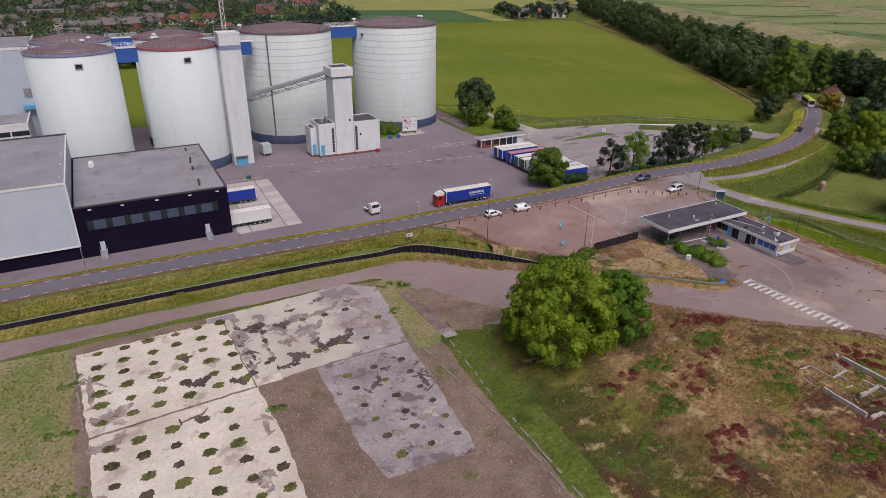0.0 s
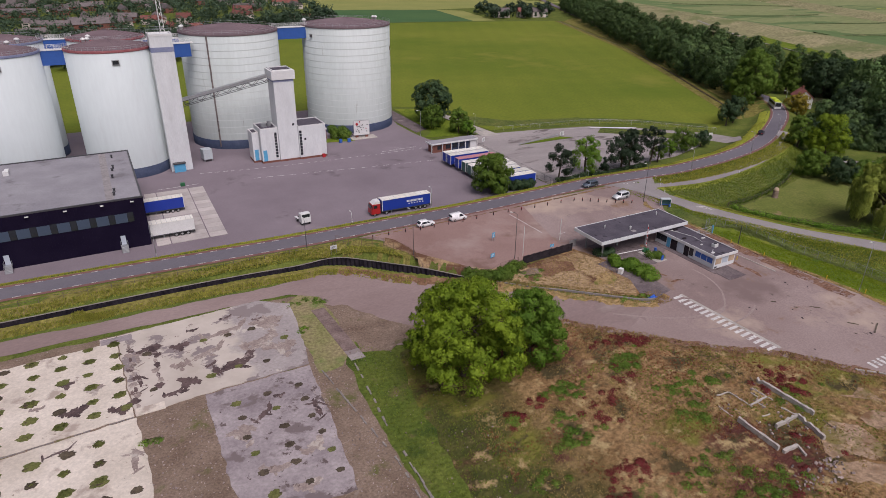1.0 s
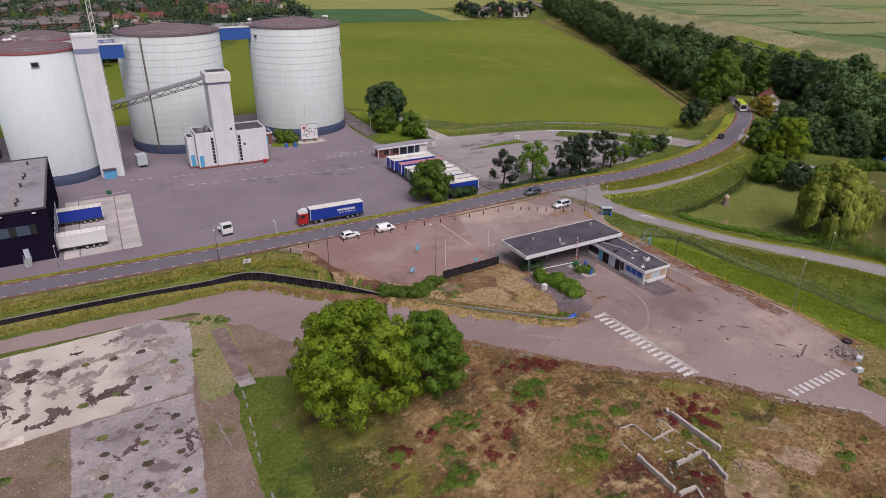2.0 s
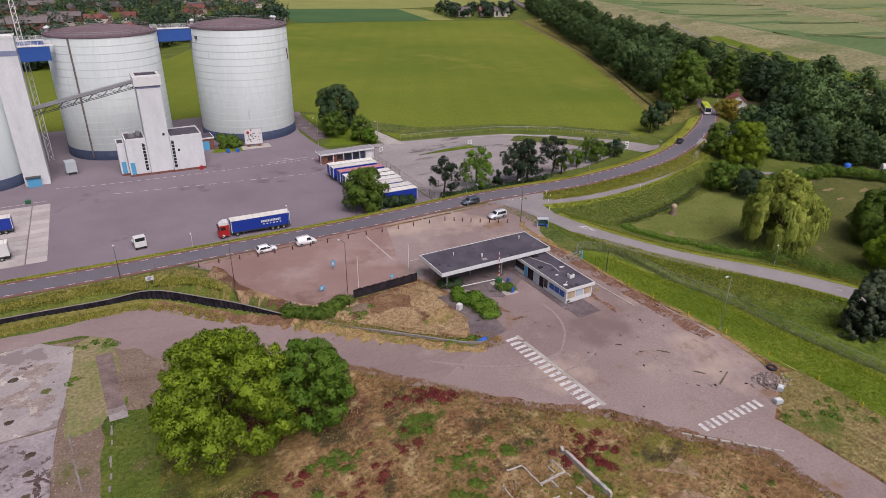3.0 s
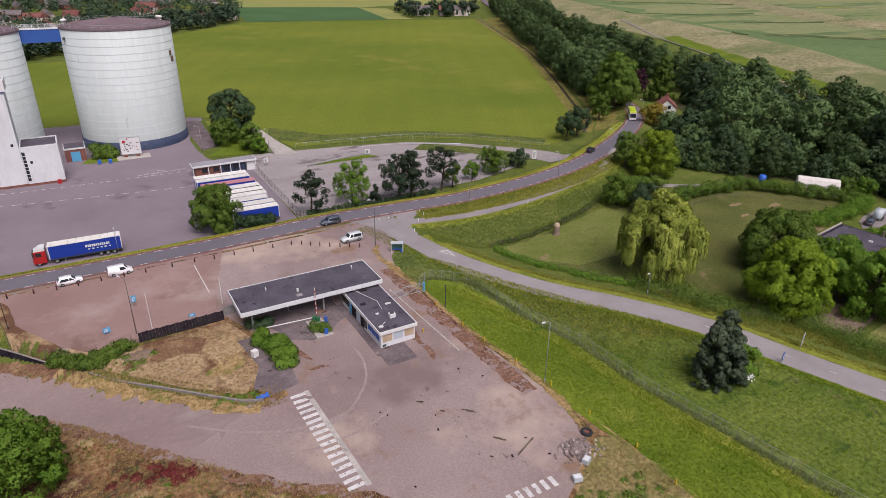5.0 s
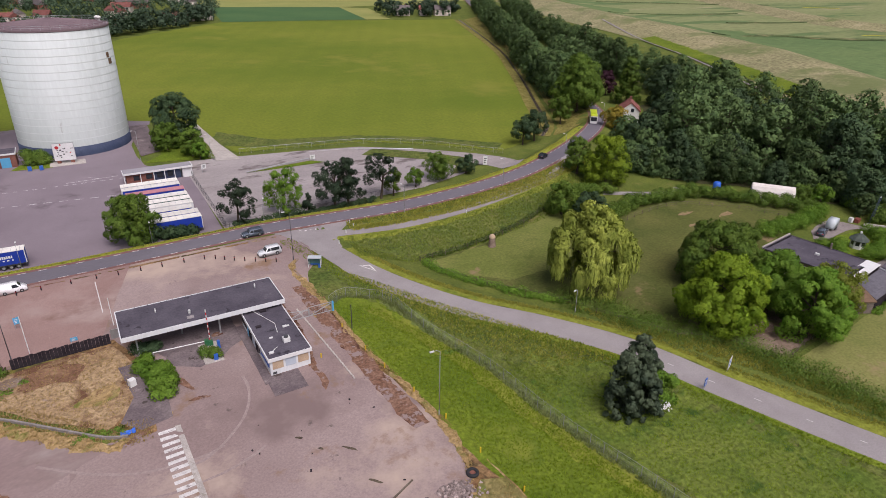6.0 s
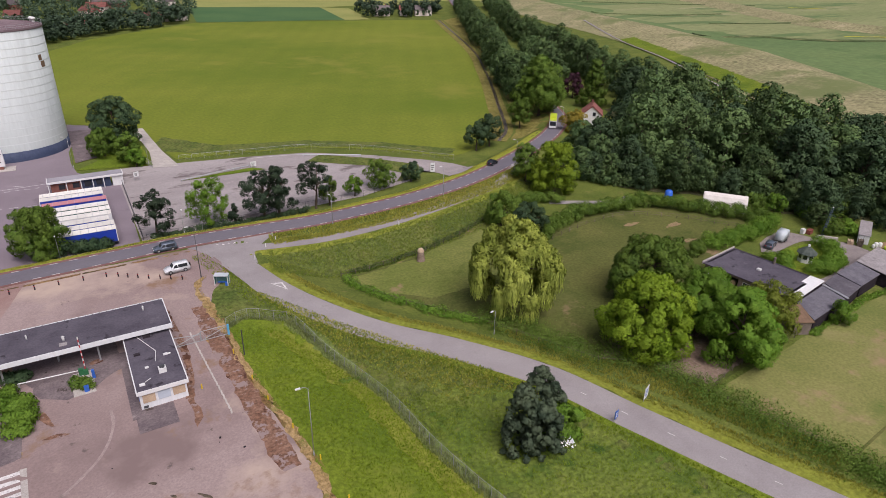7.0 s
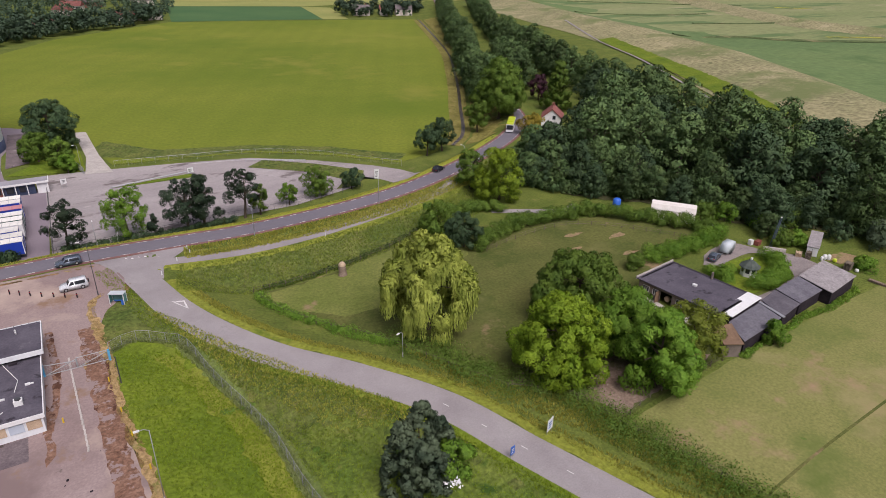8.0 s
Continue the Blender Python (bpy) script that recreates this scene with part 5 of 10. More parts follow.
def patch(name, x, y, rx, ry, turn, z, material, label, seed, parent, n=44):
    """A flake or stain with a ragged outline, a thin layer on a slab."""
    bm = B()
    ring = []
    for i in range(n):
        a = 6.28319 * i / n
        k = 1 + 0.55 * noise.noise((math.cos(a) * 1.6 + seed * 3.1, math.sin(a) * 1.6, seed)) + 0.35 * noise.noise((math.cos(a) * 4.5, math.sin(a) * 4.5 + seed, 2.0))
        k += 0.3 * noise.noise((math.cos(a) * 11, math.sin(a) * 11 + seed, seed * 0.7))
        px, py = rx * k * math.cos(a), ry * k * math.sin(a)
        c_, s_ = math.cos(radians(turn)), math.sin(radians(turn))
        ring.append(bm.verts.new((x + px * c_ - py * s_, y + px * s_ + py * c_, z)))
    mid = bm.verts.new((x, y, z))
    for i in range(n):
        bm.faces.new((ring[i], ring[(i + 1) % n], mid))
    return part(name, bm, material, parent, label)


for i, (x, y, rx, ry, turn, z, dark) in enumerate((
        (16.7, 103.3, 1.7, 2.6, 20, -0.565, 1), (21.1, 102.4, 1.6, 1.5, 0, -0.565, 1), (28.5, 92.8, 4.4, 1.7, 22, -0.565, 1), (20.8, 90.9, 1.6, 2.4, -30, -0.565, 1), (18.4, 89.4, 1.9, 0.7, 10, -0.565, 1),
        (24.6, 98.0, 4.6, 1.0, 24, -0.565, 0), (33.5, 97.0, 3.6, 2.4, 10, -0.565, 0), (28.5, 103.6, 5.2, 1.1, 14, -0.565, 0), (36.4, 103.0, 2.6, 3.4, 0, -0.565, 0), (20.4, 96.4, 1.6, 1.4, 0, -0.565, 0), (30, 108.4, 1.3, 0.6, 10, -0.565, 1), (35, 105.4, 1.0, 0.6, 0, -0.565, 1),
        (36.8, 94.0, 2.2, 3.0, 0, -0.565, 0), (25, 94.4, 1.2, 0.6, 30, -0.565, 1), (23.8, 106.8, 1.2, 0.5, 0, -0.565, 1), (14.2, 95, 0.5, 3.4, 4, -0.565, 1), (14.5, 102, 0.5, 3.0, 4, -0.565, 0),
        (3.9, 99.0, 1.1, 1.2, 0, -0.56, 1), (4.9, 91.4, 2.2, 1.5, 10, -0.56, 1), (11.0, 89.0, 1.8, 1.4, 0, -0.56, 1), (-7.7, 88.4, 3.0, 2.4, 20, -0.56, 0), (-10.4, 97, 0.8, 6, 2, -0.56, 0), (-9, 103, 1.2, 1.0, 0, -0.56, 0), (0.0, 94.6, 1.2, 0.6, 0, -0.56, 0), (7.6, 96, 1.4, 1.6, 0, -0.56, 0),
        (2.7, 82.9, 2.6, 0.35, 14, -0.58, 1), (-8.6, 82.2, 2.8, 1.8, 20, -0.58, 0), (9, 66, 1.6, 2.6, 10, -0.58, 0), (3, 62, 2.4, 1.2, 30, -0.58, 0), (-9.6, 70, 0.9, 4.5, 0, -0.58, 0), (12, 77, 0.8, 3.2, 0, -0.58, 0),
        (32.7, 81.3, 1.0, 0.6, 0, -0.58, 1), (29.5, 78, 2.6, 0.8, 40, -0.58, 1), (25.8, 75, 1.6, 3.0, 10, -0.58, 0), (34, 68, 2.2, 1.3, 30, -0.58, 0), (28, 66.5, 2.4, 1.0, -20, -0.58, 0), (37.0, 76, 0.6, 3.2, 0, -0.58, 1), (31, 61.5, 2.0, 1.2, 0, -0.58, 0))):
    for k in range(4):
        q = (0.62, 0.42, 0.36, 0.28)[k]
        dx, dy = ((0, 0), (0.7, 0.3), (-0.65, 0.35), (0.1, -0.8))[k]
        c_, s_ = math.cos(radians(turn)), math.sin(radians(turn))
        patch("stain", x + dx * rx * c_ - dy * ry * s_, y + dx * rx * s_ + dy * ry * c_, rx * q, ry * q, turn + 40 * k, z + (0.008 if dark else 0.004) + 0.0008 * k, M["stain" if dark else "brown_stain"], "dark bare screed" if dark else "brown dirt film", i * 1.7 + k * 5.3 + 1.3, floor_thing)
for x, y0, y1 in ((13.4, 106.5, 87), (17.0, 100, 90.4)):
    for k in range(int((y0 - y1) / 1.5)):
        patch("stain", x + 0.25 * math.sin(k * 2.1), y0 - 1.5 * k, 0.28 + 0.2 * (k % 3), 0.75, 3, -0.565 + 0.011, M["stain" if k % 2 else "brown_stain"], "dirt-filled joint", 60 + k + x, floor_thing, 14)
# a paler repaired edge and a raised new plate on the flaking slab
part("plate", boxes((9.2, 14.2, 108.7, 110.6, -0.66, -0.548)), M["slab_grey"], floor_thing, "grey mortar patch")
part("plate", boxes((13.0, 17.0, 86.2, 88.0, -0.66, -0.55)), M["slab_pale"], floor_thing, "clean pale patch")
# worn wheel arcs and oil on the gate lot
arcs = thing("tyre_marks", "faint curved tyre marks worn into the lot", "tyre marks", kind="structure")
for line in ([(104.7, 63.5), (108.2, 62.9), (111.8, 65.3), (115, 69.1), (116.6, 73.7), (116.7, 77.4)], [(90.6, 71.7), (95.9, 67.4), (100.3, 64.9), (104, 63.9), (108.2, 63.6), (111.1, 64.2)], [(100.8, 60.1), (104.5, 59.3), (109.9, 59.6), (114, 60.8), (115.6, 61.7)]):
    mark = new("tyre_mark", strip_mesh("tyre_mark", smooth_line(line, 0.8), (-0.2, 0.2), M["tyre_mark"], 0.09, 0.12))
    mark.parent = arcs
keep = rng.uniform(size=len(spots)) < 0.75
weeds("pit_weeds", "green moss and grass growing in the floor pits", spots[keep], 0.62, 3600, 0.11, M["weed_moss"], 3, 0.12)
bm = B()
for a, b, w in (((-12.9, 108.6), (-11.4, 84.8), 0.35), ((40.6, 84.5), (43.1, 60), 0.25), ((43.1, 60), (42.4, 30), 0.25), ((46.2, 85), (44.6, 66), 0.3), ((44.6, 66), (43.9, 40), 0.3), ((-11, 85.0), (12.6, 86.1), 0.12)):
    a, b = Vector((*a, -0.62)), Vector((*b, -0.62))
    n = int((b - a).length / 1.1)
    for i in range(n):
        if rng.uniform() < 0.34:
            continue
        q, r_ = a.lerp(b, (i + 0.04) / n), a.lerp(b, (i + 0.94) / n)
        d = (r_ - q).normalized()
        s = Vector((-d.y, d.x, 0)) * w * rng.uniform(0.3, 0.6)
        j = Vector((rng.uniform(-0.08, 0.08), 0, 0))
        vs = [bm.verts.new(p + j + Vector((0, 0, z))) for z in (-0.3, rng.uniform(0.10, 0.16)) for p in (q - s, r_ - s, r_ + s, q + s)]
        for f in ((3, 2, 1, 0), (4, 5, 6, 7), (0, 1, 5, 4), (1, 2, 6, 5), (2, 3, 7, 6), (3, 0, 4, 7)):
            bm.faces.new([vs[k] for k in f])
single("kerb_stones", bm, M["coping"], "broken rows of concrete kerb stones on the cleared site", "kerb", kind="structure")
plate = thing("concrete_strip", "narrow strip of old concrete plates in thin grass", "concrete strip", kind="structure")
for i in range(6):
    t0, t1 = i / 6, (i + 0.97) / 6
    p0, p1 = Vector((45.0, 103.8, 0)).lerp(Vector((45.9, 84.8, 0)), t0), Vector((45.0, 103.8, 0)).lerp(Vector((45.9, 84.8, 0)), t1)
    bm = B()
    prism(bm, [(p0.x, p0.y), (p0.x + 2.5, p0.y - 0.1), (p1.x + 2.5, p1.y - 0.1), (p1.x, p1.y)], -0.9, -0.56)
    part("plate", bm, M["strip_brown" if i < 5 else "slab_worn"], plate)

# ---- black sheet pile wall and its low continuation ----
wall_thing = thing("retaining_wall", "black corrugated sheet pile wall along the track", "retaining wall", kind="structure")
curve = smooth_line([(-90, 122.8), (-40, 122.6), (12, 122.1), (31, 121.6), (47.6, 120.3), (55, 119.2), (60.7, 114.4), (65.2, 108.9), (69, 104.6), (72, 101), (75.2, 97.2)], 0.5)
bm, cap = B(), B()
low_z = [gz(c.x, c.y - 0.8) for c in curve]
tops = []
for i, c in enumerate(curve):
    tops.append(0.95 + 0.95 * float(ease(46, 60, c.x)) + 0.65 * float(ease(60, 68, c.x)) - 0.15 * float(ease(70, 76, c.x)))
for i, (a, b) in enumerate(zip(curve, curve[1:])):
    d = (b - a).normalized()
    s = Vector((-d.y, d.x, 0))
    o = 0.15 if i % 2 else -0.15
    o2 = -o
    p, q = a + s * o, b + s * o2
    v = [bm.verts.new(w) for w in ((p.x, p.y, low_z[i] - 0.8), (q.x, q.y, low_z[i + 1] - 0.8), (q.x, q.y, tops[i + 1]), (p.x, p.y, tops[i]))]
    bm.faces.new(v)
    if i % 4 == 0 and i + 4 < len(curve):
        e = curve[i + 4]
        dd = (e - a).normalized()
        ss = Vector((-dd.y, dd.x, 0)) * 0.13
        vs = [cap.verts.new((w.x, w.y, z + dz)) for dz in (0.0, 0.09) for w, z in ((a - ss, tops[i]), (e - ss, tops[i + 4]), (e + ss, tops[i + 4]), (a + ss, tops[i]))]
        for f in ((3, 2, 1, 0), (4, 5, 6, 7), (0, 1, 5, 4), (1, 2, 6, 5), (2, 3, 7, 6), (3, 0, 4, 7)):
            cap.faces.new([vs[k] for k in f])
part("sheet_pile", bm, M["sheet_pile"], wall_thing)
part("coping", cap, M["coping"], wall_thing, "grey weathered timber coping")
bm = B()
low_line = smooth_line([(79.4, 92.4), (84.6, 85.6), (91.4, 79.1), (98.2, 72.9), (100.8, 71.8)], 1.2)
for a, b in zip(low_line, low_line[1:]):
    d = (b - a).normalized()
    s = Vector((-d.y, d.x, 0)) * 0.13
    za, zb = gz(a.x - 1, a.y - 1), gz(b.x - 1, b.y - 1)
    vs = [bm.verts.new((w.x, w.y, z)) for k in (0, 1) for w, z in ((a - s, za - 0.3 + 0.72 * k), (b - s, zb - 0.3 + 0.72 * k), (b + s, zb - 0.3 + 0.72 * k), (a + s, za - 0.3 + 0.72 * k))]
    for f in ((3, 2, 1, 0), (4, 5, 6, 7), (0, 1, 5, 4), (1, 2, 6, 5), (2, 3, 7, 6), (3, 0, 4, 7)):
        bm.faces.new([vs[k] for k in f])
single("low_wall", bm, M["coping"], "low weathered grey timber retaining wall at the ramp", "retaining wall", kind="structure")
drape("brown_plot", [(81.2, 92.4), (84, 94), (88, 94.8), (101, 95.4), (103.6, 88.5), (103.4, 80), (98.8, 74.2), (92, 79.8), (85.4, 86.4)], M["plot"], "plot of dead brown and straw grass", 0.11, 1.5, category="ground", rough_edge=0.5)
drape("paved_corner", [(101.2, 88.5), (104.4, 88.5), (106.5, 78), (106.4, 73), (102.5, 72.2), (100.2, 75), (102.4, 80)], M["pad_dark"], "old dark paving round the shrub bed", 0.13, 1.5, category="pavement")

# ---- zebra crossings ----
for a, b, n, w, side, nm in (((105.2, 70.9), (105.9, 50.4), 17, 2.1, 1.0, "zebra_crossing"), ((115.2, 40.5), (127.0, 40.2), 10, 1.6, 1.0, "zebra_crossing")):
    z_thing = thing(nm, "worn white zebra stripes painted on the lot", "road marking", kind="structure")
    a, b = Vector((*a, 0)), Vector((*b, 0))
    d = (b - a).normalized()
    s = Vector((-d.y, d.x, 0)) * w / 2
    for i in range(n):
        p, q = a.lerp(b, (i + 0.2) / n), a.lerp(b, (i + 0.72) / n)
        bm = B()
        bm.faces.new([bm.verts.new((v.x, v.y, gz(v.x, v.y) + 0.115)) for v in (p - s, q - s, q + s, p + s)])
        part("stripe", bm, M["paint_white"], z_thing)
    if n > 12:
        bm = B()
        line = [a.lerp(b, i / 12) + s * 1.35 for i in range(13)]
        off = s.normalized() * 0.35
        for p, q in zip(line, line[1:]):
            bm.faces.new([bm.verts.new((v.x, v.y, gz(v.x, v.y) + 0.11)) for v in (p - off, q - off, q + off, p + off)])
        part("edge_line", bm, M["concrete"], z_thing, "pale line of kerb stones")

# yard markings
for line, on, off, w in (([(40, 196), (57, 193.3), (84, 191.3), (113, 190.6)], 1.2, 1.1, 0.22), ([(53.4, 184.4), (80, 180.4), (108.8, 176.4)], 2.0, 1.6, 0.22)):
    dashes("yard_dashes", line, 0, w, on, off, M["paint_white"], "dashed white line painted on the yard", 0.09)
for a, b in (((27, 186.2), (38, 186.6)), ((98, 192.6), (111, 193.2)), ((103.6, 195.2), (106.2, 192.9))):
    dashes("yard_line", [a, b], 0, 0.2, 99, 0.1, M["paint_white"], "white line painted on the yard", 0.09)
for a, b in (((100.4, 119.6), (100.7, 106.8)), ((103.4, 104.3), (105.6, 104.3))):
    dashes("lot_line", [a, b], 0, 0.16, 99, 0.1, M["paint_white"], "thin white line painted on the lot", 0.13)
dashes("bay_line", [(165, 191), (182, 186.8), (197, 177.5)], 0, 0.25, 99, 0.1, M["paint_white"], "white edge line on the access road", 0.12)
for i, (x, y, rx, ry, turn, mt, lb) in enumerate(((93.5, 90.5, 4.5, 2.2, -10, "brown_soil", "bare rusty soil in the fenced plot"), (98.5, 82.5, 2.6, 2.0, 40, "edge_straw", "heap of pale straw in the fenced plot"), (87.5, 91.8, 2.2, 1.6, 0, "dirt", "bare trodden soil in the fenced plot"))):
    pts = []
    for k in range(26):
        a = 6.28319 * k / 26
        q = 1 + 0.5 * noise.noise((math.cos(a) * 1.5 + i * 3.3, math.sin(a) * 1.5, 0.4))
        u, v = rx * q * math.cos(a), ry * q * math.sin(a)
        pts.append((x + u * math.cos(radians(turn)) - v * math.sin(radians(turn)), y + u * math.sin(radians(turn)) + v * math.cos(radians(turn))))
    drape("bare_patch", pts, M[mt], lb, 0.125 + 0.006 * i, 1.5, category="ground", rough_edge=0.5)
SOUTH_EDGE = [(66, 91.8), (78.6, 79), (85.7, 69.4), (91.5, 63.2), (95.9, 58), (107.6, 48.2), (112, 41.5), (118.6, 33.9), (119.5, 28), (121, 5)]
ribbon("soil_rim", SOUTH_EDGE, (-1.1, -0.3, 0.4), M["rust_moss"], "crumbling soil rim between waste ground and lot", 0.1, 0.6, "ground", 0.9)
drape("canopy_ground", [(104.6, 96.4), (119, 96.6), (119, 87), (115.6, 84), (112, 82.4), (108.6, 84.6), (107.4, 87.8)], M["pad_dark"], "stained dark paving and leaf litter under the canopy", 0.1, 1.5, category="pavement", rough_edge=0.9)
for cx, cy, w, d_, turn in ((109.3, 79.6, 5.2, 1.2, -62), (110.2, 75.2, 3.4, 1.0, -10), (101.8, 71.2, 4.2, 1.2, 35), (115.8, 90.4, 2.4, 1.4, 10)):
    pts = []
    for i in range(16):
        a = 6.28319 * i / 16
        q = 0.5 * (0.8 + 0.5 * noise.noise((cx + math.cos(a), cy + math.sin(a), i * 0.2)))
        u, v = w * q * math.cos(a), d_ * q * math.sin(a)
        pts.append((cx + u * math.cos(radians(turn)) - v * math.sin(radians(turn)), cy + u * math.sin(radians(turn)) + v * math.cos(radians(turn))))
    drape("moss_patch", pts, M["rust_moss"], "rust-brown moss patch on the paving", 0.14, 1.0, category="moss", rough_edge=0.4)
drape("dark_bay", [(119.1, 250.9), (126.1, 249.9), (125.1, 212.9), (119.2, 209.6)], M["pad_dark"], "dark newer asphalt bay beside the silo lawn", 0.16, 4, category="pavement")
ribbon("straw_strip", [(76.4, 95.2), (79.9, 91), (84.2, 85.2), (91, 78.6), (97.6, 72.6), (100.4, 71.2)], (-2.3, -1.4, -0.6, 0.0), M["edge_straw"], "pale straw strip below the low wall", 0.1, 0.6, "grass", 0.9)
drape("stony_apron", [(47.6, 106), (51, 103.5), (55, 96), (60, 88.5), (58.5, 85.6), (53, 84), (48.6, 86.5)], M["dirt"], "stony dirt beside the track", 0.085, 1.5, category="ground", rough_edge=1.3)
drape("fence_verge", [(67.8, 121), (69.4, 118.4), (70.2, 113.6), (70.4, 110.6), (73, 106.4), (76.6, 100.4), (80.4, 96.4), (85.4, 96.6), (84.6, 95.4), (79.8, 95.2), (76.2, 97.8), (72.6, 101.6), (69.6, 106), (68.6, 112), (66, 117)], M["plot"], "dry straw between the fence and the paving", 0.13, 1.0, category="grass", rough_edge=0.3)
drape("wall_end_growth", [(71, 99), (74.6, 97.2), (78.6, 93), (79.6, 90.6), (77, 90), (73.5, 94)], M["brown_soil"], "bare red-brown soil at the end of the black wall", 0.1, 1.0, category="ground", rough_edge=0.6)
ribbon("wall_foot_soil", [(56, 117.6), (60, 113.7), (64.6, 108.2), (71.4, 100.5), (75, 96.6)], (-2.4, -1.0, -0.1), M["brown_soil"], "red-brown soil at the foot of the wall bend", 0.09, 0.6, "ground", 0.7)


# ---- factory ----
def silo(x, y, r, h, wall, rim, label, hatch=0.0, vents=(), rings=12, seed=1):
    """A tall round store: plinth, ringed wall, shallow ribbed roof, rail."""
    t = thing("silo", label, "silo", pose(x, y, 0), "sugar silos")
    bm = B()
    lathe(bm, [(r * 1.012, -0.3), (r * 1.012, 3.0), (r * 0.99, 3.02)], 72)
    part("plinth", bm, M["navy_plinth"], t, "dark blue steel plinth", True)
    bm = B()
    lathe(bm, [(r, 3.0), (r, h - 0.5), (r - 0.2, h - 0.4)], 96)
    part("wall", bm, wall, t, "", True)
    for i in range(1, rings if rings > 4 else 1):
        bm = B()
        z = 3 + (h - 3.6) * i / rings
        lathe(bm, [(r + 0.002, z - 0.13), (r + 0.012, z - 0.08), (r + 0.012, z + 0.08), (r + 0.002, z + 0.13)], 96)
        part("weld_band", bm, M["silo_joint"], t, "", True)
    bm = B()
    lathe(bm, [(r + 0.03, h - 0.62), (r + 0.16, h - 0.5), (r + 0.16, h), (r - 0.4, h + 0.05)], 96)
    part("rim", bm, rim, t)
    bm = B()
    lathe(bm, [(r - 0.3, h), (r * 0.7, h + 0.62), (r * 0.35, h + 1.35), (0.5, h + 1.95), (0.05, h + 2.0)], 48)
    part("roof", bm, M["silo_roof"], t, "dull brown ribbed sheet roof", True)
    bm = B()
    for i in range(32):
        a = 6.28319 * i / 32
        tube(bm, (0.6 * math.cos(a), 0.6 * math.sin(a), h + 1.96), ((r - 0.3) * math.cos(a), (r - 0.3) * math.sin(a), h + 0.07), 0.06, 0.06, 4, False)
    part("roof_ribs", bm, M["silo_roof"], t, "thin raised roof ribs")
    bm = B()
    n = 40
    for i in range(n):
        a, b = 6.28319 * i / n, 6.28319 * (i + 1) / n
        p, q = [(math.cos(v) * (r + 0.05), math.sin(v) * (r + 0.05)) for v in (a, b)]
        tube(bm, (*p, h - 0.1), (*p, h + 1.1), 0.035, 0.035, 4, False)
        for z in (h + 0.6, h + 1.1):
            tube(bm, (*p, z), (*q, z), 0.03, 0.03, 4, False)
    part("railing", bm, M["steel"], t, "thin grey rim railing")
    if hatch:
        a = radians(hatch)
        m = Matrix.Rotation(a, 4, "Z")
        bm = B()
        box(bm, r - 0.3, r + 0.12, -0.75, 0.75, h - 3.6, h - 2.6, m)
        frame_bm = B()
        for row in ((r, r + 0.2, -0.95, -0.75, h - 3.8, h - 2.4), (r, r + 0.2, 0.75, 0.95, h - 3.8, h - 2.4), (r, r + 0.2, -0.75, 0.75, h - 2.6, h - 2.4), (r, r + 0.2, -0.75, 0.75, h - 3.8, h - 3.6)):
            box(frame_bm, *row, m)
        part("hatch", bm, M["glass"], t, "small dark hatch opening")
        part("hatch_frame", frame_bm, M["steel"], t)
    for a in vents:
        a = radians(a)
        bm = B()
        lathe(bm, [(0.45, h), (0.45, h + 0.9), (0.8, h + 0.95), (0.7, h + 1.35), (0.3, h + 1.6), (0.02, h + 1.65)], 14, math.cos(a) * (r - 1.2), math.sin(a) * (r - 1.2))
        part("vent", bm, M["lamp_white"], t, "white roof vent cowl", True)
    return t


silo(-5.6, 211, 11.4, 36.2, M["silo"], M["blue_rim"], "tall white sheet-clad silo with grey-blue rim", -82, (70,), 4, 1)
silo(22.6, 211, 11.4, 36.2, M["silo"], M["red_rim"], "tall white sheet-clad silo with faded red rim", -86, (125, 118), 4, 2)
silo(-5.4, 239.4, 11.4, 35.8, M["silo"], M["blue_rim"], "tall white silo in the back row with grey rim", 0, (-60,), 4, 3)
silo(23.3, 239.4, 11.4, 35.8, M["silo"], M["red_rim"], "tall white silo in the back row with red rim", 0, (-120,), 4, 4)
big = silo(60.5, 233, 16, 37.0, M["silo_old"], M["silo_roof"], "wide grey-streaked silo with a dark downpipe", 0, (165, 172), 15, 5)
bm = B()
a = radians(-126)
tube(bm, (16.25 * math.cos(a), 16.25 * math.sin(a), 1), (16.25 * math.cos(a), 16.25 * math.sin(a), 36.4), 0.24, 0.24, 8)
part("downpipe", bm, M["rusty_pipe"], big, "rust-stained brown pipe")
big4 = silo(102.9, 234.8, 16.1, 37.2, M["silo_old"], M["silo_roof"], "wide grey-streaked silo with weathered weld bands", 0, (160, 165, 20, 25), 15, 6)
bm = boxes((-15.6, -14.9, -6.3, -5.6, 33.6, 34.4))
part("box_lamp", bm, M["dark_steel"], big4)


bm = B()
for k, (a0, a1, z0, z1) in enumerate(((-35, -29.5, 27.8, 29.4), (-33, -26, 25.8, 27.5))):
    rows_ = [[bm.verts.new((16.14 * math.cos(radians(a)), 16.14 * math.sin(radians(a)), z)) for z in (z0, z1)] for a in np.linspace(a0, a1, 5)]
    for p, q in zip(rows_, rows_[1:]):
        bm.faces.new((p[0], q[0], q[1], p[1]))
part("emblem", bm, M["orange_roof"], big4, "faded orange emblem high on the silo wall")


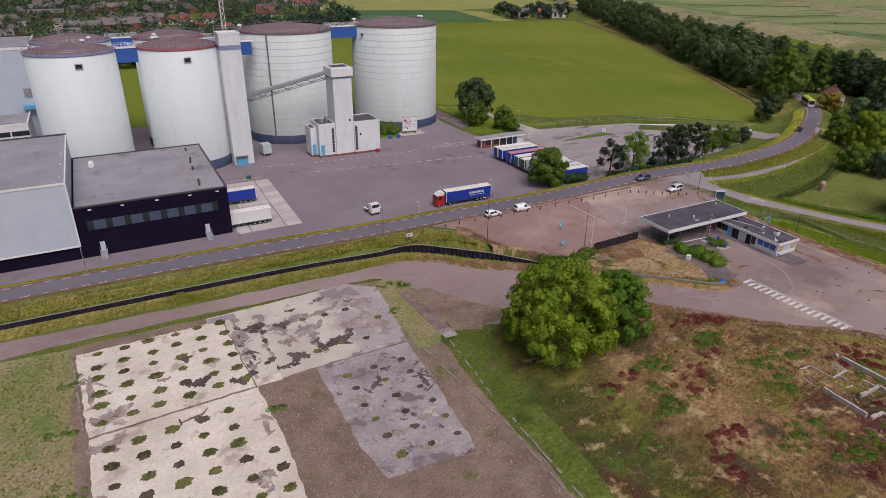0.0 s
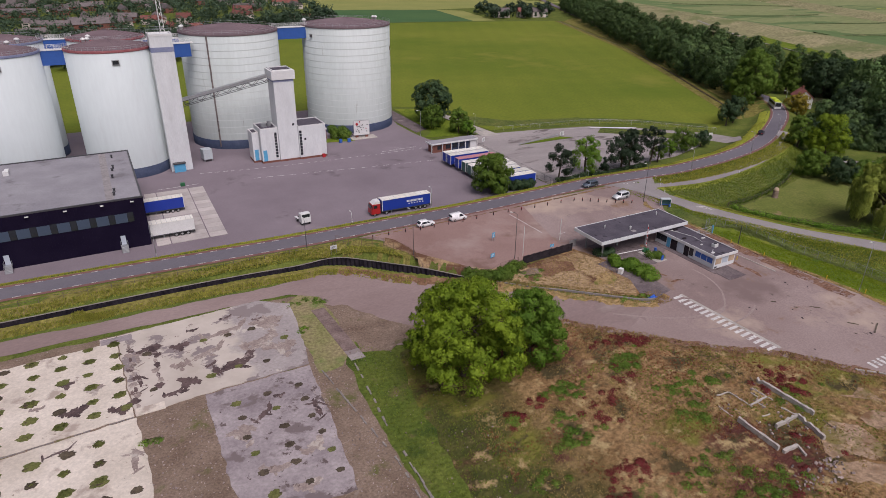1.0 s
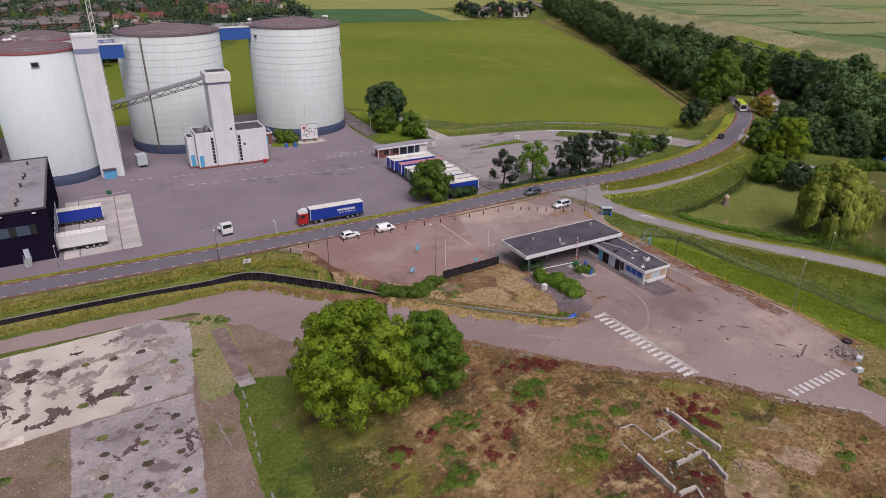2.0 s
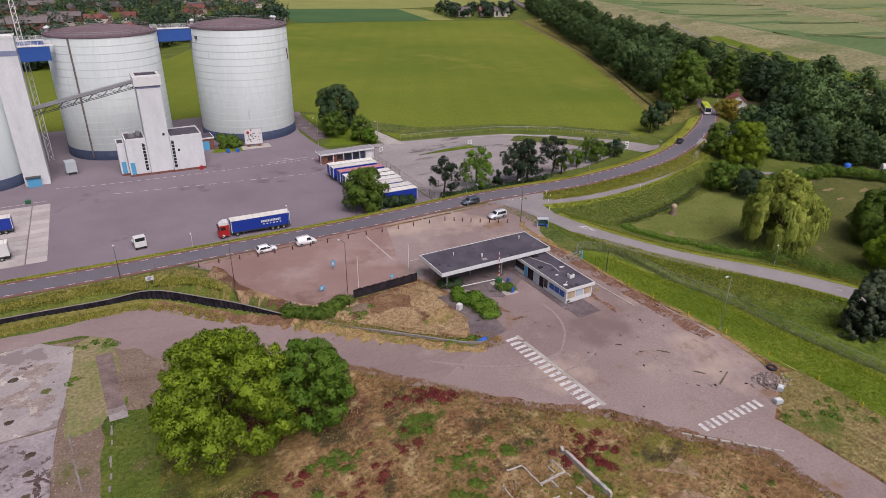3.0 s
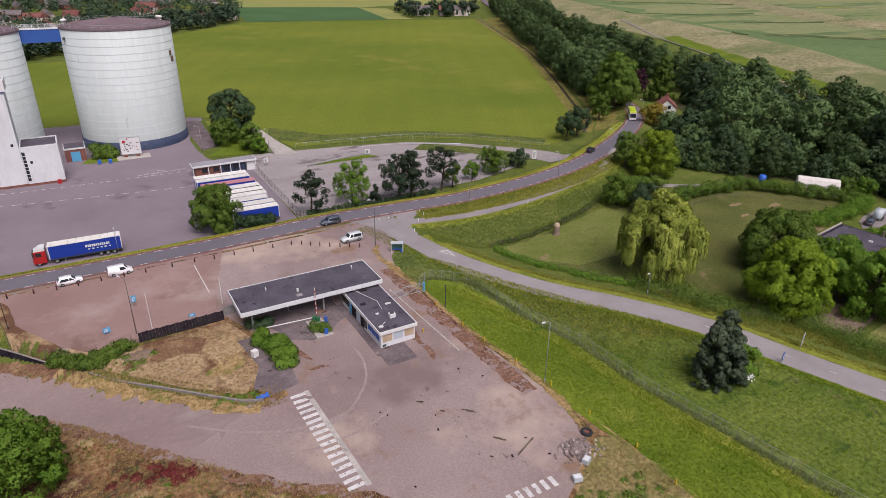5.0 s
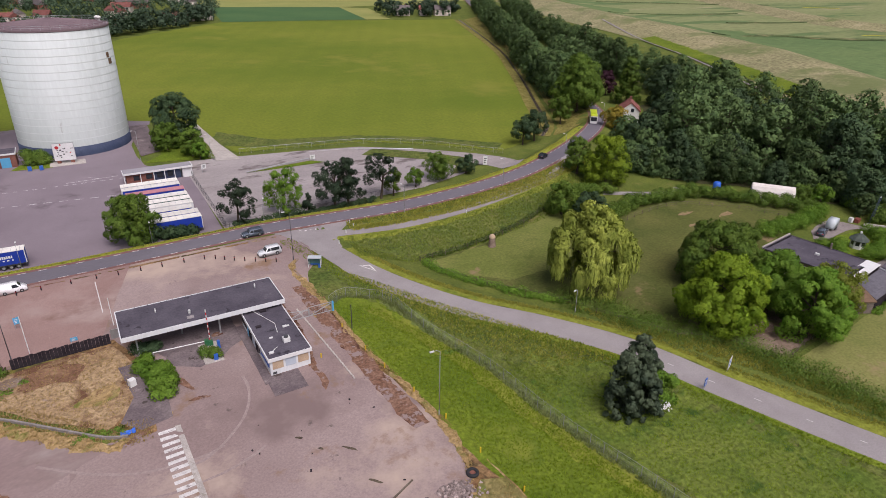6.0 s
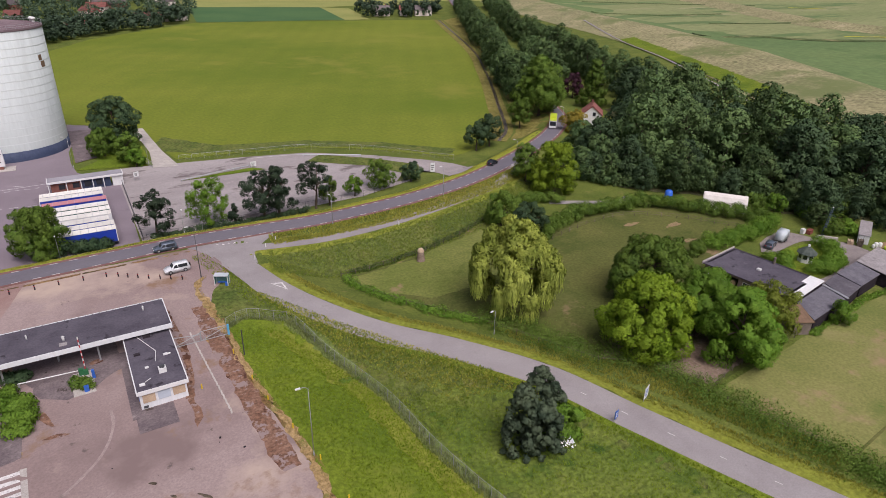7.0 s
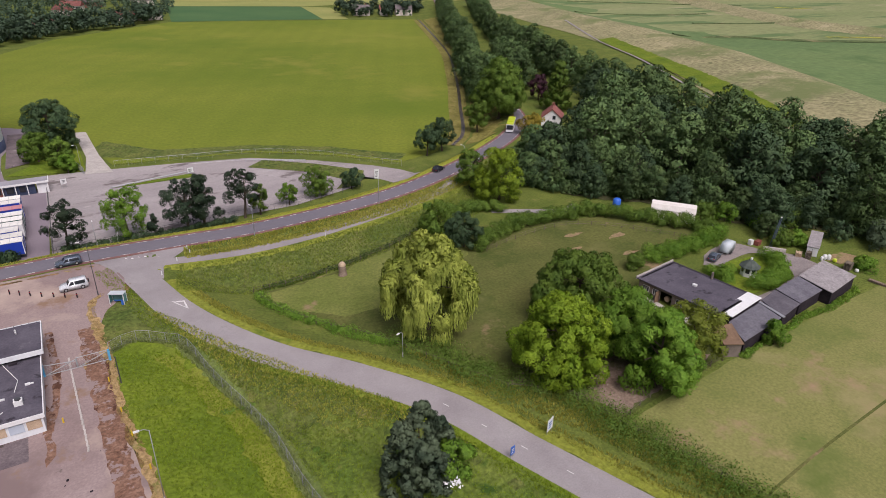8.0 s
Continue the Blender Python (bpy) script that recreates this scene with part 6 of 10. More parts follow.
def bridge(x0, x1, y, w, z0, z1, label):
    t = thing("silo_bridge", label, "bridge", pose(0, y, 0), "bridges between silos")
    bm = boxes((x0, x1, -w / 2, w / 2, z0, z1))
    soften(bm, 0.06)
    part("body", bm, M["blue"], t)
    part("deck", boxes((x0 - 1, x1 + 1, -w / 2 - 0.15, w / 2 + 0.15, z1, z1 + 0.14)), M["white"], t, "white deck edge")
    bm = B()
    for s in (-w / 2 + 0.1, w / 2 - 0.1):
        n = max(3, round((x1 - x0) / 1.5))
        for i in range(n + 1):
            x = x0 - 0.5 + (x1 - x0 + 1) * i / n
            tube(bm, (x, s, z1 + 0.1), (x, s, z1 + 1.25), 0.04, 0.04, 5, False)
        for z in (z1 + 0.65, z1 + 1.25):
            tube(bm, (x0 - 0.5, s, z), (x1 + 0.5, s, z), 0.045, 0.045, 5, False)
    part("railing", bm, M["lamp_white"], t, "white walkway railing")


bridge(4.6, 12.4, 211, 3.0, 32.0, 35.9, "bright blue enclosed conveyor bridge between two silos")
bridge(4.8, 13.2, 239, 3.0, 32.0, 35.6, "bright blue conveyor bridge between the back silos")
bridge(75.5, 88, 234, 3.2, 32.8, 36.6, "bright blue conveyor bridge between the wide silos")
bridge(32.5, 46, 222, 3.0, 30.6, 34.6, "bright blue conveyor bridge behind the lift tower")
bridge(33, 45.5, 236, 2.6, 31.5, 34.6, "blue conveyor bridge to the wide silo")
lift = thing("lift_tower", "tall white clad elevator tower beside the silos", "tower", pose(0, 0, 0))
bm = boxes((32.9, 39.0, 201.6, 207.6, 0, 39.4))
soften(bm, 0.08)
part("shaft", bm, M["offwhite"], lift)
part("band", boxes((32.84, 39.06, 201.54, 207.66, 34.9, 36.2)), M["blue_rim"], lift, "grey-blue band near the top")
part("parapet", boxes((32.8, 39.1, 201.5, 201.8, 39.2, 39.8), (32.8, 39.1, 207.4, 207.7, 39.2, 39.8), (32.8, 33.1, 201.8, 207.4, 39.2, 39.8), (38.8, 39.1, 201.8, 207.4, 39.2, 39.8)), M["white"], lift)
porch = part("porch", boxes((33.6, 36.8, 200.2, 201.58, 0, 2.6)), M["light_blue"], lift, "light blue door porch")
part("porch_roof", boxes((33.4, 37.0, 199.9, 201.58, 2.6, 2.8)), M["dark_steel"], lift)
for y in (201.6, 207.6):
    for x in (32.9, 36, 39):
        bm = B()
        tube(bm, (x, y, 39.6), (x, y, 41.2), 0.05, 0.05, 5)
        part("rail_post", bm, M["steel"], lift)
    for z in (40.4, 41.2):
        bm = B()
        tube(bm, (32.9, y, z), (39, y, z), 0.04, 0.04, 5)
        part("rail", bm, M["steel"], lift)
mast = thing("lattice_mast", "slender white lattice radio mast behind the silos", "mast", pose(39, 226, 0))
bm = B()
for i in range(3):
    a = 2.0944 * i
    tube(bm, (0.9 * math.cos(a), 0.9 * math.sin(a), 0), (0.7 * math.cos(a), 0.7 * math.sin(a), 52), 0.1, 0.08, 5)
    b = a + 2.0944
    for z in range(0, 52, 2):
        tube(bm, (0.85 * math.cos(a), 0.85 * math.sin(a), z), (0.85 * math.cos(b), 0.85 * math.sin(b), z + 2), 0.05, 0.05, 4, False)
part("lattice", bm, M["lamp_white"], mast)

# inclined conveyor
conv = thing("inclined_conveyor", "grey steel lattice conveyor gallery sloping between towers", "conveyor")
p0, p1 = Vector((39.0, 205.4, 19.2)), Vector((66.2, 203.4, 25.2))
d = (p1 - p0).normalized()
s = Vector((-d.y, d.x, 0)).normalized() * 1.0
bm = B()
up = Vector((0, 0, 1))
for q0, q1 in ((-s, s),):
    vs = [bm.verts.new(p + o + up * z) for z in (0.9, 1.6) for p, o in ((p0, -s), (p1, -s), (p1, s), (p0, s))]
    for f in ((3, 2, 1, 0), (4, 5, 6, 7), (0, 1, 5, 4), (1, 2, 6, 5), (2, 3, 7, 6), (3, 0, 4, 7)):
        bm.faces.new([vs[k] for k in f])
part("belt_housing", bm, M["steel"], conv, "grey belt housing")
bm = B()
n = 14
for o in (-s, s):
    tube(bm, p0 + o - up * 0.7, p1 + o - up * 0.7, 0.09, 0.09, 5)
    tube(bm, p0 + o + up * 0.8, p1 + o + up * 0.8, 0.09, 0.09, 5)
    for i in range(n):
        a, b = p0.lerp(p1, i / n), p0.lerp(p1, (i + 1) / n)
        lo, hi = (-0.7, 0.8) if i % 2 else (0.8, -0.7)
        tube(bm, a + o + up * lo, b + o + up * hi, 0.07, 0.07, 5, False)
part("lattice", bm, M["dark_steel"], conv, "dark lattice girders")

# intake building
intake = thing("intake_building", "white rendered intake building with a tall head tower", "industrial building")
for nm, row, lb in (("tower", (65.0, 71.2, 197, 204, 0.7, 28.2), ""), ("annex", (59.4, 64.9, 197.3, 206, 0.7, 10.8), ""), ("annex", (71.3, 80.2, 196.6, 206.5, 0.7, 10.6), ""), ("side_porch", (57.2, 59.3, 199.4, 205, 0.7, 9.4), "")):
    bm = boxes(row)
    soften(bm, 0.05)
    part(nm, bm, M["offwhite"], intake, lb)
    x0, x1, y0, y1, z0, z1 = row
    part("plinth", boxes((x0 - 0.04, x1 + 0.04, y0 - 0.04, y1 + 0.04, 0, 0.7)), M["brick"], intake, "red-brown brick plinth")
    part("roof", boxes((x0 + 0.3, x1 - 0.3, y0 + 0.3, y1 - 0.3, z1 - 0.02, z1 + 0.03)), M["bitumen_dark"], intake, "dark bitumen roof")
    part("parapet", boxes((x0, x1, y0, y0 + 0.28, z1 + 0.004, z1 + 0.3), (x0, x1, y1 - 0.28, y1, z1 + 0.004, z1 + 0.3), (x0, x0 + 0.28, y0 + 0.28, y1 - 0.28, z1 + 0.004, z1 + 0.3), (x1 - 0.28, x1, y0 + 0.28, y1 - 0.28, z1 + 0.004, z1 + 0.3)), M["white"], intake)
part("head", boxes((64.5, 71.7, 196.6, 204.4, 25.6, 28.19)), M["white"], intake, "white head house overhang")
part("band", boxes((64.95, 71.25, 196.95, 204.05, 24.9, 25.6)), M["blue_rim"], intake, "grey-blue band")
for x0 in (63.7, 71.5):
    win = part("window_strip", boxes((x0, x0 + 0.75, 196.50 if x0 > 70 else 197.2, 197.4, 1.4, 9.6)), M["glass"], intake, "tall strip of dark windows")
    for i in range(9):
        bm = B()
        box(bm, x0 - 0.02, x0 + 0.77, 196.44 if x0 > 70 else 197.14, 197.36, 1.4 + i * 1.0, 1.52 + i * 1.0)
        part("bar", bm, M["white"], win)
for y0, x0, x1 in ((199.36, 57.6, 58.8), (197.24, 59.8, 61.0)):
    part("door", boxes((x0, x1, y0, y0 + 0.2, 0.72, 4.2)), M["light_blue"], intake, "tall light blue door")
part("window", boxes((69.6, 70.2, 196.94, 197.2, 11.2, 11.9)), M["glass"], intake)
part("window", boxes((73.0, 73.6, 196.54, 196.9, 6.2, 6.9)), M["glass"], intake)
bm = B()
tube(bm, (61.6, 201, 10.8), (61.6, 201, 12.0), 0.9, 0.9, 12)
tube(bm, (63.4, 201.5, 10.8), (63.4, 201.5, 12.4), 0.6, 0.6, 12)
part("roof_tank", bm, M["steel"], intake)
single("red_box", boxes((78.2, 79.2, 195.2, 195.9, 0.1, 1.2)), M["truck_red"], "small red hydrant cabinet before the intake building", "cabinet")
hop = thing("container_box", "pale steel container on legs beside the lift tower", "container", pose(44.4, 208.6, 0.06, 0, 0, 8))
part("body", boxes((-1.4, 1.4, -1.6, 1.6, 0.8, 3.9)), M["grey_plastic"], hop)
for x in (-1.2, 1.2):
    for y in (-1.4, 1.4):
        part("leg", boxes((x - 0.1, x + 0.1, y - 0.1, y + 0.1, 0, 0.8)), M["steel"], hop)
shed = thing("brick_shed", "low brown brick shed with a blue roller door", "shed", pose(0, 0, 0))
part("wall", boxes((81.0, 86.5, 215.5, 222, 0, 4.0)), M["brick"], shed)
part("roof", boxes((81.0, 86.5, 215.5, 222, 4.0, 4.16)), M["bitumen_dark"], shed)
part("fascia", boxes((80.85, 86.65, 215.35, 215.5, 3.8, 4.26), (80.85, 81.0, 215.5, 222, 3.8, 4.26), (86.5, 86.65, 215.5, 222, 3.8, 4.26)), M["white"], shed, "white roof edge")
part("door", boxes((82.5, 85.0, 215.4, 215.5, 0.1, 3.0)), M["light_blue"], shed)

# warehouse
house = thing("warehouse", "long black warehouse with a flat grey roof and window band", "warehouse")
bm = boxes((-10.3, 21.6, 148.2, 188.4, 0, 11.5))
part("wall", bm, M["black_clad"], house, "black profiled sheet wall")
bm = B()
for i in range(52):
    x = -9.9 + i * 0.61
    box(bm, x, x + 0.16, 148.13, 148.2, 0.2, 11.4)
for i in range(65):
    y = 148.6 + i * 0.61
    box(bm, 21.6, 21.67, y, y + 0.16, 4.6 if y < 176 else 0.2, 11.4)
part("wall_ribs", bm, M["black_clad"], house)
part("roof", boxes((-9.9, 21.3, 148.5, 188.1, 11.4, 11.62)), M["bitumen"], house, "grey patched bitumen roof")
part("parapet", boxes((-10.3, 21.68, 148.12, 148.5, 11.5, 11.85), (-10.3, 21.68, 188.1, 188.48, 11.5, 11.85), (21.3, 21.68, 148.5, 188.1, 11.5, 11.85)), M["dark_steel"], house)
for i in range(8):
    x = -8.2 + i * 3.72
    part("window", boxes((x, x + 1.25, 148.08, 148.22, 6.3, 8.5)), M["glass"], house, "dark window")
    if i < 7:
        part("panel", boxes((x + 1.28, x + 3.69, 148.09, 148.22, 6.3, 8.4)), M["blue_grey_panel"], house, "blue-grey panel")
for x in (-6.6, 15.6):
    door = part("door", boxes((x, x + 1.0, 148.02, 148.18, 1.2, 3.3)), M["grey_clad"], house, "grey steel door")
    stair = part("landing", boxes((x - 0.2, x + 1.2, 147.0, 148.0, 1.0, 1.2)), M["steel"], house, "small grey steel stair landing")
    for k in range(5):
        part("step", boxes((x - 0.2, x + 1.2, 146.75 - 0.25 * k, 147.0 - 0.25 * k, 0.8 - 0.2 * k, 1.0 - 0.2 * k)), M["steel"], stair)
    for xx in (x - 0.2, x + 1.2):
        for p, q in (((xx, 145.8, 0), (xx, 145.8, 1.1)), ((xx, 147.9, 1.2), (xx, 147.9, 2.2)), ((xx, 145.8, 1.1), (xx, 147.0, 2.1))):
            bm = B()
            tube(bm, p, q, 0.03, 0.03, 5)
            part("handrail" if p[1] != q[1] else "post", bm, M["steel"], stair)
for y in (151.5, 156.6, 162, 167, 172):
    part("dock_door", boxes((21.58, 21.72, y - 1.5, y + 1.5, 0.9, 4.4)), M["grey_clad"], house, "grey dock door")
for x, y, hgt in ((16.2, 152, 0.7), (16.4, 154.5, 0.7), (16.6, 165, 0.8), (16.9, 171, 0.6), (17.2, 173, 0.8), (17.4, 183, 0.7)):
    bm = B()
    tube(bm, (x, y, 11.6), (x, y, 11.6 + hgt), 0.22, 0.22, 8)
    tube(bm, (x, y, 11.6 + hgt), (x, y, 11.75 + hgt), 0.34, 0.3, 8)
    part("roof_pipe", bm, M["dark_steel"], house, "dark roof vent pipe", True)
part("roof_unit", boxes((-6.4, -5.2, 178, 179.4, 11.6, 12.6), (-6.3, -5.4, 180, 182.4, 11.6, 12.2)), M["lamp_white"], house, "white roof ventilation unit")
part("roof_seam", boxes((14.4, 16.0, 149, 188, 11.62, 11.64)), M["cement_sheet"], house, "pale strip of newer roofing")
for x in (-7.4, -1, 6, 13, 19):
    part("lamp", boxes((x, x + 0.7, 147.7, 148.1, 10.9, 11.05)), M["lamp_white"], house)
tall = thing("high_hall", "tall pale grey clad hall on a black base", "industrial hall")
part("base", boxes((-60, -10.4, 148.0, 190.2, 0, 3.2)), M["black_clad"], tall, "black base band")
bm = boxes((-60, -10.35, 147.6, 190.2, 3.2, 17.6))
part("wall", bm, M["grey_clad"], tall)
part("trim", boxes((-60, -10.2, 147.5, 147.7, 17.3, 17.75), (-60, -10.2, 147.5, 147.7, 3.1, 3.45), (-10.5, -10.2, 147.5, 147.7, 3.45, 17.3), (-10.5, -10.2, 147.7, 190.3, 17.3, 17.75)), M["white"], tall, "pale corner trim")
part("roof", boxes((-60, -10.5, 147.7, 190.0, 17.6, 17.66)), M["bitumen"], tall, "grey bitumen roof")
part("edge", boxes((-60, -10.2, 190.05, 190.4, 17.2, 18.0)), M["dark_steel"], tall)
for x, y in ((-11.4, 152), (-11.4, 162), (-11.4, 171), (-11.4, 180)):
    part("roof_lamp", boxes((x, x + 0.25, y, y + 0.25, 17.66, 18.0)), M["lamp_white"], tall)
# older works behind the silos
for nm, lb, x0, x1, y0, y1, hgt, mt in (("factory_hall", "pale grey factory hall behind the silos", -70, -19, 262, 300, 31, "grey_clad"), ("office_block", "white factory offices with bands of dark windows", -70, -22.5, 238, 256, 11, "white"),
                                        ("factory_hall", "light grey works building with a flat roof", -80, -34, 300, 330, 24, "offwhite")):
    f = thing(nm, lb, "industrial building")
    part("wall", boxes((x0, x1, y0, y1, 0, hgt)), M[mt], f)
    part("roof", boxes((x0 + 0.3, x1 - 0.3, y0 + 0.3, y1 - 0.3, hgt, hgt + 0.05)), M["bitumen"], f)
    part("parapet", boxes((x0 - 0.1, x1 + 0.1, y0 - 0.1, y0 + 0.3, hgt - 0.3, hgt + 0.5), (x1 - 0.3, x1 + 0.1, y0 + 0.3, y1, hgt - 0.3, hgt + 0.5)), M["white"], f)
    if mt == "white":
        for z in (3.6, 7.6):
            for i in range(9):
                x = x0 + 1 + i * 5.2
                part("window", boxes((x, x + 4.8, y0 - 0.08, y0, z, z + 1.5)), M["glass"], f)
    elif mt == "grey_clad":
        part("louvre", boxes((x1 - 4.5, x1 - 1.5, y0 - 0.1, y0, 15, 18)), M["cement_sheet"], f, "grey louvre")
        part("canopy", boxes((x1 - 5.5, x1, y0 - 3, y0, 11.4, 12.6)), M["light_blue"], f)
        for x in (x1 - 11, x1 - 13):
            bm = B()
            tube(bm, (x, 270, hgt), (x, 270, hgt + 2.6), 0.4, 0.4, 10)
            part("stack", bm, M["steel"], f)
skip = thing("skip", "yellow steel waste skip behind the silos", "skip", pose(-22.2, 231, 0.06))
bm = B()
side_profile(bm, [(-2.6, 0), (2.6, 0), (3.3, 2.2), (-3.3, 2.2)], -1.3, 1.3)
part("body", bm, M["yellow"], skip)
vat = thing("storage_tank", "pale ribbed storage tank beside the hall", "tank", pose(-29.5, 224, 0))
bm = B()
for i in range(8):
    lathe(bm, [(2.9, i * 1.0), (3.0, i + 0.5), (2.9, i + 1.0)], 24)
part("body", bm, M["grey_plastic"], vat, "", True)
bm = B()
lathe(bm, [(2.9, 8.0), (1.6, 8.6), (0.02, 8.7)], 24)
part("lid", bm, M["dark_steel"], vat, "", True)

# signboard
sign = thing("signboard", "large white advertising board on two posts by the silo", "sign", pose(98.9, 213.0, 0.1, 0, 0, -8))
part("board", boxes((-2.8, 2.8, -0.08, 0.08, 0.9, 6.0)), M["truck_white"], sign)
bm = B()
for row in ((-2.9, 2.9, -0.12, 0.12, 6.0, 6.12), (-2.9, 2.9, -0.12, 0.12, 0.78, 0.9), (-2.9, -2.8, -0.12, 0.12, 0.9, 6.0), (2.8, 2.9, -0.12, 0.12, 0.9, 6.0)):
    box(bm, *row)
part("rim", bm, M["steel"], sign)
rng = np.random.default_rng(8)
for i in range(16):
    x, z = rng.uniform(-2.2, 2.0), rng.uniform(1.4, 5.4)
    w, hh = rng.uniform(0.2, 0.7), rng.uniform(0.15, 0.6)
    part("print", boxes((x, x + w, -0.10, -0.085, z, z + hh)), M["dark_steel"] if i > 1 else M["truck_red"], sign)
bm = B()
tube(bm, (-1.7, -0.13, 4.8), (-1.7, -0.11, 4.8), 0.5, 0.5, 16)
part("emblem", bm, M["truck_red"], sign, "red round emblem")
for x in (-1.8, 1.8):
    part("post", boxes((x - 0.5, x + 0.5, -0.3, 0.3, 0, 0.8)), M["brick"], sign, "brick pier")
single("sign_base", boxes((94.5, 104, 210.2, 215, -0.1, 0.16)), M["concrete"], "pale concrete base under the signboard", "plinth", kind="structure")

# gatehouse of the lorry park
gh = thing("gatehouse", "low brick gatehouse with white posts and a flat roof", "gatehouse")
part("wall", boxes((112.4, 119.5, 183.5, 186.6, 0, 3.0)), M["brick"], gh)
part("blue_wall", boxes((119.55, 126.5, 183.7, 186.6, 0, 3.0)), M["navy_plinth"], gh, "dark blue panel wall")
part("roof", boxes((111.8, 129.6, 182.9, 187.2, 3.12, 3.32)), M["bitumen"], gh, "grey flat roof")
part("fascia", boxes((111.7, 129.7, 182.8, 182.95, 2.9, 3.4), (129.6, 129.75, 182.95, 187.2, 2.9, 3.4), (111.65, 111.8, 182.95, 187.2, 2.9, 3.4)), M["white"], gh, "white fascia")
for x in (111.9, 116, 119.4, 122.2, 124.8, 129.4):
    part("post", boxes((x - 0.1, x + 0.1, 183.0, 183.2, 0, 3.0)), M["white"], gh)
for x0, x1 in ((114.2, 115.7), (117.4, 119.0), (120.2, 121.8), (123, 124.4)):
    part("window", boxes((x0, x1, 183.4, 183.6, 1.0, 2.3)), M["glass"], gh)
part("booth", boxes((126.9, 129.3, 183.4, 186.4, 0, 3.0)), M["white"], gh, "white booth end")

# ---- disused gate: canopy and porter's office ----
canopy = thing("canopy", "wide flat gate canopy, dark felt roof with white fascia", "canopy")
bm = boxes((102.5, 126.9, 89.0, 97.6, 7.35, 7.62))
part("roof", bm, M["bitumen_dark"], canopy, "dark felt roof")
part("fascia", boxes((102.4, 127.0, 88.86, 89.0, 6.95, 7.7), (102.4, 127.0, 97.6, 97.74, 6.95, 7.7), (102.36, 102.5, 89.0, 97.6, 6.95, 7.7), (126.9, 127.04, 89.0, 97.6, 6.95, 7.7)), M["offwhite"], canopy, "white fascia board")
part("soffit", boxes((102.5, 126.9, 89.0, 97.6, 7.2, 7.34)), M["offwhite"], canopy)
for i in range(1, 9):
    x = 102.5 + i * 2.7
    part("felt_lap", boxes((x - 0.03, x + 0.03, 89.1, 97.5, 7.62, 7.63)), M["bitumen_dark"], canopy)
for x, y in ((104.4, 90.6), (104.4, 95.8), (111.2, 93.4), (116.6, 90.6), (116.6, 95.8)):
    part("column", boxes((x - 0.12, x + 0.12, y - 0.12, y + 0.12, gz(x, y) - 0.2, 7.3)), M["pole_grey"], canopy)
for x, y, r_ in ((112.6, 91.6, 0.18), (123.8, 95.2, 0.12), (108.0, 94.5, 0.1)):
    bm = B()
    tube(bm, (x, y, 7.6), (x, y, 8.2), r_, r_, 10)
    tube(bm, (x, y, 8.2), (x, y, 8.4), r_ * 1.4, r_ * 0.6, 10)
    part("roof_vent", bm, M["lamp_white"], canopy, "pale roof vent", True)
part("hatch", boxes((112.0, 113.0, 90.1, 90.9, 7.62, 7.72)), M["cement_sheet"], canopy)
bm = B()
for i in range(25):
    x = 103.4 + i * 0.96
    tube(bm, (x, 97.4, 7.6), (x, 97.4, 7.85), 0.04, 0.04, 4)
part("gutter_stub", bm, M["dark_steel"], canopy)

oz = gz(122, 82)
office = thing("porter_office", "long low porter's office, white panels and boarded windows", "office", pose(0, 0, 0))
x0, x1, y0, y1 = 120.3, 126.3, 75.3, 91.2
part("wall", boxes((x0, x1, y0, y1, oz - 0.6, oz + 2.6)), M["offwhite"], office, "soiled white panels")
part("roof", boxes((x0 - 0.15, x1 + 0.15, y0 - 0.15, y1 - 0.1, oz + 2.9, oz + 3.0)), M["bitumen_dark"], office, "dark patched felt roof")
part("fascia", boxes((x0 - 0.3, x1 + 0.3, y0 - 0.3, y0 - 0.16, oz + 2.5, oz + 3.08), (x0 - 0.3, x0 - 0.16, y0 - 0.16, y1, oz + 2.5, oz + 3.08), (x1 + 0.16, x1 + 0.3, y0 - 0.16, y1, oz + 2.5, oz + 3.08)), M["white"], office, "white fascia board")
for i in range(3):
    xa = x0 + 0.35 + i * 1.9
    part("boarded_window", boxes((xa, xa + 1.6, y0 - 0.06, y0 + 0.05, oz + 1.0, oz + 2.25)), M["board" if i != 1 else "grey_clad"], office, "window boarded with chipboard" if i != 1 else "grey panel door")
part("grille", boxes((x0 + 0.3, x0 + 0.9, y0 - 0.07, y0, oz + 0.2, oz + 0.55)), M["dark_steel"], office)
for i in range(3):
    ya = y0 + 0.5 + i * 1.5
    part("blue_panel", boxes((x0 - 0.07, x0 + 0.05, ya, ya + 1.3, oz + 1.1, oz + 2.2)), M["blue_panel"], office, "bright blue window panel")
for ya, w, z0, mt in ((5.4, 1.0, 0.6, "glass"), (6.6, 1.2, 0.1, "dark_wood"), (8.0, 1.6, 0.3, "grey_clad"), (9.8, 1.7, 0.1, "dark_wood"), (11.7, 0.9, 0.1, "light_blue"), (12.8, 1.6, 0.9, "glass"), (14.5, 1.2, 0.9, "glass")):
    part("panel", boxes((x0 - 0.08, x0 + 0.05, y0 + ya, y0 + ya + w, oz + z0, oz + 2.3)), M[mt], office)
ac = part("air_unit", boxes((123.4, 124.4, 78.2, 79.1, oz + 3.0, oz + 3.7)), M["lamp_white"], office, "white air handling unit")
bm = B()
tube(bm, (123.9, 78.65, oz + 3.7), (123.9, 78.65, oz + 3.95), 0.35, 0.35, 12)
part("fan_cowl", bm, M["dark_steel"], ac)
